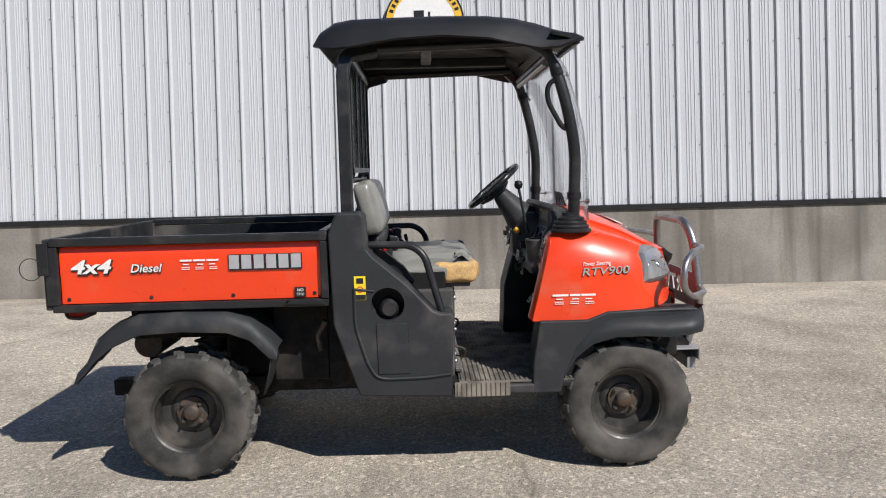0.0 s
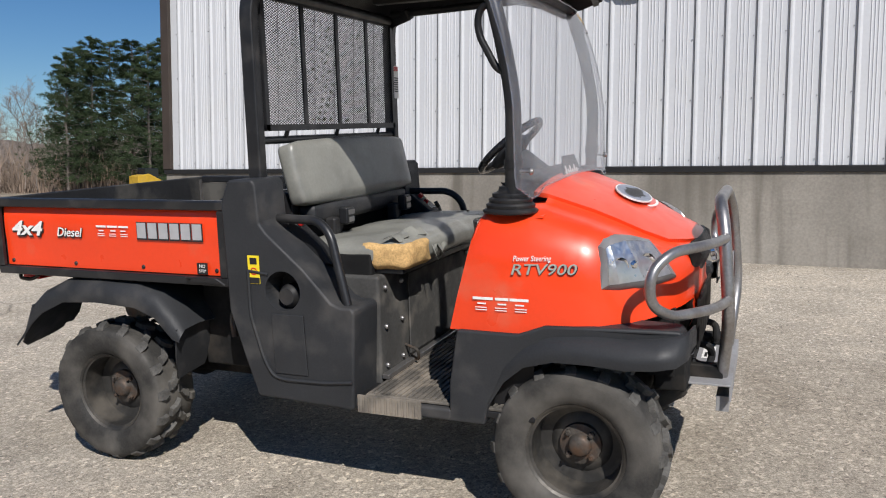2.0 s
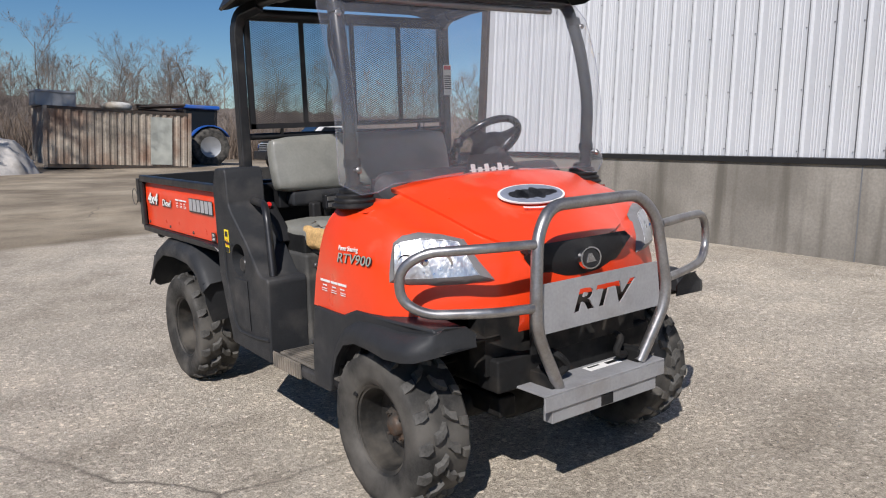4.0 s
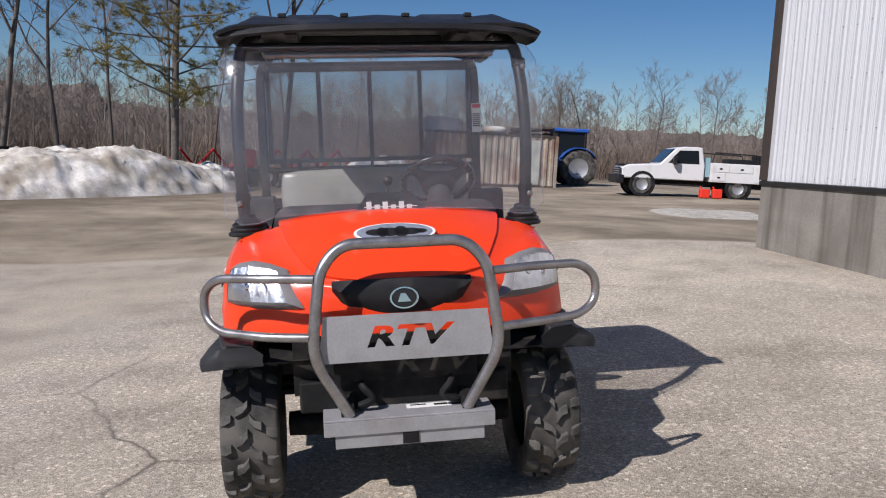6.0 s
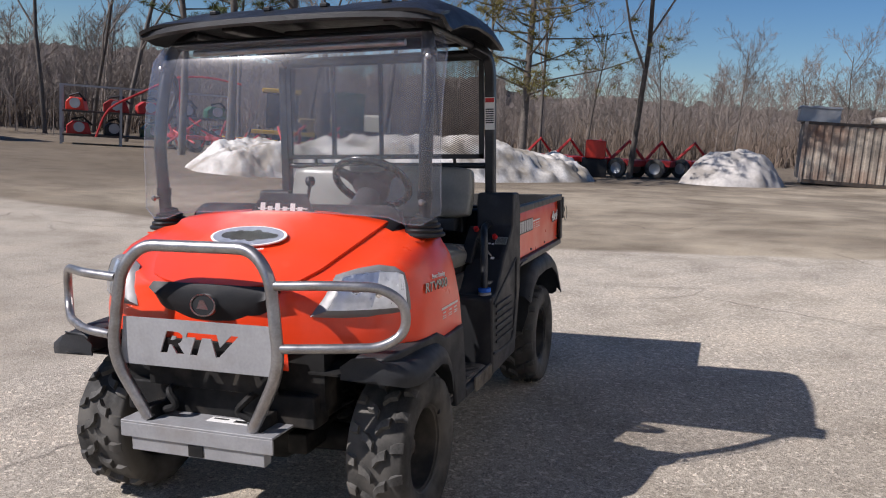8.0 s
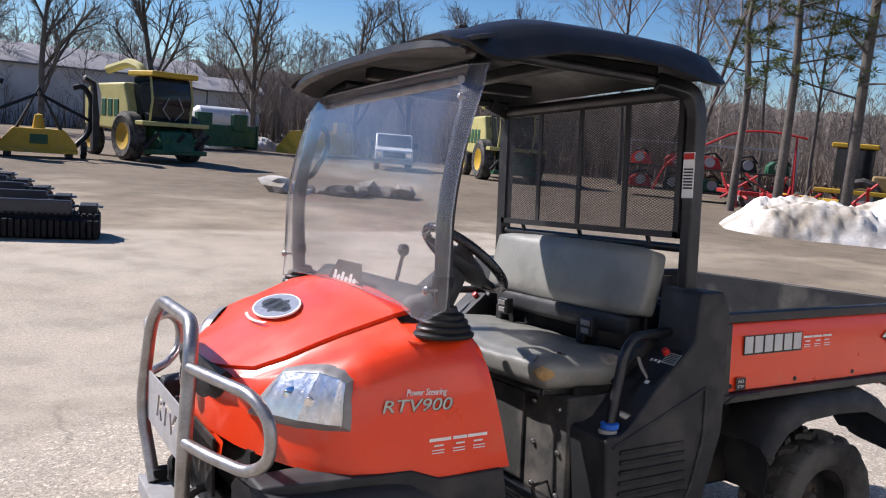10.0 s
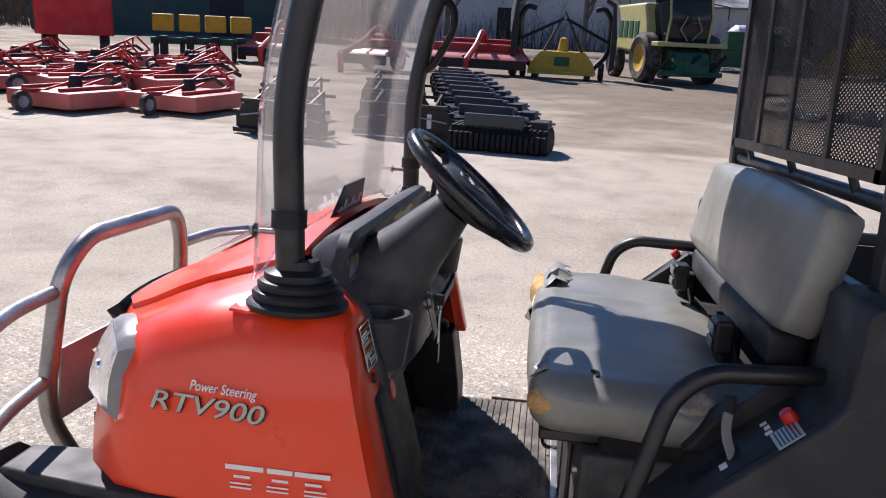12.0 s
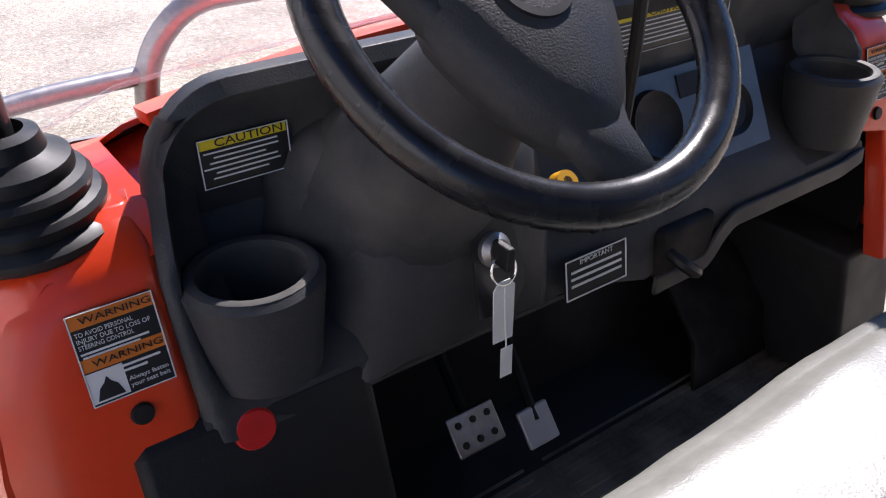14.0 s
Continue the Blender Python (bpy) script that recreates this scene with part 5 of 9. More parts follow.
    add_lathe(hub, [(0, 0.030), (0.050, 0.029), (0.074, 0.021), (0.086, 0.004), (0.078, -0.020), (0.044, -0.035), (0, -0.04)], m, 32, "z")
    for v in hub.verts:
        q = m.inverted() @ v.co
        if q.y < 0:
            q.y *= 1.45
            q.x *= 1 + 2.6 * max(-0.12, q.y) if abs(q.x) > 0.02 else 1
            v.co = m @ q
    wheel = part("steering_wheel", hub, DASH_PLASTIC, car, "black steering wheel with three spokes", sharp=85)
    rim_r = 0.164
    ring = [m @ Vector((rim_r * math.cos(t), rim_r * math.sin(t), 0.018)) for t in [2 * math.pi * k / 64 for k in range(64)]]
    part("rim", tube(ring, 0.0165, 14, True), mat("wheel_rim_leatherette", (0.016, 0.016, 0.018), 0.26, 0, 0.1, 20, bump=0.05, bump_scale=500), wheel, "glossy black rim")
    for a in (-90, 35, 145):
        d = Vector((math.cos(radians(a)), math.sin(radians(a)), 0))
        w = Vector((-d.y, d.x, 0))
        secs = []
        for r, hw, z, th in ((0.030, 0.066, 0.006, 0.018), (0.075, 0.048, 0.006, 0.016), (0.11, 0.031, 0.010, 0.013), (0.165, 0.027, 0.018, 0.010)):
            secs.append([m @ (d * r + w * sx * hw + Vector((0, 0, z + sz * th))) for sx, sz in ((-1, -0.4), (-0.7, 0.8), (0.7, 0.8), (1, -0.4), (0.5, -1), (-0.5, -1))])
        part("spoke", loft(secs, closed=True), DASH_PLASTIC, wheel, sharp=100)
    part("horn_ring", lathe([(0.026, 0.026), (0.026, 0.032), (0.033, 0.032), (0.035, 0.024)], m @ Matrix.Translation((0, 0.01, 0)), 32, "z"), BLACK_STEEL, wheel)
    part("horn_badge", lathe([(0, 0.031), (0.026, 0.029)], m @ Matrix.Translation((0, 0.01, 0)), 28, "z"), BLACK_PLASTIC, wheel)
    bm = bmesh.new()
    add_prism(bm, [(-0.018, -0.006), (0.016, 0.012), (0.004, -0.006)], "z", 0.0305, 0.0325)
    bmesh.ops.transform(bm, matrix=m @ Matrix.Translation((0, 0.01, 0)), verts=bm.verts)
    part("badge_mark", bm, SILVER, wheel)

    # cup holders at both ends
    def cup(s):
        x, y, z = 0.636, s * 0.448, 1.026
        bm = bmesh.new()
        add_lathe(bm, [(0, -0.095), (0.040, -0.092), (0.046, -0.02), (0.050, 0.004), (0.060, 0.006), (0.066, 0.0), (0.065, -0.012), (0.060, -0.05), (0.054, -0.10), (0, -0.105)], Matrix.Translation((x, y, z)), 32, "z")
        c = part("cup_holder", bm, DASH_PLASTIC, dash, "black plastic cup holder", sharp=40)
        part("liner", lathe([(0.0492, 0.0), (0.0505, 0.0062), (0.0565, 0.0075), (0.0600, 0.0066)], Matrix.Translation((x, y, z)), 32, "z"), DUSTY_PANEL, c)
        # lower corner panel that carries the red reflector
        if s > 0:
            low = prism([(0.616, 0.914), (0.603, 0.900), (0.548, 0.70), (0.535, 0.42), (0.80, 0.42), (0.80, 0.914)], "y", s * 0.350, s * 0.594)
            part("knee_panel", low, BLACK_PLASTIC, dash, bevel=0.018)
        # rear face of the orange corner
        rows = []
        for z, ye, back in ((0.69, 0.694, 0), (0.76, 0.692, 0), (0.84, 0.688, 0), (0.905, 0.685, 0), (0.92, 0.685, 0), (0.96, 0.680, 0), (0.992, 0.672, 0), (1.025, 0.657, 0), (1.042, 0.645, 0.001), (1.054, 0.638, 0.003), (1.068, 0.634, 0.010), (1.085, 0.636, 0.031), (1.094, 0.640, 0.048)):
            xe = 0.62 + 0.25 * (z - 0.9)
            yi = 0.524 if s > 0 or z > 0.91 else 0.600
            pts = [(0.003, ye - 0.001), (-0.006, ye - 0.016), (-0.010, ye - 0.040)] + [(-0.010, ye - 0.040 + (yi - ye + 0.040) * k) for k in (0.35, 0.7, 0.92)] + [(-0.004, yi - 0.002), (0.02, yi - 0.006)]
            drop = (0.020, 0.006) if z > 1.06 else (0.010, 0.003) if z > 1.05 else (0, 0)
            rows.append([(xe + d + back, s * y, z - (drop[k] if k < 2 else 0)) for k, (d, y) in enumerate(pts)])
        face = part("corner_face", loft(rows), ORANGE, cowl, "orange rear face of the body corner", sharp=85)
        thicken(face, 0.010, -1)
        if s < 0:
            part("corner_lining", boxes((0.640, 0.85, s * 0.655, s * 0.663, 0.42, 0.93)), BLACK_PLASTIC, cowl, "black lining inside the body corner", bevel=0.002)
        # moulded end of the dashboard, rolled out to the orange corner
        rim = [(0.606, 0.522, 0.885), (0.614, 0.523, 0.924), (0.630, 0.525, 0.985), (0.645, 0.525, 1.042), (0.662, 0.520, 1.066), (0.690, 0.512, 1.084), (0.708, 0.504, 1.110), (0.704, 0.494, 1.140), (0.690, 0.484, 1.163)]
        inner = [(0.598, 0.440, 0.882), (0.612, 0.450, 0.920), (0.655, 0.462, 0.985), (0.716, 0.462, 1.040), (0.722, 0.460, 1.066), (0.722, 0.458, 1.086), (0.720, 0.456, 1.108), (0.712, 0.452, 1.135), (0.700, 0.448, 1.160)]
        rows = []
        for k, (a, b) in enumerate(zip(rim, inner)):
            a, b = Vector(a), Vector(b)
            lip = a.lerp(b, 0.22) + Vector((-0.010 - 0.010 * (2 < k < 7), 0, 0.002))
            mid = a.lerp(b, 0.60) + Vector((-0.004, 0.012 * (1 < k < 7), 0))
            rows.append([(p.x, s * p.y, p.z) for p in (a + Vector((0.02, 0, 0)), a + Vector((-0.002, 0, 0)), lip, a.lerp(b, 0.38) + Vector((-0.006 - 0.006 * (2 < k < 7), 0.004, 0)), mid, b)])
        part("end_wall", loft(rows), DASH_PLASTIC, dash, "rolled end of the dashboard", sharp=85)
        # warning sticker
        mm = facing((0.6330, s * 0.570, 1.001), (0, -1, 0), (0.26, 0, 1)) @ Matrix.Diagonal((0.93, 0.66, 1, 1))
        st = decal("warning_sticker", mm, 0.075, 0.125, DARK_DECAL, car, "black and orange warning sticker")
        bars("header", mm, [(0, 0.052, 0.073, 0.018), (0, -0.006, 0.073, 0.018)], ORANGE_DECAL, st, 0.0013)
        letters("header_word", "WARNING", 0.013, mm @ Matrix.Translation((0.004, 0.052, 0.0028)), DARK_DECAL, st, 0.0003)
        letters("header_word", "WARNING", 0.013, mm @ Matrix.Translation((0.004, -0.006, 0.0028)), DARK_DECAL, st, 0.0003)
        border("border", mm, 0.075, 0.125, WHITE, st, 0.0026)
        for k, (x, w, word) in enumerate(((-0.009, 0.050, "TO AVOID PERSONAL"), (-0.002, 0.064, "INJURY DUE TO LOSS OF"), (-0.010, 0.048, "STEERING CONTROL"))):
            letters("line", word, 0.0085, mm @ Matrix.Translation((x, 0.035 - k * 0.0085, 0.0016)), WHITE, st, 0.0003, width=w)
        bars("writing", mm, [(-0.004, 0.0095, 0.060, 0.0026), (-0.008, 0.0045, 0.050, 0.0022), (0.012, -0.022, 0.036, 0.003), (0.006, -0.029, 0.022, 0.003)], WHITE, st, 0.0013)
        letters("line", "Always fasten", 0.0085, mm @ Matrix.Translation((0.016, -0.042, 0.0016)), WHITE, st, 0.0003, width=0.036)
        letters("line", "your seat belt", 0.0085, mm @ Matrix.Translation((0.016, -0.051, 0.0016)), WHITE, st, 0.0003, width=0.036)
        bars("pictogram", mm, [(-0.020, -0.038, 0.032, 0.042)], WHITE, st, 0.0013)
        bm = bmesh.new()
        add_prism(bm, [(-0.032, -0.056), (-0.008, -0.056), (-0.012, -0.040), (-0.017, -0.034), (-0.020, -0.026), (-0.023, -0.034), (-0.028, -0.040)], "z", 0.0022, 0.0028)
        bmesh.ops.transform(bm, matrix=mm, verts=bm.verts)
        part("pictogram_mark", bm, DARK_DECAL, st)
        part("plug", lathe([(0, 0.005), (0.009, 0.004), (0.0105, 0.0)], facing((0.6185, s * 0.570, 0.939), (0, -1, 0), (0.25, 0, 1)), 16, "z"), BLACK_PLASTIC, dash)
        if s > 0:
            part("red_reflector", lathe([(0, 0.004), (0.019, 0.0035), (0.0215, 0.0)], facing((0.5995, 0.482, 0.886), (0, -1, 0), (0.27, 0, 1)), 24, "z"), RED, dash, "round red sticker")

    both(cup)
    # caution stickers on the upper face
    for y, w, z in ((0.412, 0.100, 1.108), (-0.148, 0.285, 1.130)):
        mm = facing((0.7105, y, z), (0, -1, 0), (0.02, 0, 1)) @ Matrix.Diagonal((0.88, 0.66 if w < 0.2 else 0.74, 1, 1))
        st = decal("caution_sticker", mm, w, 0.072, DARK_DECAL, car, "black and yellow caution sticker", 0.004)
        bars("header", mm, [(0, 0.028, w - 0.004, 0.014)], YELLOW, st, 0.0053)
        letters("header_word", "CAUTION", 0.017, mm @ Matrix.Translation((0.006, 0.028, 0.0068)), DARK_DECAL, st, 0.0003)
        border("border", mm, w, 0.072, WHITE, st, 0.0066)
        bars("writing", mm, [(-0.004 + 0.006 * math.sin(k * 2.0), 0.015 - k * 0.0076, w * 0.82 - 0.010 * (k % 3), 0.0022) for k in range(6)], WHITE, st, 0.0053)
    # key switch, key and tags
    mk = facing((0.570, 0.226, 1.004), (0, -1, 0), (0.30, 0, 1))
    sw = part("key_switch", lathe([(0, 0.012), (0.012, 0.012), (0.018, 0.006), (0.019, -0.01)], mk, 20, "z"), STEEL, dash, "ignition switch")
    plate = bmesh.new()
    add_prism(plate, [(-0.03, -0.065), (0.012, -0.07), (0.034, -0.045), (0.030, 0.01), (0.0, 0.065), (-0.02, 0.06)], "z", -0.002, 0.0)
    bmesh.ops.transform(plate, matrix=mk, verts=plate.verts)
    part("switch_plate", plate, BLACK_STEEL, sw)
    key = empty("ignition_key", TILT)
    tagged(key, "key in the ignition with two white paper tags", "key")
    part("key_head", boxes((0.535, 0.562, 0.225, 0.235, 0.996, 1.022)), BLACK_PLASTIC, key, bevel=0.003)
    part("key_ring", tube([(0.546 + 0.004 * math.sin(t), 0.231 + 0.015 * math.cos(t), 0.994 + 0.015 * math.sin(t)) for t in [2 * math.pi * k / 20 for k in range(20)]], 0.0013, 6, True), CHROME, key)
    part("tag", prism([(0.220, 0.911), (0.245, 0.911), (0.246, 0.975), (0.240, 0.984), (0.226, 0.984), (0.219, 0.976)], "x", 0.5425, 0.5435), PAPER, key, "white paper tag")
    part("tag", boxes((0.5405, 0.5415, 0.221, 0.236, 0.864, 0.902)), PAPER, key, "white paper tag")
    part("cord", tube([(0.543, 0.232, 0.982), (0.541, 0.229, 0.898)], 0.001, 5), PAPER, key)
    # yellow knobs, lever, switches, gauge cluster
    for x, y, z, dx, dz, L in ((0.585, 0.115, 1.040, -0.5, 0.5, 0.05),):
        d = Vector((dx, 0, dz)).normalized()
        o = Vector((x, y, z))
        st = part("knob_stem", tube([o + -d * 0.05, o], 0.006, 8), BLACK_STEEL, dash)
        part("yellow_knob", lathe([(0, 0.034), (0.012, 0.030), (0.016, 0.016), (0.013, 0.0), (0, 0.0)], facing(o, (0, 1, 0), (0.7, 0, 0.7)), 16, "z"), YELLOW_KNOB, st, "yellow knob")
    lev = part("shift_lever", tube([(0.64, -0.02, 1.02), (0.615, 0.0, 1.16), (0.60, 0.015, 1.255)], 0.0075, 8, bend=0.05), BLACK_STEEL, dash, "black shift lever")
    part("lever_knob", lathe([(0, 0.045), (0.016, 0.040), (0.023, 0.024), (0.018, 0.006), (0.010, 0.0)], Matrix.Translation((0.598, 0.016, 1.255)), 18, "z"), BLACK_PLASTIC, lev)
    mg = facing((0.672, -0.190, 1.012), (0, -1, 0), (0.45, 0, 0.9))
    g = decal("gauge_panel", mg, 0.265, 0.135, TAN_PAPER, dash, "blue-grey instrument panel", 0.006)
    for x, y, r in ((-0.082, 0.004, 0.042), (0.062, -0.008, 0.036)):
        part("gauge", lathe([(0, 0.012), (r * 0.8, 0.012), (r, 0.018), (r * 1.08, 0.007)], mg @ Matrix.Translation((x, y, 0)), 28, "z"), BLACK_PLASTIC, g, "round black gauge")
    bm = bmesh.new()
    add_box(bm, -0.026, 0.016, 0.026, 0.056, 0.0075, 0.010, mg)
    part("display", bm, BLACK_PLASTIC, g)
    bm = bmesh.new()
    add_box(bm, 0.050, 0.090, 0.040, 0.058, 0.0075, 0.010, mg)
    part("display", bm, BLACK_PLASTIC, g)
    mi = facing((0.5945, 0.052, 0.902), (0, -1, 0), (0.15, 0, 1)) @ Matrix.Diagonal((0.95, 0.9, 1, 1))
    im = decal("notice_sticker", mi, 0.105, 0.058, DARK_DECAL, car, "small black notice sticker with white border", 0.002)
    bars("writing", mi, [(0, 0.010 - k * 0.010, 0.085, 0.0035) for k in range(3)] + [(0, 0.0275, 0.102, 0.002), (0, -0.0275, 0.102, 0.002), (-0.0505, 0, 0.002, 0.056), (0.0505, 0, 0.002, 0.056)], WHITE, im, 0.0033)
    letters("header_word", "IMPORTANT", 0.010, mi @ Matrix.Translation((0, 0.021, 0.0037)), WHITE, im, 0.0003)
    for k in range(2):
        part("rocker_switch", boxes((0.600, 0.635, 0.03 - k * 0.06, 0.055 - k * 0.06, 0.945, 0.978)), BLACK_PLASTIC, dash, bevel=0.004)
    part("parking_handle", tube([(0.60, -0.085, 0.875), (0.572, -0.085, 0.868), (0.565, -0.10, 0.855), (0.572, -0.115, 0.845), (0.60, -0.115, 0.845)], 0.009, 8, bend=0.02), BLACK_STEEL, dash)
    part("glove_recess", boxes((0.5925, 0.640, -0.170, -0.062, 0.838, 0.910)), CHASSIS, dash, bevel=0.01)
    # pedals
    for y, w, m_ in ((0.152, 0.078, STEEL), (0.038, 0.056, SILVER)):
        pm = facing((0.675, y + 0.014, 0.648 if y > 0.1 else 0.592), (0, -1, 0), (0.65, 0, 0.76))
        bm = bmesh.new()
        add_box(bm, -w / 2, w / 2, -0.029, 0.029, -0.004, 0.004, pm)
        pd = part("pedal", bm, m_, car, "bare steel foot pedal", bevel=0.005)
        # raised dark discs stand in for the dark of the pedal's holes
        bm = bmesh.new()
        for a in (-1, 0, 1):
            for b in (-1, 1):
                add_lathe(bm, [(0, 0.0055), (0.005, 0.0055), (0.005, 0.004)], pm @ Matrix.Translation((a * 0.024, b * 0.014, 0)), 8, "z")
        if y > 0.1:
            part("stud", bm, CHASSIS, pd)
        else:
            bm.free()
        part("arm", tube([(0.682, y + 0.014, 0.637 if y > 0.1 else 0.595), (0.78, y, 0.70), (0.82, y, 0.80)], 0.009, 8, bend=0.04), CHASSIS, pd)


build_dash()
deck = [(-0.63, 1.066), (-0.52, 1.074), (-0.42, 1.100), (-0.30, 1.128), (0.0, 1.136), (0.30, 1.128), (0.42, 1.100), (0.52, 1.074), (0.63, 1.066)]
ob = part("hood_rear", loft([[(0.775, y, z - 0.010) for y, z in deck], [(0.875, y, z) for y, z in deck]]), ORANGE, cowl, "orange body behind the dashboard", sharp=70)
thicken(ob, 0.006)


def build_wheel(name, x, s, radius, width):
    """A low-pressure off-road tyre on a black steel rim; the outer side looks along s."""
    y = s * 0.598
    m = Matrix.Translation((x, y, radius)) @ (Matrix.Identity(4) if s > 0 else Matrix.Rotation(math.pi, 4, "Z"))
    w = width / 2
    rim = bmesh.new()
    add_lathe(rim, [(0.158, w * 0.80), (0.166, w * 0.86), (0.168, w * 0.78), (0.150, w * 0.72), (0.146, w * 0.2), (0.142, -w * 0.1), (0.105, -w * 0.16), (0.085, -w * 0.05), (0.05, -w * 0.05), (0.05, 0.0)], m, 40)
    wh = part("wheel", rim, RIM, car, "black steel wheel with off-road tyre", sharp=35)
    hub = bmesh.new()
    add_lathe(hub, [(0.072, -w * 0.05), (0.070, w * 0.08), (0.040, w * 0.14), (0.036, w * 0.30), (0.028, w * 0.36), (0, w * 0.37)], m, 24)
    part("hub", hub, RUSTY, wh, "dull rusty wheel hub")
    for k in range(4):
        a = radians(45 + 90 * k)
        b = bmesh.new()
        add_lathe(b, [(0.011, -0.01), (0.011, 0.014), (0.006, 0.016), (0.006, 0.026), (0, 0.027)], m @ Matrix.Translation((0.055 * math.cos(a), w * 0.06, 0.055 * math.sin(a))), 6)
        part("lug_nut", b, RUSTY, wh)
    bm = bmesh.new()
    R = radius
    prof = [(0.160, w * 0.74), (0.170, w * 0.90), (0.20, w * 1.0), (R - 0.055, w * 1.03), (R - 0.028, w * 1.00), (R - 0.019, w * 0.88), (R - 0.019, w * 0.45), (R - 0.018, 0.0)]
    prof = prof + [(r, -h) for r, h in prof[-2::-1]]
    add_lathe(bm, prof, m, 56)
    tyre = part("tyre", bm, RUBBER, wh, "dusty knobbly rubber tyre", sharp=60)
    # lugs: alternating chevron blocks over the crown, ending on the shoulders
    n = 16

    def at(a, h, r):
        return Vector((r * math.cos(a), h, r * math.sin(a)))

    blocks = (
        ([(-0.06, 0.03), (0.02, 0.20), (0.055, 0.44)], [0.001, 0.001, -0.001], [0.070, 0.062, 0.072], [-0.020, -0.020, -0.021]),
        ([(0.125, 0.60), (0.150, 0.80), (0.155, 0.975), (0.155, 1.005)], [-0.002, -0.004, -0.021, -0.050], [0.060, 0.078, 0.086, 0.080], [-0.022, -0.025, -0.042, -0.062]),
    )
    for side in (-1, 1):
        for line, tops, hw, base in blocks:
            rows = []
            for (a, h), tp, q, b in zip(line, tops, hw, base):
                hh = side * h * w
                ho = side * (h + (0.012 if h > 1 else 0)) * w
                rows.append([at(a - q, hh, R + b), at(a - q * 0.72, ho, R + tp), at(a + q * 0.72, ho, R + tp), at(a + q, hh, R + b)])
            shared = None
            for k in range(n):
                turn = Matrix.Rotation(-2 * math.pi * (k + (0.5 if side > 0 else 0)) / n, 4, "Y")
                if shared is None:
                    ob = part("lug", loft(rows, closed=True), LUG, wh)
                    shared = ob.data
                else:
                    ob = new("lug", shared)
                    ob.parent = wh
                ob.matrix_basis = m @ turn
    return wh


for wx, wr in ((0.992, 0.296), (-0.980, 0.296)):
    for ws in (-1, 1):
        build_wheel("wheel", wx, ws, wr, 0.218)


def build_rear_fenders():
    path = [(-1.450, 0.515), (-1.405, 0.560), (-1.352, 0.665), (-1.29, 0.715), (-1.16, 0.772), (-0.98, 0.782), (-0.78, 0.772), (-0.68, 0.735), (-0.60, 0.655), (-0.565, 0.60)]

    def one(s):
        rows = []
        for i, (x, z) in enumerate(path):
            drop = 0.095 if 2 <= i <= 8 else 0.05
            rows.append([(x, s * 0.42, z - 0.004), (x, s * 0.60, z + 0.004), (x, s * 0.685, z - 0.004), (x, s * 0.715, z - 0.030), (x, s * 0.725, z - drop * 0.8), (x, s * 0.722, z - drop)])
        f = part("rear_fender", loft(rows), GREY_PLASTIC, car, "scuffed dark grey plastic rear fender", sharp=45)
        thicken(f, 0.006)
        flap = [[(-0.60, s * 0.47, 0.640), (-0.585, s * 0.718, 0.600)], [(-0.60, s * 0.47, 0.52), (-0.61, s * 0.70, 0.49)], [(-0.64, s * 0.50, 0.40), (-0.645, s * 0.66, 0.38)]]
        g = part("splash_flap", loft(flap), GREY_PLASTIC, f)
        thicken(g, 0.006)
        flap = [[(-1.345, s * 0.43, 0.675), (-1.345, s * 0.715, 0.655)], [(-1.40, s * 0.44, 0.58), (-1.395, s * 0.71, 0.56)], [(-1.47, s * 0.46, 0.49), (-1.455, s * 0.69, 0.475)], [(-1.49, s * 0.50, 0.47), (-1.47, s * 0.66, 0.455)]]
        g = part("mud_flap", loft(flap), GREY_PLASTIC, f)
        thicken(g, 0.006)

    both(one)


build_rear_fenders()


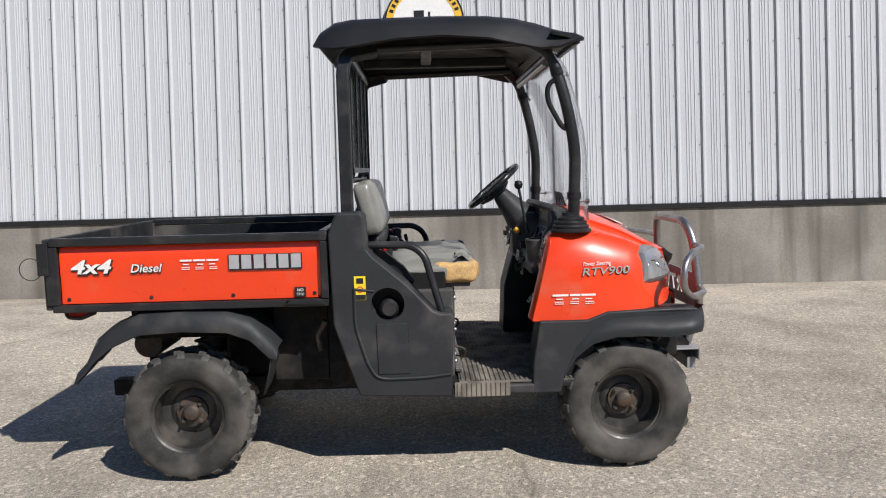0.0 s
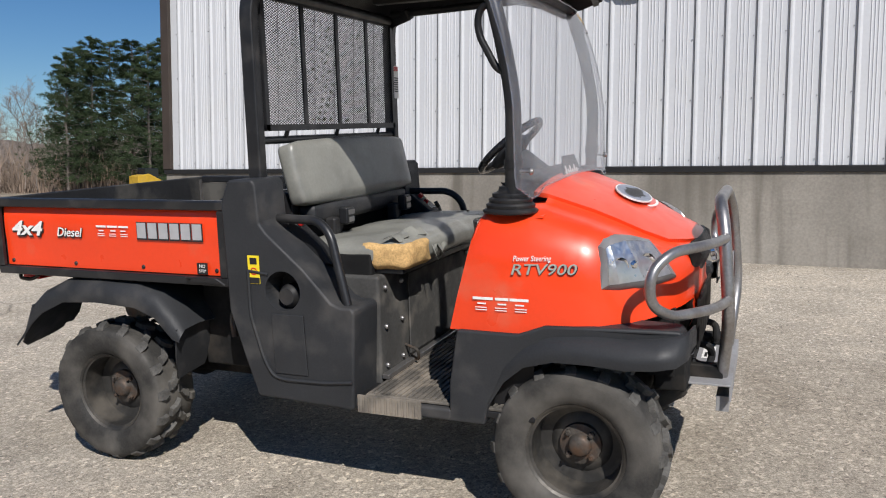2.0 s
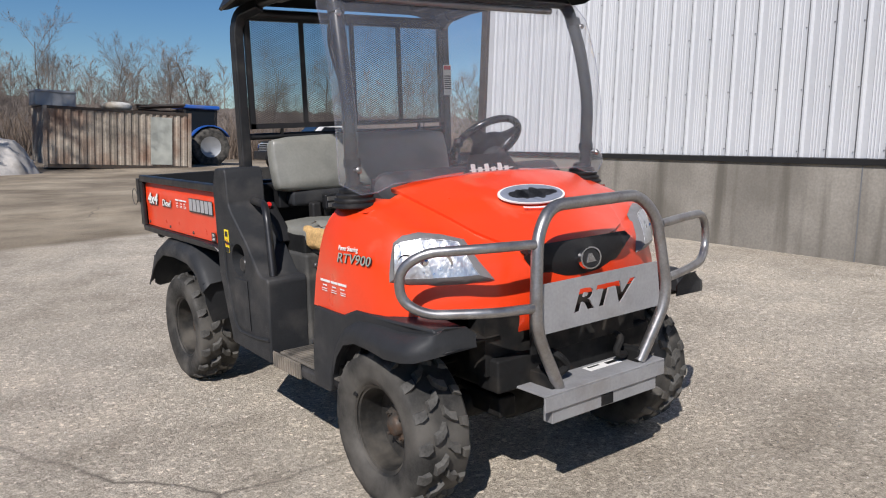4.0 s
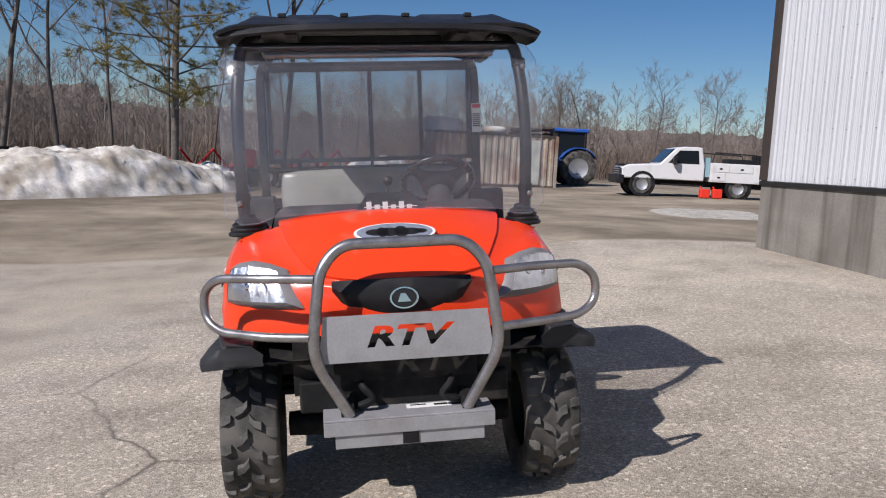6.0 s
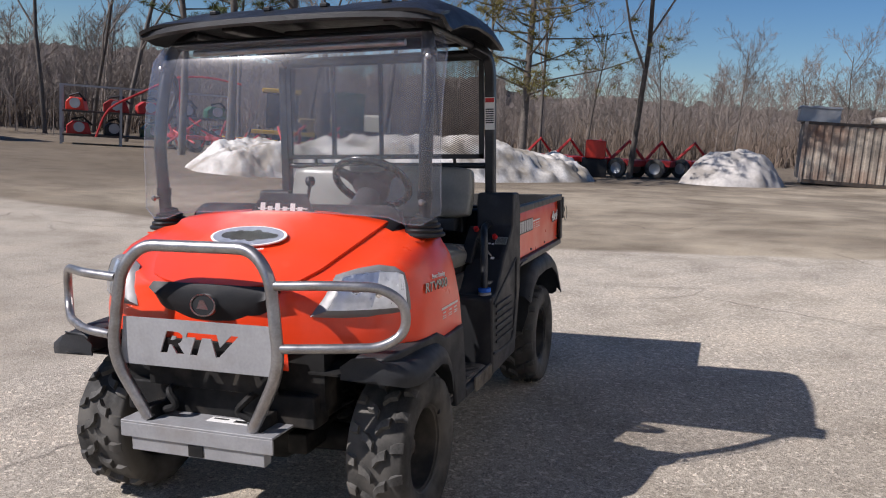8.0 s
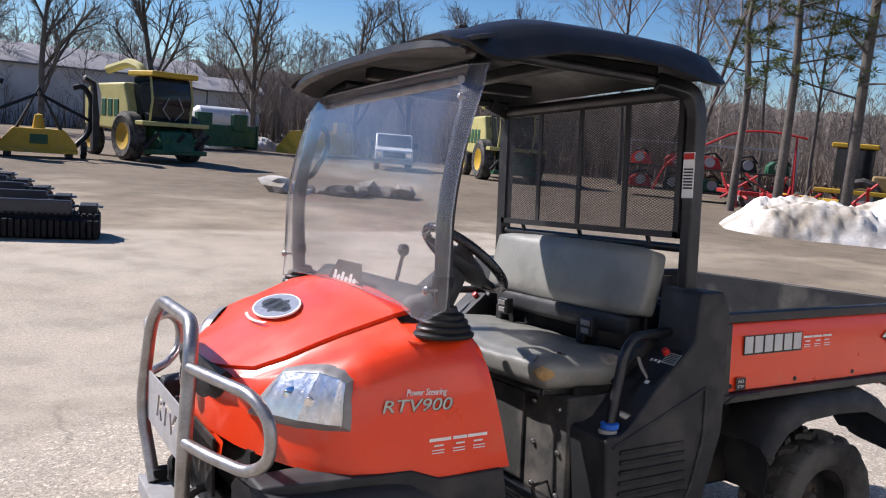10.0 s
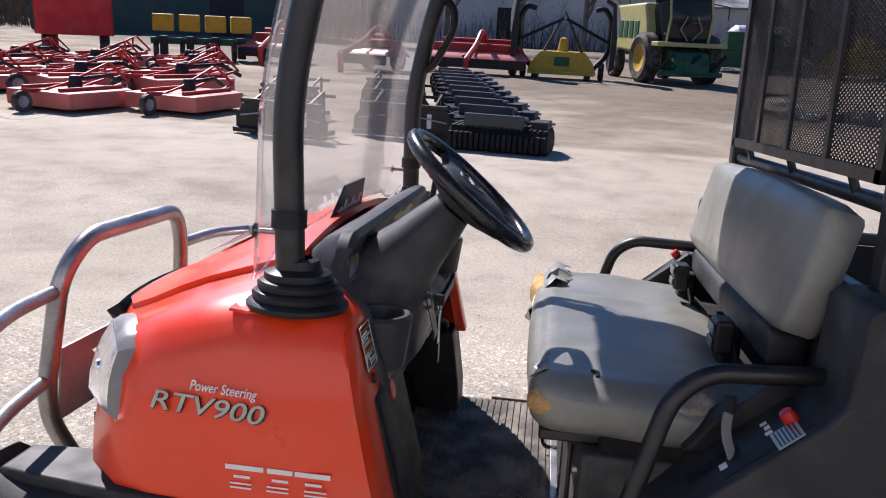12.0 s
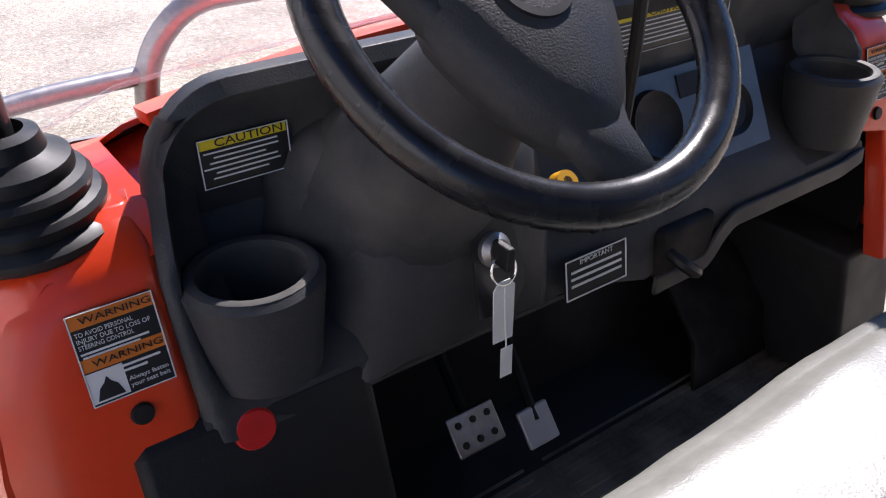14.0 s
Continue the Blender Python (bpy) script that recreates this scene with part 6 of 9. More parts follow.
def build_bed():
    x0, x1, zb, zt, w = -1.552, -0.340, 0.793, 1.108, 0.698
    bed = part("cargo_bed", boxes((x0 + 0.03, x1, -w + 0.03, w - 0.03, zb + 0.02, zb + 0.035)), BED_STEEL, car, "black steel cargo bed")

    def side(s):
        part("side_rail", boxes((x0 + 0.02, x1 + 0.012, s * (w - 0.03), s * (w + 0.010), zt - 0.038, zt)), BLACK_STEEL, bed, bevel=0.008)
        part("bottom_rail", boxes((x0 + 0.02, x1 + 0.012, s * (w - 0.03), s * (w + 0.004), zb - 0.012, zb + 0.022)), BLACK_STEEL, bed, bevel=0.006)
        part("inner_wall", boxes((x0 + 0.03, x1, s * (w - 0.036), s * (w - 0.026), zb + 0.022, zt - 0.038)), BED_STEEL, bed)
        part("end_cap", boxes((x0 + 0.0, x0 + 0.055, s * (w - 0.012), s * (w + 0.008), zb + 0.022, zt - 0.038)), BLACK_STEEL, bed, bevel=0.005)
        part("end_cap", boxes((x1 - 0.022, x1 + 0.014, s * (w - 0.012), s * (w + 0.008), zb + 0.022, zt - 0.038)), BLACK_STEEL, bed, bevel=0.005)
        # orange panel with a soft crease along it
        xa, xb = x0 + 0.057, x1 - 0.024
        v = w - 0.018
        prof = [(v - 0.006, zb + 0.023), (v + 0.001, zb + 0.026), (v + 0.001, zb + 0.13), (v + 0.004, zb + 0.16), (v + 0.004, zb + 0.20), (v + 0.001, zt - 0.050), (v - 0.006, zt - 0.039)]
        p = part("side_panel_skin", loft([[(x, s * y, z) for y, z in prof] for x in (xa, xb)], caps=False), ORANGE, bed, "orange side panel", sharp=50)
        thicken(p, 0.003)
        for k in range(4):
            bx = xa + 0.03 + k * (xb - xa - 0.06) / 3
            b = bmesh.new()
            add_lathe(b, [(0, s * 0.006), (0.006, s * 0.005), (0.009, 0)], Matrix.Translation((bx, s * (w - 0.017), zb + 0.045)), 12)
            part("bolt", b, BLACK_STEEL, p)
        h = s * (w + 0.012)
        part("latch_handle", tube([(x1 - 0.17, h * 0.985, zb + 0.01), (x1 - 0.17, h * 1.02, zb + 0.022), (x1 - 0.03, h * 1.02, zb + 0.022), (x1 - 0.0, h * 1.0, zb - 0.005)], 0.005, 8, bend=0.015), BLACK_STEEL, bed, "black rod latch handle")
        part("tail_hook", tube([(x0 + 0.03, s * 0.60, zb - 0.01), (x0 + 0.05, s * 0.63, zb - 0.045), (x0 + 0.12, s * 0.63, zb - 0.05), (x0 + 0.16, s * 0.60, zb - 0.02)], 0.008, 8, bend=0.02), RUSTY, bed)

    both(side)
    part("front_wall", boxes((x1 - 0.012, x1, -w + 0.03, w - 0.03, zb + 0.03, zt + 0.0)), BED_STEEL, bed)
    part("front_rail", boxes((x1 - 0.03, x1 + 0.006, -w + 0.031, w - 0.031, zt - 0.030, zt + 0.006)), BLACK_STEEL, bed, bevel=0.006)
    tg = part("tailgate", boxes((x0 - 0.012, x0 + 0.018, -w + 0.004, w - 0.004, zb + 0.0, zt - 0.004)), BED_STEEL, bed, "black steel tailgate", bevel=0.006)
    for y in (-0.45, 0.0, 0.45):
        part("rib", boxes((x0 - 0.03, x0 - 0.0125, y - 0.03, y + 0.03, zb + 0.02, zt - 0.03)), BED_STEEL, tg, bevel=0.004)
    for s in (-1, 1):
        part("gate_latch", boxes((x0 - 0.03, x0 + 0.02, s * (w - 0.003), s * (w + 0.014), zt - 0.16, zt - 0.02)), BLACK_STEEL, tg, bevel=0.004)
        pts = [(x0 - 0.055 + 0.048 * math.cos(t), s * (w + 0.018), zt - 0.13 + 0.048 * math.sin(t)) for t in np.linspace(0.3, 5.9, 18)]
        part("wire_loop", tube(pts, 0.002, 5), BLACK_STEEL, tg)
    part("corner_bead", boxes((x0 + 0.02, x0 + 0.03, w - 0.05, w - 0.035, zb + 0.04, zt - 0.02)), STEEL, bed)
    # tail lamps and wiring below
    for s in (-1, 1):
        part("tail_lamp", boxes((x0 + 0.03, x0 + 0.13, s * 0.50, s * 0.60, zb - 0.055, zb - 0.014)), RED, bed, "red tail lamp", bevel=0.008)


build_bed()


def build_chassis():
    ch = part("chassis", boxes((-0.36, 0.19, -0.53, 0.53, 0.37, 0.90)), CHASSIS, car, "black chassis under the body", bevel=0.01)
    for s in (-1, 1):
        part("frame_rail", boxes((-1.45, 1.20, s * 0.22, s * 0.30, 0.295, 0.375)), CHASSIS, ch, bevel=0.01)
    part("bed_frame", boxes((-1.30, -0.63, -0.42, 0.42, 0.60, 0.74)), CHASSIS, ch, bevel=0.01)
    part("tank", boxes((-0.62, -0.361, -0.50, 0.50, 0.40, 0.78)), CHASSIS, ch, bevel=0.01)
    part("engine", boxes((-0.90, -0.50, -0.26, 0.26, 0.34, 0.62)), CHASSIS, ch, bevel=0.03)
    for x in (-0.99, 0.99):
        part("axle", lathe([(0, -0.46), (0.05, -0.46), (0.06, -0.20), (0.11, -0.10), (0.11, 0.10), (0.06, 0.20), (0.05, 0.46), (0, 0.46)], Matrix.Translation((x, 0, 0.302)), 18), CHASSIS, ch)
        for s in (-1, 1):
            part("spring", tube([(x + 0.03 * math.cos(t * 2.2), s * 0.36 + 0.03 * math.sin(t * 2.2), 0.34 + t * 0.018) for t in np.linspace(0, 16, 70)], 0.007, 6), CHASSIS, ch)
    part("front_wall", boxes((0.88, 1.19, -0.36, 0.36, 0.42, 0.80)), CHASSIS, ch, bevel=0.02)
    for s in (-1, 1):
        part("belt_guide", tube([(-0.36, s * 0.62, 0.70), (-0.40, s * 0.60, 0.63), (-0.385, s * 0.61, 0.56)], 0.012, 8, bend=0.02), RUSTY, ch)
    part("silencer", lathe([(0, -0.2), (0.07, -0.2), (0.075, -0.17), (0.075, 0.17), (0.07, 0.2), (0, 0.2)], Matrix.Translation((-1.32, 0.05, 0.52)), 20), RUSTY, ch)
    # wall behind the seat and posts' sockets
    part("rear_bulkhead", boxes((-0.335, -0.27, -0.56, 0.56, 0.80, 1.10)), BLACK_PLASTIC, car, bevel=0.015)
    for s in (-1, 1):
        part("post_socket", boxes((-0.30, -0.17, s * 0.535, s * 0.62, 1.02, 1.165)), GREY_PLASTIC, car, bevel=0.018)


build_chassis()
part("front_apron", loft([[(1.316, y * 0.30, 0.735 + 0.006 * (1 - y * y)) for y in (-1, -0.5, 0, 0.5, 1)], [(1.325, y * 0.31, 0.69) for y in (-1, -0.5, 0, 0.5, 1)], [(1.305, y * 0.30, 0.645) for y in (-1, -0.5, 0, 0.5, 1)]]), ORANGE, car, "orange apron below the grille", sharp=70)


def build_bull_bar():
    hoop = [(1.415, -0.215, 0.456), (1.44, -0.345, 0.69), (1.415, -0.305, 1.00), (1.395, -0.225, 1.085), (1.395, 0.225, 1.085), (1.415, 0.305, 1.00), (1.44, 0.345, 0.69), (1.415, 0.215, 0.456)]
    bar = part("bull_bar", tube(hoop, 0.0215, 16, bend=0.085), STEEL, car, "bare steel tube bull bar")

    def side(s):
        # the loop on the passenger's side is bent back
        back, wide = (0.088, 0.735) if s < 0 else (0.0, 0.750)
        p = [(1.420, s * 0.325, 0.968), (1.395, s * 0.50, 0.974), (1.345 - back * 0.7, s * 0.675, 0.968), (1.318 - back, s * wide, 0.915), (1.318 - back, s * wide, 0.815), (1.350 - back * 0.7, s * 0.675, 0.768), (1.405, s * 0.50, 0.764), (1.435, s * 0.350, 0.760)]
        part("side_loop", tube(p, 0.0165, 14, bend=0.07), STEEL, bar, "bare steel side loop")
        part("frame_arm", boxes((1.18, 1.42, s * 0.20, s * 0.25, 0.445, 0.50)), CHASSIS, bar, bevel=0.006)
        part("tow_hook", tube([(1.31, s * 0.17, 0.56), (1.37, s * 0.17, 0.55), (1.375, s * 0.12, 0.50), (1.365, s * 0.20, 0.47), (1.31, s * 0.21, 0.50)], 0.014, 8, bend=0.03), CHASSIS, bar)

    both(side)
    plate = part("name_plate", prism([(-0.322, 0.657), (0.322, 0.657), (0.300, 0.829), (-0.300, 0.829)], "x", 1.418, 1.424), PLATE_STEEL, bar, "steel plate with letters cut through it")
    m = facing((1.42, -0.005, 0.743), (0, 1, 0), (0, 0, 1))
    txt = letters("cutout", "RTV", 0.105, m, PLATE_STEEL, None, 0.05, shear=0.25, bold=0.004, width=0.325)
    txt.parent = car
    bpy.context.view_layer.update()
    mod = plate.modifiers.new("cut", "BOOLEAN")
    mod.operation, mod.object, mod.solver = "DIFFERENCE", txt, "EXACT"
    mod.use_self = True
    bpy.context.view_layer.update()
    res = bpy.data.meshes.new_from_object(plate.evaluated_get(bpy.context.evaluated_depsgraph_get()))
    plate.modifiers.clear()
    if len(res.vertices) > 20:
        plate.data = res
        plate.data.polygons.foreach_set("use_smooth", [False] * len(res.polygons))
    bpy.data.objects.remove(txt)
    st = part("step_plate", boxes((1.20, 1.452, -0.315, 0.315, 0.446, 0.454)), PLATE_STEEL, bar, "bare steel step plate", bevel=0.002)
    part("front_lip", boxes((1.444, 1.452, -0.315, 0.315, 0.393, 0.4455)), PLATE_STEEL, st, bevel=0.002)
    part("lower_bar", boxes((1.400, 1.4435, -0.275, 0.275, 0.343, 0.400)), PLATE_STEEL, st, bevel=0.002)
    part("hitch_slot", boxes((1.4440, 1.4475, -0.03, 0.03, 0.348, 0.388)), CHASSIS, st)
    m2 = facing((1.35, 0.08, 0.4545), (0, 1, 0), (-1, 0, 0))
    d = decal("maker_plate", m2, 0.17, 0.045, WHITE, st, "small scratched maker's plate")
    bars("writing", m2, [(-0.04, 0.008, 0.06, 0.01), (0.045, 0.0, 0.05, 0.02)], DARK_DECAL, d)


build_bull_bar()


def build_decals():
    def side(s):
        yb = s * 0.6890
        right = (1, 0, 0) if s < 0 else (-1, 0, 0)

        def on_bed(x, z):
            return facing((x, yb, z), right, (0, 0, 1))

        # maker's name on the bed as plain silver blocks on black
        m = on_bed(-0.604, 0.985)
        for k in range(6):
            cx = -0.135 + k * 0.054
            n = part("name_block", boxes((cx - 0.025, cx + 0.027, -0.037, 0.034, 0.0, 0.0010)), DARK_DECAL, None)
            n.data.transform(m)
            n.parent = car
            f = part("silver_face", boxes((cx - 0.0215, cx + 0.0215, -0.030, 0.031, 0.0011, 0.0022)), SILVER, None)
            f.data.transform(m)
            f.parent = n
        m = on_bed(-1.365, 0.975)
        d = letters("drive_lettering", "4x4", 0.085, m @ Matrix.Translation((0.004, -0.003, 0)), DARK_DECAL, car, 0.0006, 0.25, 0.004, 0.185)
        letters("drive_lettering_face", "4x4", 0.083, m @ Matrix.Translation((0, 0.002, 0.0012)), WHITE, d, 0.0006, 0.25, 0.0022, 0.178)
        if s < 0:
            m = on_bed(-1.125, 0.966)
            d = letters("fuel_lettering", "Diesel", 0.055, m @ Matrix.Translation((0.002, -0.002, 0)), DARK_DECAL, car, 0.0006, 0.25, 0.0030, 0.142)
            letters("fuel_lettering_face", "Diesel", 0.052, m @ Matrix.Translation((0, 0.001, 0.0012)), WHITE, d, 0.0006, 0.25, 0.0004, 0.138)
        m = on_bed(-0.89 if s < 0 else -0.86, 0.975)
        bars("dealer_writing", m, [(x, 0.022, 0.052, 0.008) for x in (-0.058, 0, 0.058)] + [(x, 0.005, 0.027, 0.005) for x in (-0.058, 0.004, 0.056)] + [(x, -0.008 - k * 0.008, 0.036, 0.0028) for x in (-0.06, 0, 0.06) for k in (0, 1)], WHITE, car, 0.0)
        m = on_bed(-0.455 if s < 0 else -0.44, 0.845)
        d = decal("step_notice", m, 0.05, 0.045, DARK_DECAL, car, "small black notice with white letters")
        letters("notice_word", "NO", 0.018, m @ Matrix.Translation((0, 0.009, 0.0015)), WHITE, d, 0.0003)
        letters("notice_word", "STEP", 0.016, m @ Matrix.Translation((0, -0.010, 0.0015)), WHITE, d, 0.0003)
        # model lettering on the cowl
        a, b = Vector((0.775, s * 0.7045, 0.898)), Vector((1.005, s * 0.6935, 0.905))
        mid = (a + b) / 2
        m = facing(mid + Vector((0, s * 0.0015, 0)), (b - a) if s < 0 else (a - b), (0, -s * 0.10, 1))
        d = letters("model_lettering", "RTV900", 0.050, m @ Matrix.Translation((0.0015, -0.0015, 0)), DARK_DECAL, car, 0.0012, 0.22, 0.0002, 0.216)
        letters("model_lettering_face", "RTV900", 0.049, m @ Matrix.Translation((0, 0, 0.0016)), GREEN_LETTER, d, 0.0006, 0.22, 0.0002, 0.214)
        letters("steering_lettering", "Power Steering", 0.026, m @ Matrix.Translation((-0.035 if s < 0 else 0.03, 0.036, 0.0)), WHITE, car, 0.0014, 0.25, 0, 0.125)
        c = Vector((0.752, s * 0.708, 0.778))
        m = facing(c, (1, 0, 0) if s < 0 else (-1, 0, 0), (0, -s * 0.02, 1))
        bars("dealer_writing", m, [(-0.062, 0.022, 0.070, 0.009), (0.003, 0.022, 0.046, 0.009), (0.062, 0.022, 0.064, 0.009)] + [(x, 0.005, 0.030, 0.005) for x in (-0.066, 0.004, 0.064)] + [(x, -0.008 - k * 0.008, 0.040, 0.0028) for x in (-0.068, 0, 0.068) for k in (0, 1)], WHITE, car, 0.0)

    both(side)
    # oval picture and a line of writing on the hood
    a = Vector((1.062, 0, 1.079))
    up = Vector((-0.90, 0, 0.42))
    m = facing(a + Vector((0.42, 0, 0.9)).normalized() * 0.010, (0, 1, 0), tuple(up))
    o = part("hood_sticker", lathe([(0, 0.0012), (1, 0.0012), (1, -0.004), (0, -0.004)], m @ Matrix.Diagonal((0.165, 0.072, 1, 1)), 48, "z"), WHITE, car, "oval sticker with dark picture on the hood")
    part("picture", lathe([(0, 0.0022), (0.93, 0.0022), (0.93, 0.0013), (0, 0.0013)], m @ Matrix.Diagonal((0.165, 0.072, 1, 1)), 48, "z"), mat("sticker_sky", (0.20, 0.22, 0.27), 0.4, 0, 0.2, 30), o)
    bm = bmesh.new()
    for x, w, h in ((-0.075, 0.085, 0.050), (-0.02, 0.09, 0.066), (0.06, 0.10, 0.052), (0.025, 0.06, 0.085), (-0.05, 0.05, 0.072), (0.105, 0.05, 0.034)):
        add_lathe(bm, [(0, 0.0032), (1, 0.0032), (1, 0.0023), (0, 0.0023)], m @ Matrix.Translation((x, 0.0, 0)) @ Matrix.Diagonal((w / 2, h / 2, 1, 1)), 20, "z")
    part("picture_shape", bm, DARK_DECAL, o)["kind"] = "stuff"
    bm = bmesh.new()
    for k in range(24):
        x = -0.105 + k * 0.0092
        add_box(bm, x - 0.003, x + 0.003, -0.099 + 0.012 * (x / 0.1) ** 2, -0.089 + 0.012 * (x / 0.1) ** 2, -0.005, -0.003, m)
    part("hood_writing", bm, WHITE, car)
    # fuel sticker on the right side panel
    m = facing((-0.190, -0.7285, 0.86), (1, 0, 0), (0, 0, 1))
    d = decal("fuel_sticker", m, 0.050, 0.105, YELLOW, car, "yellow fuel warning sticker", 0.0005)
    bars("writing", m, [(0, -0.040, 0.048, 0.022)], DARK_DECAL, d, 0.0018)
    bars("pictogram", m, [(0, 0.032, 0.030, 0.024)], DARK_DECAL, d, 0.0018)
    part("ban_sign", lathe([(0.010, 0.0018), (0.010, 0.0026), (0.014, 0.0026), (0.014, 0.0018)], m @ Matrix.Translation((0, -0.006, 0)), 24, "z"), RED, d)


build_decals()


# ---- trees ----
BARK = mat("grey_brown_bark", (0.118, 0.102, 0.088), 0.95, 0, 0.3, 1.5, 0.25, 14, spread=0.2)
TWIGS = mat("bare_twigs", (0.235, 0.198, 0.170), 0.95, 0, 0.3, 0.12, 0.2, 2.0)
BRUSH = mat("dry_brush", (0.165, 0.125, 0.095), 0.95, 0, 0.35, 0.10, 0.25, 1.2)
NEEDLES = mat("pine_needles", (0.085, 0.100, 0.032), 0.8, 0, 0.35, 0.5, 0.3, 6)
DRY_NEEDLES = mat("yellowing_needles", (0.155, 0.130, 0.036), 0.8, 0, 0.3, 0.8, 0.3, 6)
DARK_NEEDLES = mat("dark_spruce_needles", (0.040, 0.062, 0.026), 0.8, 0, 0.35, 0.4, 0.3, 5)


def mesh_object(name, verts, faces, material, parent=None, smooth=False):
    me = bpy.data.meshes.new(name)
    me.from_pydata(verts, [], faces)
    me.materials.append(material)
    if smooth:
        me.polygons.foreach_set("use_smooth", [True] * len(me.polygons))
    ob = new(name, me)
    ob.parent = parent
    return ob


def limb(vs, fs, pts, r0, r1, sides):
    base = len(vs)
    n = len(pts)
    for i, p in enumerate(pts):
        d = (pts[min(i + 1, n - 1)] - pts[max(i - 1, 0)]).normalized()
        u = d.orthogonal().normalized()
        w = d.cross(u)
        r = r0 + (r1 - r0) * i / (n - 1)
        for k in range(sides):
            a = 2 * math.pi * k / sides
            vs.append(tuple(p + (u * math.cos(a) + w * math.sin(a)) * r))
    for i in range(n - 1):
        for k in range(sides):
            a, b = base + i * sides + k, base + i * sides + (k + 1) % sides
            fs.append((a, b, b + sides, a + sides))


def bare_tree_mesh(rnd, height, spread=0.35, levels=4, lean=0.05, first=0.3, fork=3, thick=1.0):
    """Trunk and branching limbs down to twigs: two lists of geometry."""
    tv, tf, bv, bf = [], [], [], []

    def grow(p, d, length, r, level):
        n = 5 if level == 0 else 4 if level < 3 else 3
        pts = [p]
        q, dd = p, d.copy()
        for _ in range(n):
            dd = (dd + Vector((rnd.uniform(-1, 1), rnd.uniform(-1, 1), rnd.uniform(-0.3, 0.7))) * (0.10 if level == 0 else 0.2)).normalized()
            q = q + dd * length / n
            pts.append(q)
        if level == 0:
            limb(tv, tf, pts, r, r * 0.35, 8)
        elif level < levels:
            limb(bv, bf, pts, r, r * 0.4, 5 if level == 1 else 3)
        else:
            limb(bv, bf, [pts[0], pts[-1]], r, r * 0.4, 3)
        if level >= levels:
            return
        kids = (9, 6, 5, 5)[min(level, 3)] + rnd.randint(-1, 1) + (fork - 3)
        for k in range(kids):
            f = first + (0.98 - first) * (k + rnd.random()) / kids if level == 0 else 0.25 + 0.75 * (k + rnd.random()) / kids
            i = min(n - 1, int(f * n))
            o = pts[i].lerp(pts[i + 1], f * n - i)
            a = rnd.uniform(0, 2 * math.pi)
            axis = (pts[i + 1] - pts[i]).normalized()
            u = axis.orthogonal().normalized()
            out = (u * math.cos(a) + axis.cross(u) * math.sin(a))
            b = (axis * rnd.uniform(0.5, 1.1) + out * rnd.uniform(0.6, 1.0) + Vector((0, 0, 0.25))).normalized()
            L = length * rnd.uniform(0.32, 0.55) * (1.15 - 0.55 * f if level == 0 else 1)
            grow(o, b, L, max(0.011, r * rnd.uniform(0.42, 0.6) * (1.1 - 0.45 * f)), level + 1)

    grow(Vector((0, 0, -0.3)), Vector((rnd.uniform(-lean, lean), rnd.uniform(-lean, lean), 1)).normalized(), height, height * 0.0125 * thick, 0)
    return tv, tf, bv, bf


def pine_mesh(rnd, height, bare=0.5, reach=0.22, dense=1.0, droop=0.1):
    """A pine: bare trunk below, limbs with tufts of needles above."""
    tv, tf, nv, nf = [], [], [], []
    top = Vector((rnd.uniform(-0.3, 0.3), rnd.uniform(-0.3, 0.3), height))
    pts = [Vector((0, 0, -0.3)).lerp(top, k / 6) + Vector((rnd.uniform(-1, 1), rnd.uniform(-1, 1), 0)) * 0.008 * height * (0 < k < 6) for k in range(7)]
    limb(tv, tf, pts, height * 0.0115, height * 0.003, 8)
    n = int(46 * dense)
    for k in range(n):
        f = bare + (1 - bare) * (k / n)
        o = Vector((0, 0, 0)).lerp(top, f)
        a = k * 2.4 + rnd.uniform(-0.5, 0.5)
        L = height * reach * (1 - (f - bare) / (1 - bare) * 0.8) * rnd.uniform(0.55, 1.1)
        d = Vector((math.cos(a), math.sin(a), rnd.uniform(-droop, 0.35)))
        mid = o + d * L * 0.55 + Vector((0, 0, 0.02 * L))
        end = o + d * L + Vector((0, 0, 0.10 * L))
        limb(tv, tf, [o, mid, end], height * 0.0030, height * 0.0010, 4)
        for j in range(int(13 * dense) + 4):
            u = rnd.uniform(0.35, 1.05)
            c = o.lerp(end, u) + Vector((rnd.gauss(0, 1), rnd.gauss(0, 1), rnd.gauss(0, 0.5))) * L * 0.13
            s = height * 0.0125 * rnd.uniform(0.6, 1.4)
            for q in range(38):
                v = Vector((rnd.gauss(0, 1), rnd.gauss(0, 1), rnd.gauss(0.25, 0.6))).normalized()
                w = v.orthogonal().normalized() * s * 0.042
                b = len(nv)
                p = c + v * s * 0.15
                nv += [tuple(p - w), tuple(p + w), tuple(p + v * s * rnd.uniform(0.9, 1.5))]
                nf.append((b, b + 1, b + 2))
    return tv, tf, nv, nf


def place_tree(name, parts, x, y, turn, size, label, group):
    tv, tf, nv, nf, m1, m2, n2 = parts
    root = empty(name, Matrix.Translation((x, y, ground_z(x, y) - 0.02)) @ Matrix.Rotation(turn, 4, "Z") @ Matrix.Scale(size, 4))
    tagged(root, label, "tree", group)
    for nm, data in (("trunk", tf), (n2, nf)):
        ob = new(nm, data)
        ob.parent = root
    return root


def tree_data(name, vs, fs, material):
    me = bpy.data.meshes.new(name)
    me.from_pydata(vs, [], fs)
    me.materials.append(material)
    me.polygons.foreach_set("use_smooth", [True] * len(me.polygons))
    return me


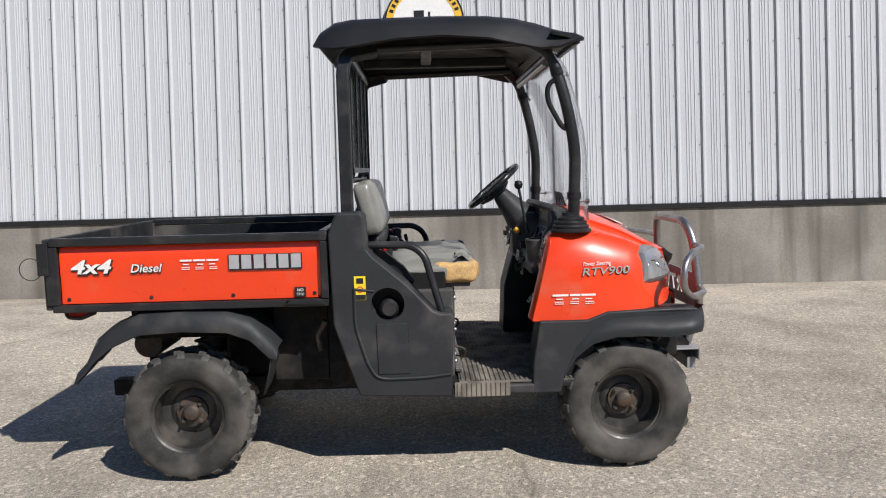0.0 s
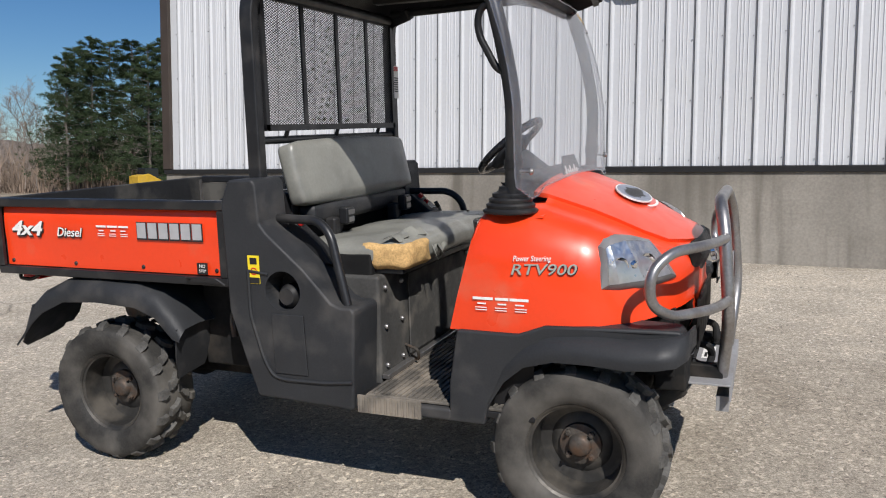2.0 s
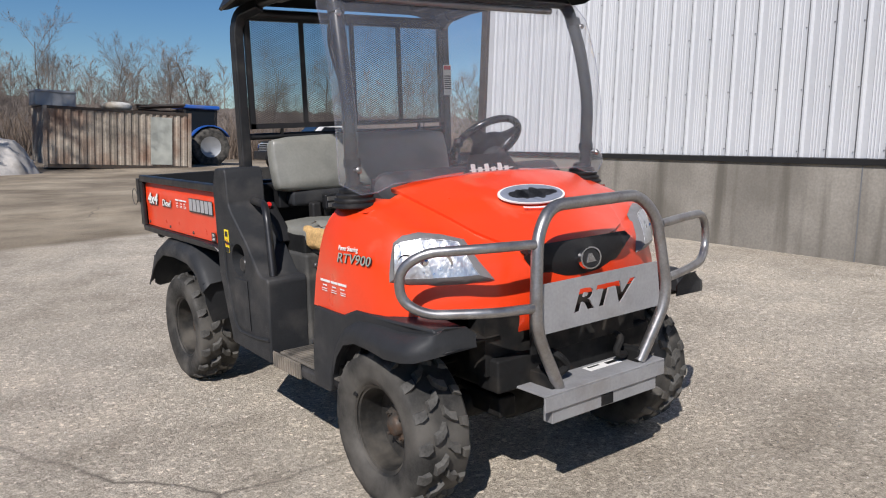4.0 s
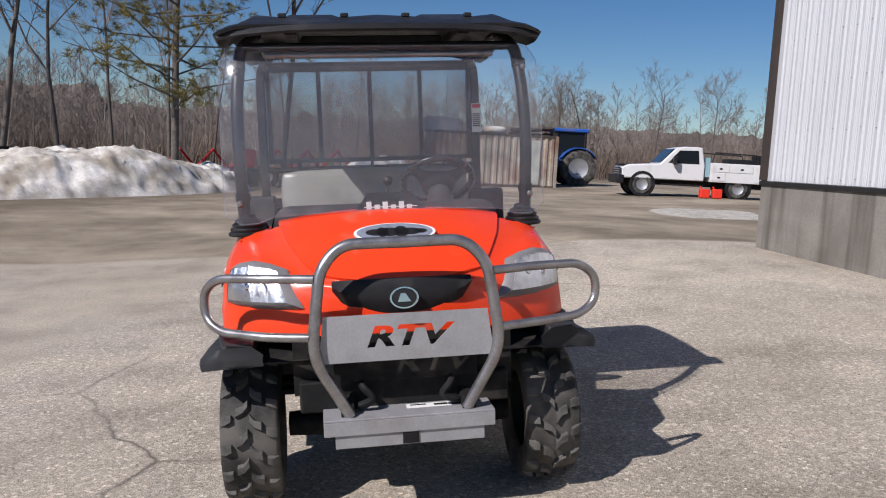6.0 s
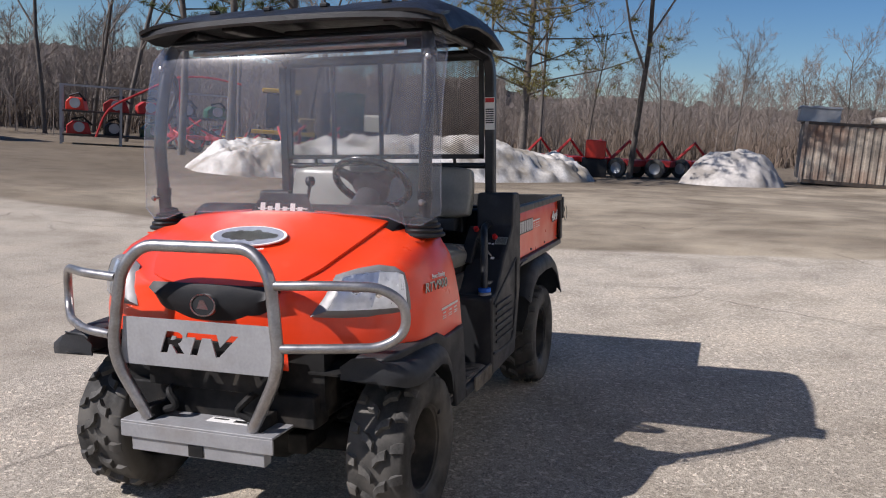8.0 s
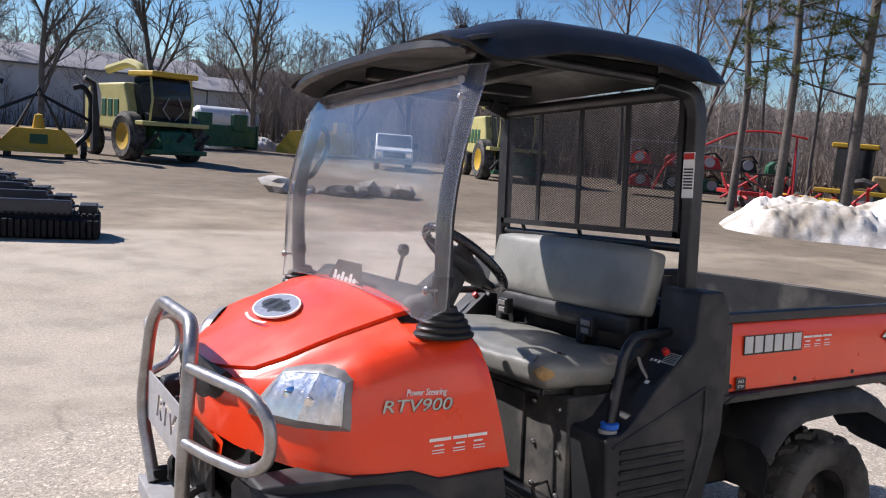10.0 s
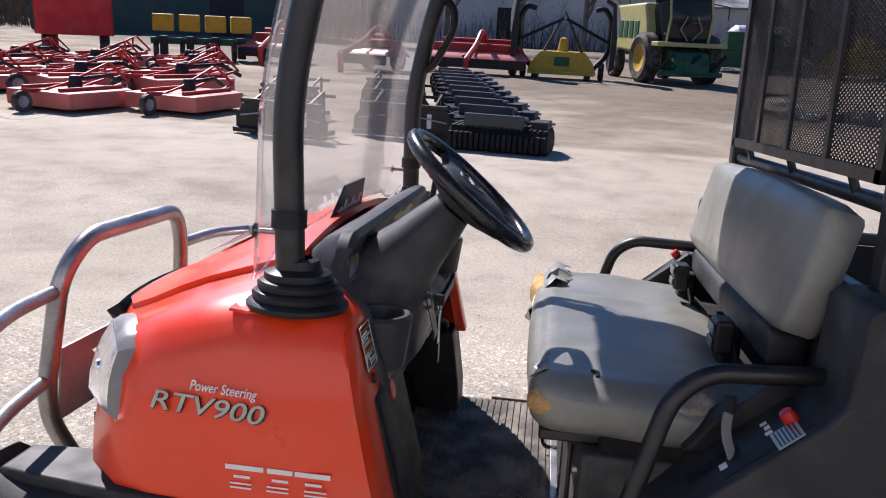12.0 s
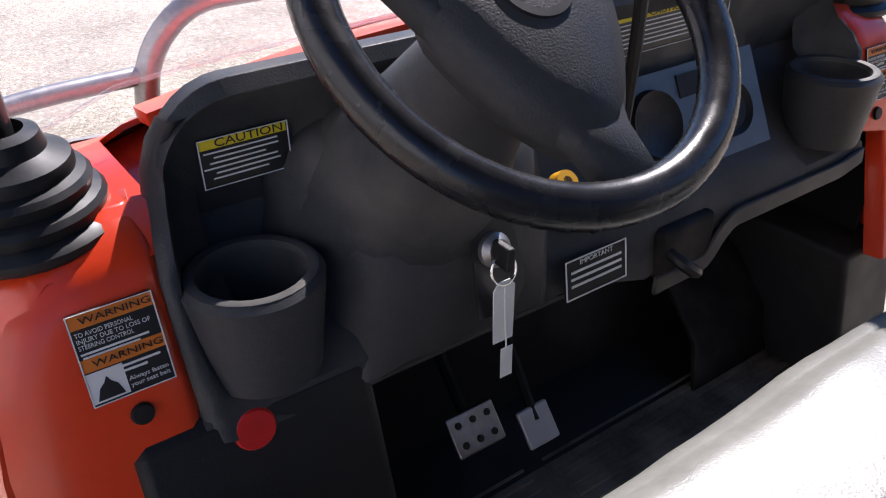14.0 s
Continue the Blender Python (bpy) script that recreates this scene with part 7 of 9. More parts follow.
rnd = random.Random(7)
BARE = []
for k in range(4):
    tv, tf, bv, bf = bare_tree_mesh(rnd, 1.0 * 14, first=0.28 + 0.06 * k, fork=4, thick=0.72)
    BARE.append((None, tree_data("bare_trunk", tv, tf, BARK), None, tree_data("bare_limbs", bv, bf, TWIGS), None, None, "crown"))
OLD = []
for k in range(2):
    tv, tf, bv, bf = bare_tree_mesh(rnd, 12, first=0.2, fork=4, thick=1.7)
    OLD.append((None, tree_data("old_trunk", tv, tf, BARK), None, tree_data("old_limbs", bv, bf, BARK), None, None, "crown"))
PINES = []
for k, (nd, bare, reach) in enumerate(((NEEDLES, 0.24, 0.19), (DRY_NEEDLES, 0.20, 0.33), (NEEDLES, 0.32, 0.16))):
    tv, tf, nv, nf = pine_mesh(rnd, 15, bare, reach, 1.25 if nd is DRY_NEEDLES else 0.62)
    PINES.append((None, tree_data("pine_trunk", tv, tf, BARK), None, tree_data("pine_needles", nv, nf, nd), None, None, "crown"))
tv, tf, nv, nf = pine_mesh(rnd, 15, 0.08, 0.34, 2.2, 0.25)
SPRUCE = (None, tree_data("spruce_trunk", tv, tf, BARK), None, tree_data("spruce_needles", nv, nf, DARK_NEEDLES), None, None, "crown")


def polar(eye, az, dist):
    """A place at a bearing (degrees to the left of +y) and distance from a spot."""
    a = radians(az)
    return eye[0] - math.sin(a) * dist, eye[1] + math.cos(a) * dist


def build_trees():
    # single trees along the edge of the yard, on the west and south-west
    for az, d, kind, size in ((127.2, 29, PINES[2], 1.0), (123.2, 29, PINES[0], 1.15), (130.0, 33, PINES[2], 0.95), (116.3, 33, BARE[1], 0.95), (133.0, 42, BARE[0], 1.05), (119.5, 42, BARE[3], 0.9),
                              (111.5, 41, BARE[2], 0.9), (137.5, 47, BARE[2], 1.0), (125.5, 44, BARE[1], 0.85), (120.6, 50, BARE[0], 0.9), (128.6, 52, BARE[3], 1.0), (134.6, 52, BARE[0], 1.0), (107.5, 50, BARE[3], 0.9), (104.0, 48, BARE[2], 0.9)):
        x, y = polar((2.39, 2.55), az, d)
        if kind in PINES:
            place_tree("pine_tree", kind, x, y, rnd.uniform(0, 6.28), size, "tall pine with bare lower trunk and thin green crown", "trees along the yard")
        else:
            place_tree("bare_tree", kind, x, y, rnd.uniform(0, 6.28), size, "leafless grey tree in early spring", "trees along the yard")
    place_tree("pine_tree", PINES[1], -25.3, -5.5, 0.6, 0.95, "broad pine with yellowing needles behind the snow bank", "trees along the yard")
    place_tree("bare_tree", BARE[0], -29.2, -2.0, 2.0, 1.0, "leafless grey tree in early spring", "trees along the yard")
    for az, d, k, size in ((169.5, 58, 0, 1.0), (163.2, 60, 1, 0.95), (156.5, 58, 1, 0.8), (152.5, 60, 0, 0.85), (176.5, 60, 1, 1.0), (181.0, 68, 0, 1.05), (186.0, 64, 1, 0.95), (191.5, 70, 0, 1.1), (197, 72, 1, 1.1), (203, 75, 0, 1.0), (148, 58, 1, 0.8), (144, 60, 0, 0.85)):
        x, y = polar((2.39, 2.55), az, d)
        place_tree("bare_tree", OLD[k], x, y, rnd.uniform(0, 6.28), size, "old leafless tree with spreading limbs", "trees behind the yard")
    for az, d, size in ((47.3, 60, 0.62), (45.8, 64, 0.74), (43.4, 62, 0.72), (41.2, 65, 0.77), (39.0, 63, 0.73), (36.6, 66, 0.78), (44.5, 70, 0.80), (34.5, 68, 0.8), (42.3, 58, 0.66), (40.2, 60, 0.68), (46.6, 68, 0.74), (38.0, 72, 0.84)):
        x, y = polar((1.6, -3.2), az, d)
        place_tree("spruce_tree", SPRUCE, x, y, rnd.uniform(0, 6.28), size, "dense dark green evergreen tree", "evergreens beside the building")
    for az, d, k, size in ((51.0, 66, 0, 0.52), (55.3, 62, 2, 0.50), (62.0, 64, 3, 0.50), (66.0, 60, 1, 0.48), (70.5, 66, 0, 0.54), (72.5, 62, 2, 0.50), (76.0, 64, 3, 0.50), (80.5, 60, 1, 0.56), (82.5, 64, 0, 0.54), (87, 58, 2, 0.56), (92, 60, 3, 0.62), (97, 58, 1, 0.66)):
        x, y = polar((3.0, -1.0), az, d)
        place_tree("bare_tree", BARE[k], x, y, rnd.uniform(0, 6.28), size, "leafless grey tree in early spring", "trees behind the yard")


build_trees()


def twig_tree(r, height):
    """A light tree for far woods: a thin trunk and fans of tapering twigs."""
    vs, fs = [], []
    top = Vector((r.gauss(0, 0.05), r.gauss(0, 0.05), 1)) * height
    bend = Vector((r.gauss(0, 0.03), r.gauss(0, 0.03), 0)) * height
    axis = lambda f: top * f + bend * math.sin(f * 3.1)
    limb(vs, fs, [axis(f) for f in (0, 0.25, 0.5, 0.75, 1.0)], height * 0.009, height * 0.002, 3)

    def twig(o, d, L, w):
        u = d.orthogonal().normalized()
        u = (u * math.cos(L * 37) + d.cross(u) * math.sin(L * 37)) * w
        b = len(vs)
        vs.extend((tuple(o - u), tuple(o + u), tuple(o + d * L)))
        fs.append((b, b + 1, b + 2))

    for _ in range(30):
        f = r.uniform(0.16, 0.97)
        a = r.uniform(0, 6.28)
        d = Vector((math.cos(a), math.sin(a), r.uniform(0.5, 1.7))).normalized()
        L = height * (0.40 - 0.26 * f) * r.uniform(0.6, 1.15)
        o = axis(f)
        twig(o, d, L, height * 0.0028)
        for _ in range(9):
            g = r.uniform(0.2, 0.95)
            e = (d + Vector((r.gauss(0, 0.5), r.gauss(0, 0.5), r.gauss(0.25, 0.4)))).normalized()
            M = L * r.uniform(0.25, 0.6) * (1.15 - 0.5 * g)
            p = o + d * L * g
            twig(p, e, M, height * 0.0018)
            for _ in range(2):
                e2 = (e + Vector((r.gauss(0, 0.5), r.gauss(0, 0.5), r.gauss(0.2, 0.4)))).normalized()
                twig(p + e * M * r.uniform(0.3, 0.8), e2, M * r.uniform(0.35, 0.6), height * 0.0014)
    return np.array(vs), fs


def build_woods():
    r = random.Random(21)
    sources = [twig_tree(r, 10.0) for _ in range(7)]
    V, F = [], []
    base = 0
    for k in range(1300):
        az = 33 + 200 * (k + r.random()) / 1300
        d = r.uniform(62, 100) if az < 100 else r.uniform(44, 84) if az < 142 else r.uniform(60, 98) if az < 165 else r.uniform(76, 115)
        x, y = polar((2, 0), az, d)
        size = (r.uniform(0.042 if az < 70 else 0.058, 0.082 if az < 70 else 0.105) if k % 9 else r.uniform(0.085, 0.112)) * d / 10 if az < 105 else r.uniform(0.05, 0.135) * d / 10
        size = max(size, 0.26)
        v, fs = sources[r.randrange(7)]
        a = r.uniform(0, 6.28)
        c, q = math.cos(a) * size, math.sin(a) * size
        V.append(np.stack([v[:, 0] * c - v[:, 1] * q + x, v[:, 0] * q + v[:, 1] * c + y, v[:, 2] * size + ground_z(x, y)], 1))
        F += [tuple(i + base for i in f) for f in fs]
        base += len(v)
    ob = mesh_object("woods", np.concatenate(V).tolist(), F, TWIGS)
    tagged(ob, "brown leafless woods behind the yard", "woods", kind="stuff")
    # dry brush and saplings below the trees: upright stems with twigs
    V, F = [], []
    for _ in range(19000):
        az = r.uniform(32, 234)
        d = r.uniform(58, 82) if az < 105 else r.uniform(51, 68) if az < 160 else r.uniform(72, 95)
        x, y = polar((2, 0), az, d)
        z = ground_z(x, y)
        h = r.uniform(0.9, 3.4)
        w = r.uniform(0.02, 0.06)
        lx, ly = r.gauss(0, 0.22) * h, r.gauss(0, 0.22) * h
        a = r.uniform(0, 3.14)
        ex, ey = math.cos(a) * w, math.sin(a) * w
        b = len(V)
        V += [(x - ex, y - ey, z - 0.1), (x + ex, y + ey, z - 0.1), (x + lx, y + ly, z + h)]
        F.append((b, b + 1, b + 2))
        for _ in range(3):
            u = r.uniform(0.3, 0.9)
            p = (x + lx * u, y + ly * u, z + h * u)
            q = (p[0] + r.gauss(0, 0.25) * h * 0.4, p[1] + r.gauss(0, 0.25) * h * 0.4, p[2] + r.uniform(0.1, 0.35) * h)
            b = len(V)
            V += [p, (p[0] + w * 0.7, p[1] + w * 0.7, p[2]), q]
            F.append((b, b + 1, b + 2))
    ob = mesh_object("brush", V, F, BRUSH)
    tagged(ob, "dry brown brush and saplings along the woods", "brush", kind="stuff")
    # wooded rise far behind, which closes the view between the stems
    V, F = [], []
    n = 900
    for k in range(n + 1):
        az = 28 + 212 * k / n
        x, y = polar((2, 0), az, 128)
        top = 7.9 + 1.3 * noise.noise(Vector((k * 0.05, 0, 0))) + 0.7 * noise.noise(Vector((k * 0.31, 4, 0))) + r.uniform(-0.28, 0.28) + (1.8 if 105 < az < 170 else 0)
        V += [(x, y, -1.0), (x, y, top * 0.6), (*polar((2, 0), az, 138), top)]
    for k in range(n):
        a = 3 * k
        F += [(a, a + 1, a + 4, a + 3), (a + 1, a + 2, a + 5, a + 4)]
    hill = mesh_object("backdrop", V, F, mat("far_woods", (0.135, 0.112, 0.096), 1.0, 0, 0.35, 0.06, 0.4, 0.8), None, True)
    tagged(hill, "dim brown wooded rise in the distance", "backdrop", kind="structure")


build_woods()

# ---- snow ----
SNOW = mat("old_snow", (0.76, 0.725, 0.66), 0.85, 0, 0.14, 1.2, 0.14, 14, bump=1.0, bump_scale=16, dirt=(0.24, 0.20, 0.145), dirt_amount=0.85, dirt_scale=1.1)
GREY_SNOW = mat("dirty_grey_snow", (0.50, 0.47, 0.43), 0.85, 0, 0.15, 1.2, 0.1, 9, bump=1.0, bump_scale=14, dirt=(0.20, 0.175, 0.145), dirt_amount=0.6, dirt_scale=1.1)


def snow_bank(name, pts, width, height, label, seed=0, material=None, mound=0.0, mound_at=0.5, crumble=1.0):
    """A ploughed bank along points: steep crumbling faces and an uneven flat top."""
    ps = [Vector((*p, 0)) for p in pts]
    total = sum((b - a).length for a, b in zip(ps, ps[1:]))
    n = max(24, int(total / 0.085))
    rows = []
    for i in range(n + 1):
        f = i / n * (len(ps) - 1)
        j = min(len(ps) - 2, int(f))
        c = ps[j].lerp(ps[j + 1], f - j)
        d0 = (ps[j + 1] - ps[max(0, j - 1)]).normalized()
        d1 = (ps[min(len(ps) - 1, j + 2)] - ps[j]).normalized()
        d = d0.lerp(d1, f - j).normalized()
        side = Vector((d.y, -d.x, 0))
        s_ = i / n
        env = min(1.0, (s_ * total / 1.6) ** 0.6, ((1 - s_) * total / 1.6) ** 0.6) if 0 < i < n else 0.0
        row = []
        for k in range(45):
            u = -1 + 2 * k / 44
            p = c + side * u * width * (0.35 + 0.65 * env)
            q = Vector((p.x, p.y, seed * 3.7))
            edge = 0.62 + 0.22 * noise.noise(q * 0.9) + 0.10 * noise.noise(q * 2.7)
            t = max(0.0, min(1.0, (1 - abs(u)) / (1 - edge * 0.72)))
            face = 1 - (1 - t) ** 2.2
            top = height * (0.82 + 0.34 * noise.noise(q * 0.45 + Vector((9, 0, 0)))) + mound * math.exp(-((s_ - mound_at) * total / 2.6) ** 2) * max(0.0, 1 - (u + 0.1) ** 2 * 1.4)
            h = env * face * top
            rough = 0.20 * noise.noise(q * 0.8) + 0.13 * noise.noise(q * 1.9) + 0.10 * noise.noise(q * 4.6) + 0.065 * noise.noise(q * 9) + 0.04 * noise.noise(q * 19)
            h += rough * crumble * min(1.0, face * 1.4) * env
            out = 0.12 * noise.noise(q * 3.1 + Vector((0, 5, 0))) * (1 - abs(2 * face - 1)) * crumble
            p = p + side * out
            row.append((p.x, p.y, ground_z(p.x, p.y) - 0.05 + max(0.0, h)))
        rows.append(row)
    ob = finish(name, loft(rows), material or SNOW, sharp=80)
    tagged(ob, label, "snow")
    return ob


snow_bank("snow_bank", [(-17.0, -13.9), (-18.3, -12.7), (-19.8, -11.2), (-21.4, -9.0), (-23.2, -6.8), (-25.6, -5.0), (-28.0, -4.4)], 2.2, 0.98, "long dirty ploughed snow bank", 2, mound=0.75, mound_at=0.62)
snow_bank("snow_bank", [(-27.2, 0.6), (-29.0, 2.0), (-30.4, 3.2)], 1.8, 1.0, "grey dirty heap of snow beside the container", 9, GREY_SNOW, mound=0.5)
snow_bank("snow_patch", [(-10.2, -49), (-13.5, -50.5), (-15.5, -51)], 1.6, 0.9, "low heap of white snow at the yard's edge", 4, mound=0.5, mound_at=0.3)
tagged(snow_bank("gravel", [(-12.5, 8.8), (-15.0, 9.4), (-17.5, 10.4)], 1.6, 0.10, "low spread of pale gravel beside the building", 14, crumble=0.15, material=mat("pale_gravel", (0.45, 0.42, 0.36), 0.95, 0, 0.3, 6, 0.3, 40, bump=0.8, bump_scale=40)), category="gravel", kind="stuff")


# ---- far yard machines ----
RED_PAINT = mat("faded_red_paint", (0.42, 0.030, 0.030), 0.5, 0, 0.2, 2, 0.1, 20, spread=0.2, dirt=(0.20, 0.09, 0.07), dirt_amount=0.3, dirt_scale=2)
# sun glare on the mower decks is put into this paler red
PALE_RED = mat("pale_glare_red", (0.66, 0.17, 0.14), 0.40, 0, 0.15, 2, 0.1, 20, spread=0.2, dirt=(0.4, 0.2, 0.17), dirt_amount=0.3, dirt_scale=2)
GREEN_PAINT = mat("green_paint", (0.025, 0.095, 0.050), 0.5, 0, 0.2, 2, 0.1, 20, dirt=(0.09, 0.09, 0.06), dirt_amount=0.3, dirt_scale=2)
YEL_GREEN = mat("yellow_green_paint", (0.44, 0.40, 0.16), 0.45, 0, 0.15, 1, 0.1, 15, dirt=(0.25, 0.22, 0.1), dirt_amount=0.3, dirt_scale=1)
YEL_PAINT = mat("yellow_paint", (0.52, 0.33, 0.035), 0.5, 0, 0.2, 2, 0.1, 20, dirt=(0.22, 0.16, 0.08), dirt_amount=0.4, dirt_scale=2)
WHITE_PAINT = mat("white_vehicle_paint", (0.70, 0.70, 0.69), 0.35, 0, 0.05, 2, coat=0.3, dirt=(0.45, 0.42, 0.38), dirt_amount=0.3, dirt_scale=2)
BLUE_PAINT = mat("blue_paint", (0.020, 0.105, 0.42), 0.4, 0, 0.15, 2, dirt=(0.12, 0.12, 0.14), dirt_amount=0.3, dirt_scale=2)
BLACK_PAINT = mat("black_attachment_paint", (0.018, 0.019, 0.021), 0.5, 0, 0.2, 3, 0.1, 20, spread=0.2, dirt=(0.05, 0.046, 0.042), dirt_amount=0.18, dirt_scale=3)
TRACK_RUBBER = mat("black_track_rubber", (0.010, 0.010, 0.011), 0.8, 0, 0.2, 5, 0.15, 30)
DARK_GLASS = mat("dark_window", (0.012, 0.015, 0.018), 0.06, 0.0)
GREY_METAL = mat("galvanised_metal", (0.34, 0.35, 0.36), 0.5, 0.5, 0.15, 2)
RUST_BEIGE = mat("rusty_beige_container", (0.36, 0.31, 0.25), 0.75, 0, 0.25, 1.0, 0.15, 12, spread=0.22, dirt=(0.15, 0.060, 0.030), dirt_amount=0.62, dirt_scale=0.8)
RED_LAMP = mat("bright_red_plastic", (0.75, 0.04, 0.02), 0.4)


def at_spot(name, x, y, yaw, label, category, group=""):
    root = empty(name, Matrix.Translation((x, y, ground_z(x, y))) @ Matrix.Rotation(radians(yaw), 4, "Z"))
    tagged(root, label, category, group)
    return root


def far_wheel(parent, x, y, r, w, rim_mat=None, name="wheel"):
    bm = bmesh.new()
    add_lathe(bm, [(r * 0.55, -w * 0.4), (r * 0.85, -w / 2), (r, -w * 0.36), (r, w * 0.36), (r * 0.85, w / 2), (r * 0.55, w * 0.4)], Matrix.Translation((x, y, r)), 24)
    hub = Vector((x, y, r))
    for v in bm.verts:
        d = v.co - hub
        a = math.atan2(d.z, d.x) / (2 * math.pi) * 12
        if math.hypot(d.x, d.z) > r * 0.95 and a - math.floor(a) < 0.45:
            v.co = hub + Vector((d.x * 1.045, d.y, d.z * 1.045))
    t = part(name, bm, RUBBER, parent)
    part("rim", lathe([(0, w * 0.2), (r * 0.3, w * 0.22), (r * 0.56, w * 0.42), (r * 0.57, -w * 0.42), (r * 0.3, -w * 0.22), (0, -w * 0.2)], Matrix.Translation((x, y, r)), 20), rim_mat or GREY_METAL, t)
    return t


def build_truck():
    """A white service truck with utility boxes; x forward."""
    t = at_spot("service_truck", -24.6, 13.35, -101, "white service pickup truck with utility body and ladder rack", "truck")
    t.matrix_world = t.matrix_world @ Matrix.Scale(0.95, 4)
    w = 0.98
    cab = [(2.75, 0.62), (2.78, 1.02), (2.55, 1.14), (1.30, 1.24), (0.72, 1.86), (0.42, 1.93), (-0.28, 1.93), (-0.42, 1.24), (-0.42, 0.62)]
    body = part("cab", prism(cab, "y", -w, w), WHITE_PAINT, t, "white cab", bevel=0.06)
    part("window", prism([(1.02, 1.27), (0.60, 1.78), (-0.14, 1.80), (-0.20, 1.27)], "y", -w - 0.012, w + 0.012), DARK_GLASS, body, bevel=0.02)
    part("hood_guard", boxes((2.50, 2.74, -w * 0.9, w * 0.9, 1.125, 1.165)), BLACK_PLASTIC, body, "black hood guard", bevel=0.012)
    part("windscreen", prism([(1.27, 1.27), (1.30, 1.29), (0.79, 1.84), (0.76, 1.82)], "y", -w * 0.88, w * 0.88), DARK_GLASS, body)
    gr = part("grille", boxes((2.76, 2.80, -0.64, 0.64, 0.72, 1.04)), BLACK_PLASTIC, t, bevel=0.02)
    for k in range(3):
        part("grille_bar", boxes((2.80, 2.83, -0.60, 0.60, 0.76 + k * 0.09, 0.80 + k * 0.09)), GREY_METAL, gr, bevel=0.008)
    part("bumper", boxes((2.66, 2.95, -w - 0.02, w + 0.02, 0.40, 0.74)), BLACK_PLASTIC, t, bevel=0.04)
    for s in (-1, 1):
        part("headlamp", boxes((2.72, 2.80, s * 0.66, s * 0.94, 0.76, 1.0)), CHROME, t, bevel=0.02)
        part("mirror", boxes((0.72, 0.86, s * 1.05, s * 1.28, 1.22, 1.55)), BLACK_PLASTIC, t, bevel=0.03)
        part("running_board", boxes((-0.40, 1.2, s * 0.85, s * 1.0, 0.42, 0.48)), BLACK_PLASTIC, t)
        for x in (1.95, -1.75):
            part("arch", lathe([(0.40, s * 0.93), (0.50, s * 0.93), (0.50, s * 1.005), (0.40, s * 1.005)], Matrix.Translation((x, 0, 0.42)), 24), BLACK_PLASTIC, t)
            far_wheel(t, x, s * 0.84, 0.40, 0.28, GREY_METAL)
    ub = part("utility_box", boxes((-3.05, -0.62, -1.05, -0.62, 0.62, 1.36), (-3.05, -0.62, 0.62, 1.05, 0.62, 1.36), (-3.05, -0.62, -0.62, 0.62, 0.62, 0.85)), WHITE_PAINT, t, "cream utility boxes", bevel=0.02)
    for s in (-1, 1):
        for x0, x1, z0, z1 in ((-2.98, -2.30, 0.68, 1.32), (-2.24, -1.40, 1.02, 1.32), (-1.34, -0.68, 1.02, 1.32), (-1.20, -0.68, 0.68, 0.98)):
            d = part("locker_door", boxes((x0, x1, s * 1.052, s * 1.068, z0, z1)), WHITE_PAINT, ub, bevel=0.008)
            part("latch", boxes(((x0 + x1) / 2 - 0.05, (x0 + x1) / 2 + 0.05, s * 1.068, s * 1.08, z0 + 0.1, z0 + 0.16)), BLACK_PLASTIC, d)
    rk = bmesh.new()
    for y in (-0.9, 0.9):
        add_tube(rk, [(-2.5, y, 1.36), (-2.4, y, 1.72), (-0.8, y, 1.76), (-0.7, y, 1.36)], 0.03, 6)
    add_box(rk, -2.6, -1.5, -0.5, 0.3, 1.33, 1.55)
    add_box(rk, -2.9, -2.4, 0.3, 0.8, 1.33, 1.72)
    part("rack", rk, BLACK_PAINT, t, "black rack with tools")
    part("tool_case", boxes((-0.61, -0.45, -0.95, 0.95, 0.80, 1.55)), mat("pale_blue_case", (0.25, 0.40, 0.45), 0.5), t)
    part("chassis", boxes((-3.0, 2.6, -0.45, 0.45, 0.40, 0.62)), CHASSIS, t)
    for x in (-0.3, -0.75):
        c = at_spot("fuel_can", *(Matrix.Translation((-24.6, 13.35, 0)) @ Matrix.Rotation(radians(-101), 4, "Z") @ Vector((x, 1.45, 0)))[:2], -101, "red plastic can on the ground beside the truck", "can", "red cans")
        part("can", boxes((-0.17, 0.17, -0.14, 0.14, 0, 0.34)), RED_LAMP, c, bevel=0.04)
        part("spout", tube([(0.1, 0, 0.34), (0.16, 0, 0.42)], 0.03, 8), RED_LAMP, c)


build_truck()


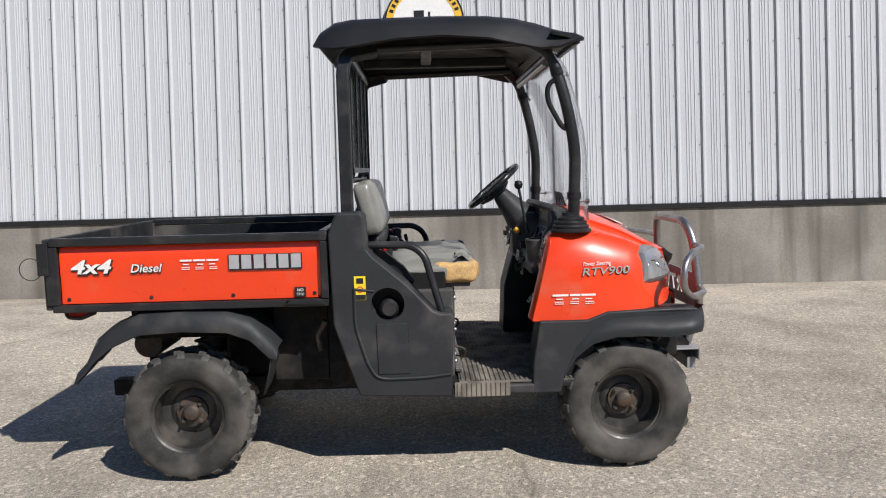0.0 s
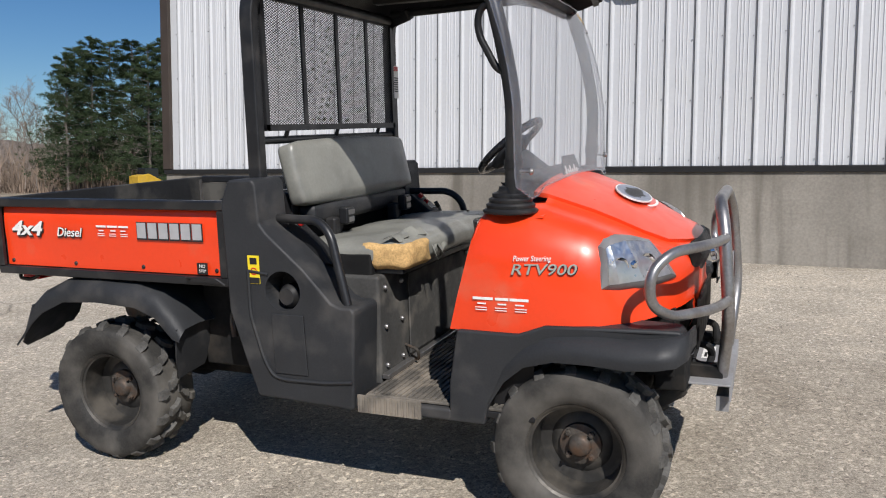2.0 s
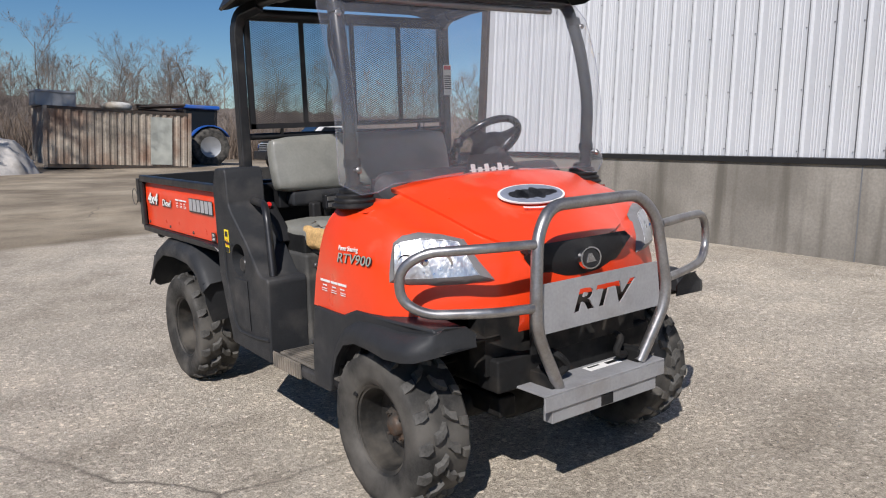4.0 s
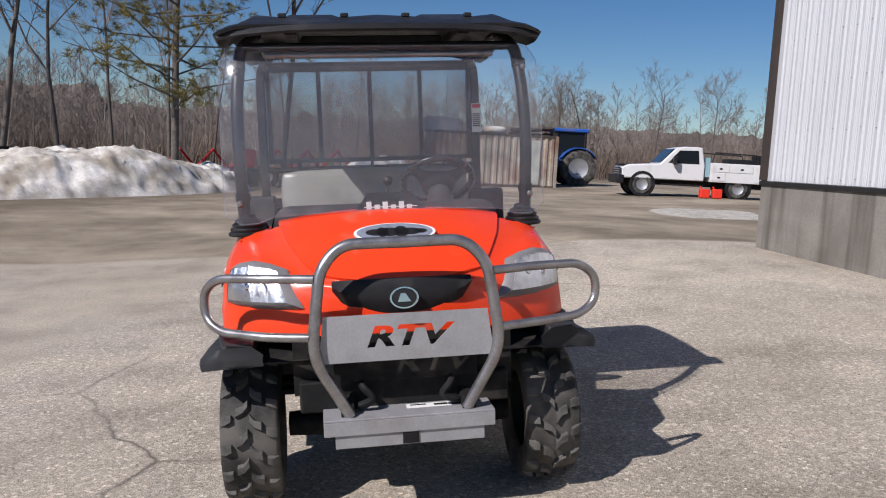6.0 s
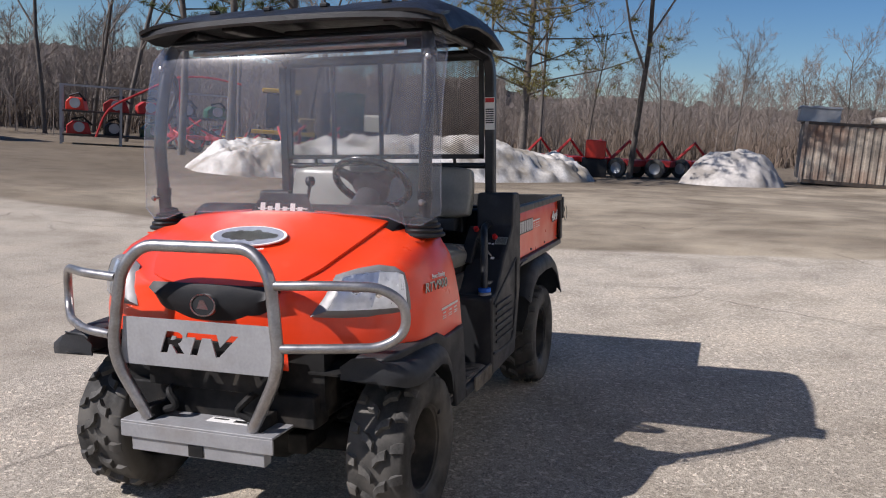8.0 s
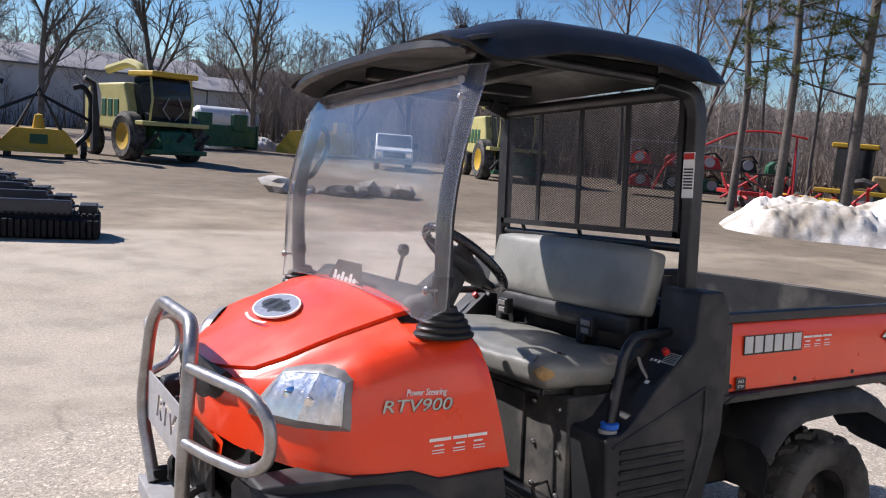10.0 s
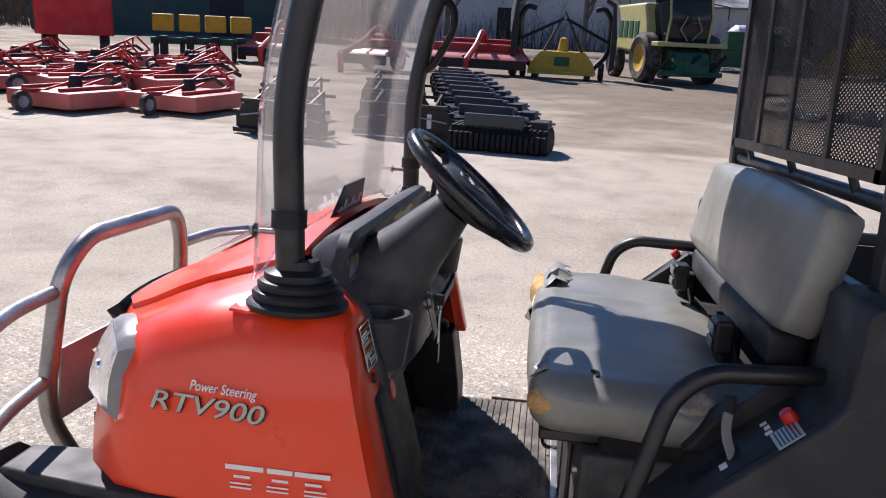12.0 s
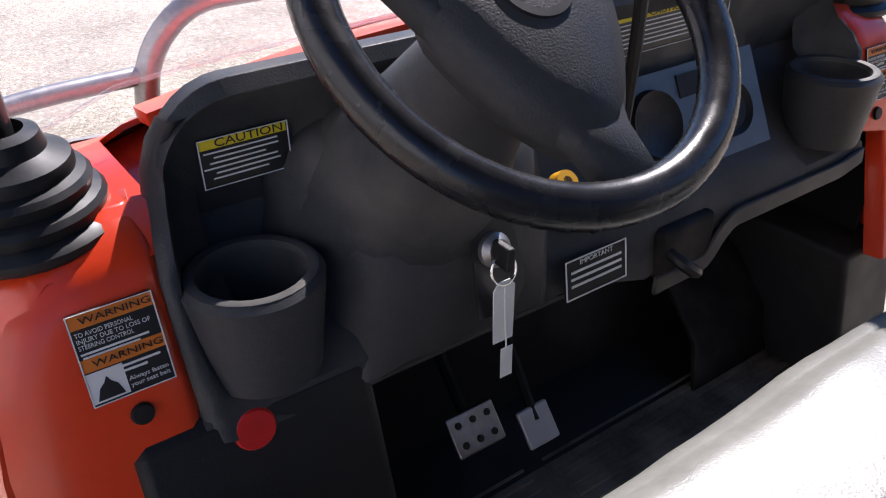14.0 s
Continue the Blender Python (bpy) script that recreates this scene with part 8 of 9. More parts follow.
def build_container():
    c = at_spot("shipping_container", -31.5, 7.35, 0, "rusty beige corrugated steel shipping container", "container")
    L, W, H = 5.90, 2.44, 2.44
    part("core", boxes((-W, -0.06, -L / 2 + 0.03, L / 2 - 0.03, 0.15, H - 0.05)), RUST_BEIGE, c)
    n = 19
    for k in range(n):
        y = -L / 2 + 0.16 + k * (L - 0.32) / n
        step = (L - 0.32) / n
        pr = [(y, -0.055), (y + step * 0.30, -0.055), (y + step * 0.45, -0.01), (y + step * 0.85, -0.01), (y + step, -0.055)]
        bm = loft([[(x, yy, z) for yy, x in pr] for z in (0.15, H - 0.12)])
        ob = part("corrugated_panel", bm, RUST_BEIGE, c, sharp=15)
        thicken(ob, 0.01)
    for y in (-L / 2, L / 2 - 0.14):
        part("corner_post", boxes((-0.12, 0.01, y, y + 0.14, 0.0, H)), RUST_BEIGE, c, bevel=0.01)
    part("top_rail", boxes((-0.10, 0.005, -L / 2 + 0.141, L / 2 - 0.141, H - 0.12, H - 0.001)), RUSTY, c)
    part("bottom_rail", boxes((-0.10, 0.005, -L / 2 + 0.141, L / 2 - 0.141, 0.0, 0.15)), RUSTY, c)
    part("roof_sheet", boxes((-W, -0.11, -L / 2, L / 2, H - 0.05, H)), RUSTY, c)
    part("side_door", boxes((-0.008, 0.02, 1.2, 2.1, 0.2, 2.2)), mat("pale_green_door", (0.42, 0.43, 0.38), 0.7, 0, 0.2, 2), c, "pale patched door")
    # scrap on its roof
    for y, s, m_, nm in ((-2.4, 0.9, GREY_METAL, "grey crate on the container roof"), (0.1, 0.5, SNOW, "lump of snow on the container roof"), (1.9, 0.9, RUSTY, "rusty scrap bars on the container roof")):
        q = Vector((-31.5 - 1.0, 7.35 + y, ground_z(-31.5, 7.35) + H))
        root = empty("roof_load", Matrix.Translation(q))
        tagged(root, nm, "scrap")
        if m_ is SNOW:
            b = cushion(-0.5, 0.5, -0.5, 0.5, 0.0, 0.3, 0.05, 6, 0.12)
            part("lump", b, m_, root)
        elif m_ is RUSTY:
            b = bmesh.new()
            for k in range(7):
                add_tube(b, [(rnd.uniform(-0.4, 0.4), -1.1, 0.05 + rnd.random() * 0.2), (rnd.uniform(-0.4, 0.4), 1.0, 0.05 + rnd.random() * 0.35)], 0.05, 5)
            part("bars", b, m_, root)
        else:
            part("crate", boxes((-0.6, 0.6, -0.75, 0.75, 0, 0.62), (-0.64, 0.64, -0.8, 0.8, 0.52, 0.58)), m_, root, bevel=0.02)


build_container()


def build_tractor(x, y, yaw, paint, label, size=1.0):
    t = at_spot("tractor", x, y, yaw, label, "tractor")
    t.matrix_world = t.matrix_world @ Matrix.Scale(size, 4)
    part("hood", prism([(0.3, 0.85), (0.3, 1.55), (1.6, 1.45), (1.95, 1.25), (1.95, 0.85)], "y", -0.38, 0.38), paint, t, bevel=0.06)
    cab = part("cab", boxes((-1.1, 0.28, -0.72, 0.72, 0.9, 1.25)), paint, t, bevel=0.05)
    part("roof", boxes((-1.25, 0.45, -0.82, 0.82, 2.45, 2.62)), paint, cab, bevel=0.06)
    part("glass", boxes((-1.05, 0.24, -0.70, 0.70, 1.251, 2.449)), DARK_GLASS, cab)
    for px in (-1.1, 0.25):
        for s in (-1, 1):
            part("pillar", boxes((px - 0.04, px + 0.04, s * 0.68, s * 0.74, 1.25, 2.46)), BLACK_PLASTIC, cab)
    for s in (-1, 1):
        rows = [[(-0.75 + 0.95 * math.cos(a), s * 0.72, 0.82 + 0.95 * math.sin(a)), (-0.75 + 0.95 * math.cos(a), s * 1.2, 0.82 + 0.95 * math.sin(a))] for a in np.linspace(0.5, 2.6, 8)]
        f = part("fender", loft(rows), paint, t)
        thicken(f, 0.04)
        far_wheel(t, -0.75, s * 0.95, 0.82, 0.46)
        far_wheel(t, 1.55, s * 0.85, 0.52, 0.34)
    part("axle", boxes((-0.9, 1.7, -0.3, 0.3, 0.5, 0.9)), CHASSIS, t)


build_tractor(-35.2, 11.4, -95, BLUE_PAINT, "blue farm tractor with cab behind the container", 1.08)


def build_harvester(x, y, yaw, paint, label):
    """A self-propelled forage harvester seen from its front."""
    h = at_spot("forage_harvester", x, y, yaw, label, "harvester")
    b = part("body", prism([(-4.2, 1.2), (-4.2, 2.6), (-3.6, 3.0), (-0.6, 3.1), (-0.2, 2.2), (0.1, 1.1)], "y", -1.2, 1.2), paint, h, bevel=0.12)
    for k in range(5):
        part("side_vent", boxes((-3.6 + k * 0.55, -3.2 + k * 0.55, -1.23, 1.23, 1.7, 2.4)), GREEN_PAINT, b, bevel=0.03)
    cab = part("cab", prism([(-0.5, 1.55), (0.95, 1.55), (1.15, 2.5), (0.95, 3.35), (-0.5, 3.35)], "y", -0.85, 0.85), DARK_GLASS, h, bevel=0.08)
    part("cab_roof", boxes((-0.7, 1.35, -1.0, 1.0, 3.36, 3.58)), YEL_PAINT, cab, bevel=0.06)
    for s in (-1, 1):
        part("pillar", tube([(0.95, s * 0.87, 1.55), (1.15, s * 0.87, 2.5), (0.95, s * 0.87, 3.36)], 0.05, 6), paint, cab)
        far_wheel(h, 0.1, s * 1.30, 0.95, 0.65, YEL_PAINT)
        far_wheel(h, -3.3, s * 1.15, 0.65, 0.45, YEL_PAINT)
        part("mirror_arm", tube([(1.0, s * 0.9, 3.1), (1.25, s * 1.45, 3.0), (1.25, s * 1.45, 2.5)], 0.03, 6), BLACK_PAINT, cab)
        part("ladder", boxes((0.6, 0.9, s * 1.0, s * 1.5, 0.6, 1.5)), GREEN_PAINT, h, bevel=0.02)
    part("feed_house", prism([(0.3, 0.5), (0.3, 1.5), (1.5, 1.25), (1.8, 0.45)], "y", -0.7, 0.7), GREEN_PAINT, h, bevel=0.05)
    part("front_platform", boxes((0.9, 1.5, -1.45, 1.45, 1.45, 1.62)), YEL_GREEN, h, bevel=0.03)
    for k in range(5):
        y0 = -1.1 + k * 0.55
        part("feed_roller", tube([(1.45, y0 - 0.22, 0.55 + 0.12 * (k % 2)), (1.75, y0 + 0.22, 1.20 - 0.2 * (k % 2))], 0.075, 8), GREEN_PAINT if k % 2 else BLACK_PAINT, h)
    part("front_frame", boxes((1.3, 1.75, -1.25, 1.25, 0.35, 0.55)), GREEN_PAINT, h, bevel=0.04)
    for s in (-1, 1):
        part("wiper_arm", tube([(1.16, s * 0.1, 1.7), (1.22, s * 0.45, 2.1), (1.22, s * 0.2, 2.6)], 0.02, 5), GREY_METAL, cab)
    part("spout", tube([(-1.2, 0, 3.1), (-1.4, 0, 3.75), (-2.5, 0, 4.0), (-4.5, 0, 3.7)], 0.2, 8, bend=0.4), paint, h)
    return h


build_harvester(-4.3, -32.3, 108, YEL_GREEN, "yellow-green forage harvester with cab and header")
build_harvester(-20.5, -30.5, 75, YEL_GREEN, "yellow-green forage harvester parked at the yard's edge")


def header_unit(name, x, y, yaw, L, paint, label):
    """A crop header parked on the ground."""
    h = at_spot(name, x, y, yaw, label, "farm header")
    part("trough", prism([(-0.6, 0.25), (-0.6, 1.5), (-0.3, 1.55), (0.0, 0.7), (0.9, 0.35), (0.9, 0.2)], "y", -L / 2, L / 2), paint, h, bevel=0.03)
    part("auger", lathe([(0, -L / 2 + 0.1), (0.24, -L / 2 + 0.1), (0.24, L / 2 - 0.1), (0, L / 2 - 0.1)], Matrix.Translation((0.35, 0, 0.72)), 16), paint, h)
    for s in (-1, 1):
        part("end_panel", prism([(-0.7, 0.1), (-0.7, 1.6), (0.2, 1.5), (1.3, 0.4), (1.3, 0.1)], "y", s * (L / 2), s * (L / 2 + 0.12)), paint, h, bevel=0.03)
        part("tower", boxes((-0.75, -0.35, s * L / 4 - 0.5, s * L / 4 + 0.5, 1.2, 2.2)), paint, h, bevel=0.05)
    return h


header_unit("green_header", -10.3, -47.0, -70, 5.0, GREEN_PAINT, "long green crop header on the ground")
header_unit("yellow_header", -16.6, -46.0, -60, 5.0, YEL_PAINT, "weathered yellow crop header on the ground")


def build_folding_mower(x, y, yaw):
    """A mower folded for the road: low yellow middle, black arms, pale side decks stood on end."""
    m_ = at_spot("folding_mower", x, y, yaw, "yellow folding mower with raised pale side decks", "mower")
    cream = mat("cream_cover", (0.55, 0.52, 0.43), 0.6, 0, 0.15, 2)
    part("centre_deck", prism([(-1.35, 0.22), (1.35, 0.22), (1.25, 0.55), (0.85, 1.05), (-0.85, 1.05), (-1.25, 0.55)], "x", -0.5, 0.5), YEL_PAINT, m_, bevel=0.04)
    part("front_lip", boxes((0.501, 0.75, -1.3, 1.3, 0.18, 0.30)), YEL_PAINT, m_, bevel=0.02)
    part("gearbox", lathe([(0, 0.95), (0.16, 0.95), (0.22, 1.05), (0.14, 1.55), (0, 1.6)], None, 12, "z"), YEL_PAINT, m_)
    part("centre_shield", boxes((0.502, 0.54, -0.3, 0.3, 0.5, 0.85)), GREEN_PAINT, m_, bevel=0.02)
    mast = part("hitch", tube([(0.3, -0.75, 1.0), (0.3, 0, 2.55), (0.3, 0.75, 1.0)], 0.07, 6), BLACK_PAINT, m_)
    for s in (-1, 1):
        part("strut", tube([(0.3, s * 0.05, 2.3), (0.3, s * 1.75, 1.45)], 0.065, 6), BLACK_PAINT, mast)
        part("side_arm", tube([(0.0, s * 1.2, 0.4), (0.0, s * 1.75, 1.0), (0.0, s * 1.8, 2.3), (0.0, s * 1.5, 2.75), (0.0, s * 1.15, 2.65)], 0.10, 8, bend=0.3), BLACK_PAINT, m_)
        part("side_deck", prism([(s * 1.82, 0.35), (s * 2.02, 0.5), (s * 2.06, 2.5), (s * 1.92, 2.95), (s * 1.55, 3.1), (s * 1.50, 2.98), (s * 1.80, 2.8)], "x", -0.7, 0.7), BLACK_PAINT, m_, bevel=0.03)
        part("deck_cover", prism([(s * 2.025, 1.7), (s * 2.075, 1.8), (s * 2.085, 2.5), (s * 1.94, 2.98), (s * 1.56, 3.16), (s * 1.52, 3.10), (s * 1.90, 2.9)], "x", -0.72, 0.72), cream, m_, bevel=0.02)
        part("skid", boxes((-0.5, 0.6, s * 0.9, s * 1.15, 0.0, 0.22)), BLACK_PAINT, m_, bevel=0.03)
        far_wheel(m_, -0.2, s * 1.55, 0.34, 0.22)


build_folding_mower(0.15, -31.2, 88)


def build_disc_mower(x, y, yaw, L, label):
    """A pull-type mower seen from its front: sloped deck, dark curtain, tongue towards the yard."""
    d = at_spot("disc_mower", x, y, yaw, label, "hay mower", "red hay mowers")
    part("deck", prism([(-L / 2 + 0.30, 1.18), (L / 2 - 0.30, 1.18), (L / 2 - 0.12, 0.85), (L / 2 + 0.25, 0.55), (-L / 2 - 0.25, 0.55), (-L / 2 + 0.12, 0.85)], "x", -0.75, 0.15), RED_PAINT, d, bevel=0.04)
    lip = part("front_apron", loft([[(0.15, -L / 2 + 0.1, 0.88), (0.15, L / 2 - 0.1, 0.88)], [(0.85, -L / 2 - 0.15, 0.72), (0.85, L / 2 + 0.15, 0.72)], [(0.95, -L / 2 - 0.22, 0.62), (0.95, L / 2 + 0.22, 0.62)]]), PALE_RED, d, "pale red front apron")
    thicken(lip, 0.03)
    part("curtain", boxes((0.90, 0.94, -L / 2 - 0.10, L / 2 + 0.10, 0.26, 0.63)), BLACK_PAINT, d, "black rubber curtain")
    for k in range(int(L / 0.7)):
        part("deck_rib", boxes((0.151, 0.19, -L / 2 + 0.45 + k * 0.7, -L / 2 + 0.53 + k * 0.7, 0.88, 1.16)), RED_PAINT, d)
    part("frame_tube", tube([(-0.5, -L / 2 + 0.5, 1.30), (-0.5, L / 2 - 0.5, 1.30)], 0.08, 8), RED_PAINT, d)
    part("tongue", tube([(-0.5, 0.25, 1.3), (0.2, 0.25, 1.72), (1.1, 0.2, 1.15), (2.6, 0.1, 0.62)], 0.11, 8, bend=0.3), RED_PAINT, d)
    part("tongue_stand", boxes((2.45, 2.6, 0.02, 0.18, 0, 0.6)), RED_PAINT, d)
    part("drive_shaft", tube([(0.2, 0.0, 0.95), (2.4, -0.05, 0.75)], 0.05, 6), BLACK_PAINT, d)
    for s in (-1, 1):
        far_wheel(d, -0.55, s * L * 0.36, 0.42, 0.3)
    return d


build_disc_mower(3.6, -31.3, 85, 4.0, "long red hay mower with dark curtain")
build_disc_mower(7.4, -29.8, 70, 1.9, "short red hay mower parked nose on")
build_disc_mower(11.8, -31.0, 92, 2.4, "red hay mower parked nose on")


def build_track_units():
    """Black skid-steer tracks laid out in a row."""
    n = 10
    for k in range(n):
        f = k / (n - 1)
        x, y = 1.12 + 2.3 * f, -11.2 - 12.8 * f
        yaw = 80 + rnd.uniform(-3, 3)
        t = at_spot("rubber_track", x, y, yaw, "black rubber track unit with blue-black cover lying on the yard", "track", "row of track units")
        w = 0.80
        bm = bmesh.new()
        loop = [(-0.40, 0.05), (-0.32, 0.0), (0.32, 0.0), (0.42, 0.06), (0.45, 0.20), (0.30, 0.36), (-0.30, 0.36), (-0.45, 0.20)]
        add_prism(bm, loop, "y", -w, w)
        body = part("belt", bm, TRACK_RUBBER, t, bevel=0.02)
        lug = bmesh.new()
        for j in range(18):
            yy = -w + 0.05 + j * (2 * w - 0.1) / 17
            add_box(lug, 0.40, 0.50, yy - 0.03, yy + 0.03, 0.04, 0.30)
            add_box(lug, -0.35, 0.35, yy - 0.025, yy + 0.025, 0.355, 0.385)
        part("lug", lug, TRACK_RUBBER, body)["kind"] = "stuff"
        part("cover", boxes((0.20, 0.30, -w * 0.72, w * 0.50, 0.34, 0.58), (-0.22, 0.20, -w * 0.70, w * 0.48, 0.44, 0.53)), mat("blue_black_cover", (0.016, 0.022, 0.036), 0.4, 0, 0.15, 5) if k == 0 else bpy.data.materials["blue_black_cover"], t, bevel=0.02)
        part("mount", boxes((-0.3, 0.15, w * 0.62, w * 0.95, 0.36, 0.50)), BLACK_PAINT, t, bevel=0.02)
        part("bar", tube([(-0.1, -w * 1.05, 0.46), (-0.1, w * 1.05, 0.46)], 0.022, 6), GREY_METAL, t)


build_track_units()


def build_attachments():
    """Black loader attachments standing in two rows."""
    k = 0
    for x, y, yaw, w in ((2.85, -11.7, 83, 1.8), (4.75, -10.9, 76, 1.75), (3.5, -14.2, 83, 1.5), (5.5, -13.6, 80, 1.5), (4.1, -16.8, 83, 1.5)):
        a = at_spot("loader_attachment", x, y, yaw, "black steel loader attachment frame on the ground", "attachment", "black loader attachments")
        h = 0.62 if k < 3 else 0.66
        fr = part("back_plate", prism([(-w / 2, 0.03), (w / 2, 0.03), (w / 2, 0.30), (w / 2 - 0.16, h - 0.10), (-w / 2 + 0.16, h - 0.10), (-w / 2, 0.30)], "x", -0.05, 0.0), BLACK_PAINT, a, bevel=0.012)
        part("top_rail", boxes((-0.06, 0.03, -w / 2 + 0.12, w / 2 - 0.12, h - 0.099, h - 0.03)), BLACK_PAINT, fr, bevel=0.01)
        part("lower_rail", boxes((0.001, 0.10, -w / 2, w / 2, 0.03, 0.11)), BLACK_PAINT, fr, bevel=0.01)
        for s in (-1, 1):
            part("ear", boxes((0.001, 0.10, s * 0.26 - 0.035, s * 0.26 + 0.035, 0.111, h - 0.10)), BLACK_PAINT, fr, bevel=0.01)
            # pale bars stand in for white highlights across the black plate
            part("brace", tube([(0.03, s * 0.30, 0.38), (0.03, s * (w / 2 - 0.12), 0.31)], 0.014, 6), GREY_METAL, fr, "pale bar for the plate's bright edge")
            part("side_fork", boxes((-0.62, -0.051, s * w * 0.36 - 0.05, s * w * 0.36 + 0.05, 0.03, 0.11)), BLACK_PAINT, fr, bevel=0.01)
            part("rear_post", tube([(-0.5, s * w * 0.30, 0.08), (-0.5, s * w * 0.30, h + 0.12), (-0.06, s * w * 0.30, h - 0.06)], 0.03, 6, bend=0.05), BLACK_PAINT, fr)
        part("rear_bar", tube([(-0.5, -w * 0.42, h + 0.06), (-0.5, w * 0.42, h + 0.06)], 0.03, 6), BLACK_PAINT, fr)
        if k in (0, 1):
            part("label_sheet", boxes((0.002, 0.006, 0.42, 0.50, 0.20, 0.44)), PAPER, fr, "torn white label")
        k += 1


build_attachments()


def rotary_mower():
    """One red rotary mower with its hitch, built once."""
    r = empty("rotary_mower")
    w = 0.85
    deck = part("deck", prism([(-1.0, -0.95), (0.75, -0.95), (1.0, -0.55), (1.0, 0.55), (0.75, 0.95), (-1.0, 0.95)], "z", 0.08, 0.42), PALE_RED, r, "red mower deck, paled for sun glare", bevel=0.03)
    part("gearbox", lathe([(0, 0.72), (0.10, 0.70), (0.16, 0.56), (0.16, 0.43)], None, 14, "z"), BLACK_PAINT, deck)
    for s in (-1, 1):
        part("hitch_arm", tube([(0.55, s * 0.38, 0.40), (1.20, s * 0.36, 0.55), (0.95, s * 0.07, 0.95)], 0.036, 6), RED_PAINT, r)
        part("rail", boxes((-0.9, 0.8, s * 0.55 - 0.04, s * 0.55 + 0.04, 0.421, 0.50)), RED_PAINT, deck, bevel=0.01)
    part("brace", tube([(0.95, 0.0, 0.94), (-0.2, 0.0, 0.55), (-0.85, 0.0, 0.42)], 0.028, 6), RED_PAINT, r)
    part("drive_shaft", tube([(0.1, 0, 0.62), (1.0, 0.03, 0.66), (1.5, 0.05, 0.40)], 0.05, 6), BLACK_PAINT, r)
    part("tail_arm", tube([(-0.9, 0, 0.42), (-1.35, 0, 0.45)], 0.05, 6), RED_PAINT, r)
    far_wheel(r, -1.38, 0, 0.22, 0.14, name="tail_wheel")
    return r


def build_mowers():
    proto = rotary_mower()
    spots = []
    for row in range(5):
        for k in range(7):
            x = 7.6 + k * 2.15 + row * 1.25 + rnd.uniform(-0.2, 0.2)
            y = -13.6 - row * 2.7 + k * 0.95 + rnd.uniform(-0.3, 0.3)
            spots.append((x, y, -115 + rnd.uniform(-14, 14)))
    for i, (x, y, yaw) in enumerate(spots):
        m = Matrix.Translation((x, y, ground_z(x, y))) @ Matrix.Rotation(radians(yaw), 4, "Z") @ Matrix.Scale(rnd.uniform(0.85, 1.08), 4)
        if i == 0:
            proto.matrix_basis = m
            tagged(proto, "pale red rotary mower with three-point hitch on the ground", "mower", "rows of red mowers")
        else:
            c = copy_thing(proto, Matrix.Identity(4))
            c.matrix_basis = m


build_mowers()


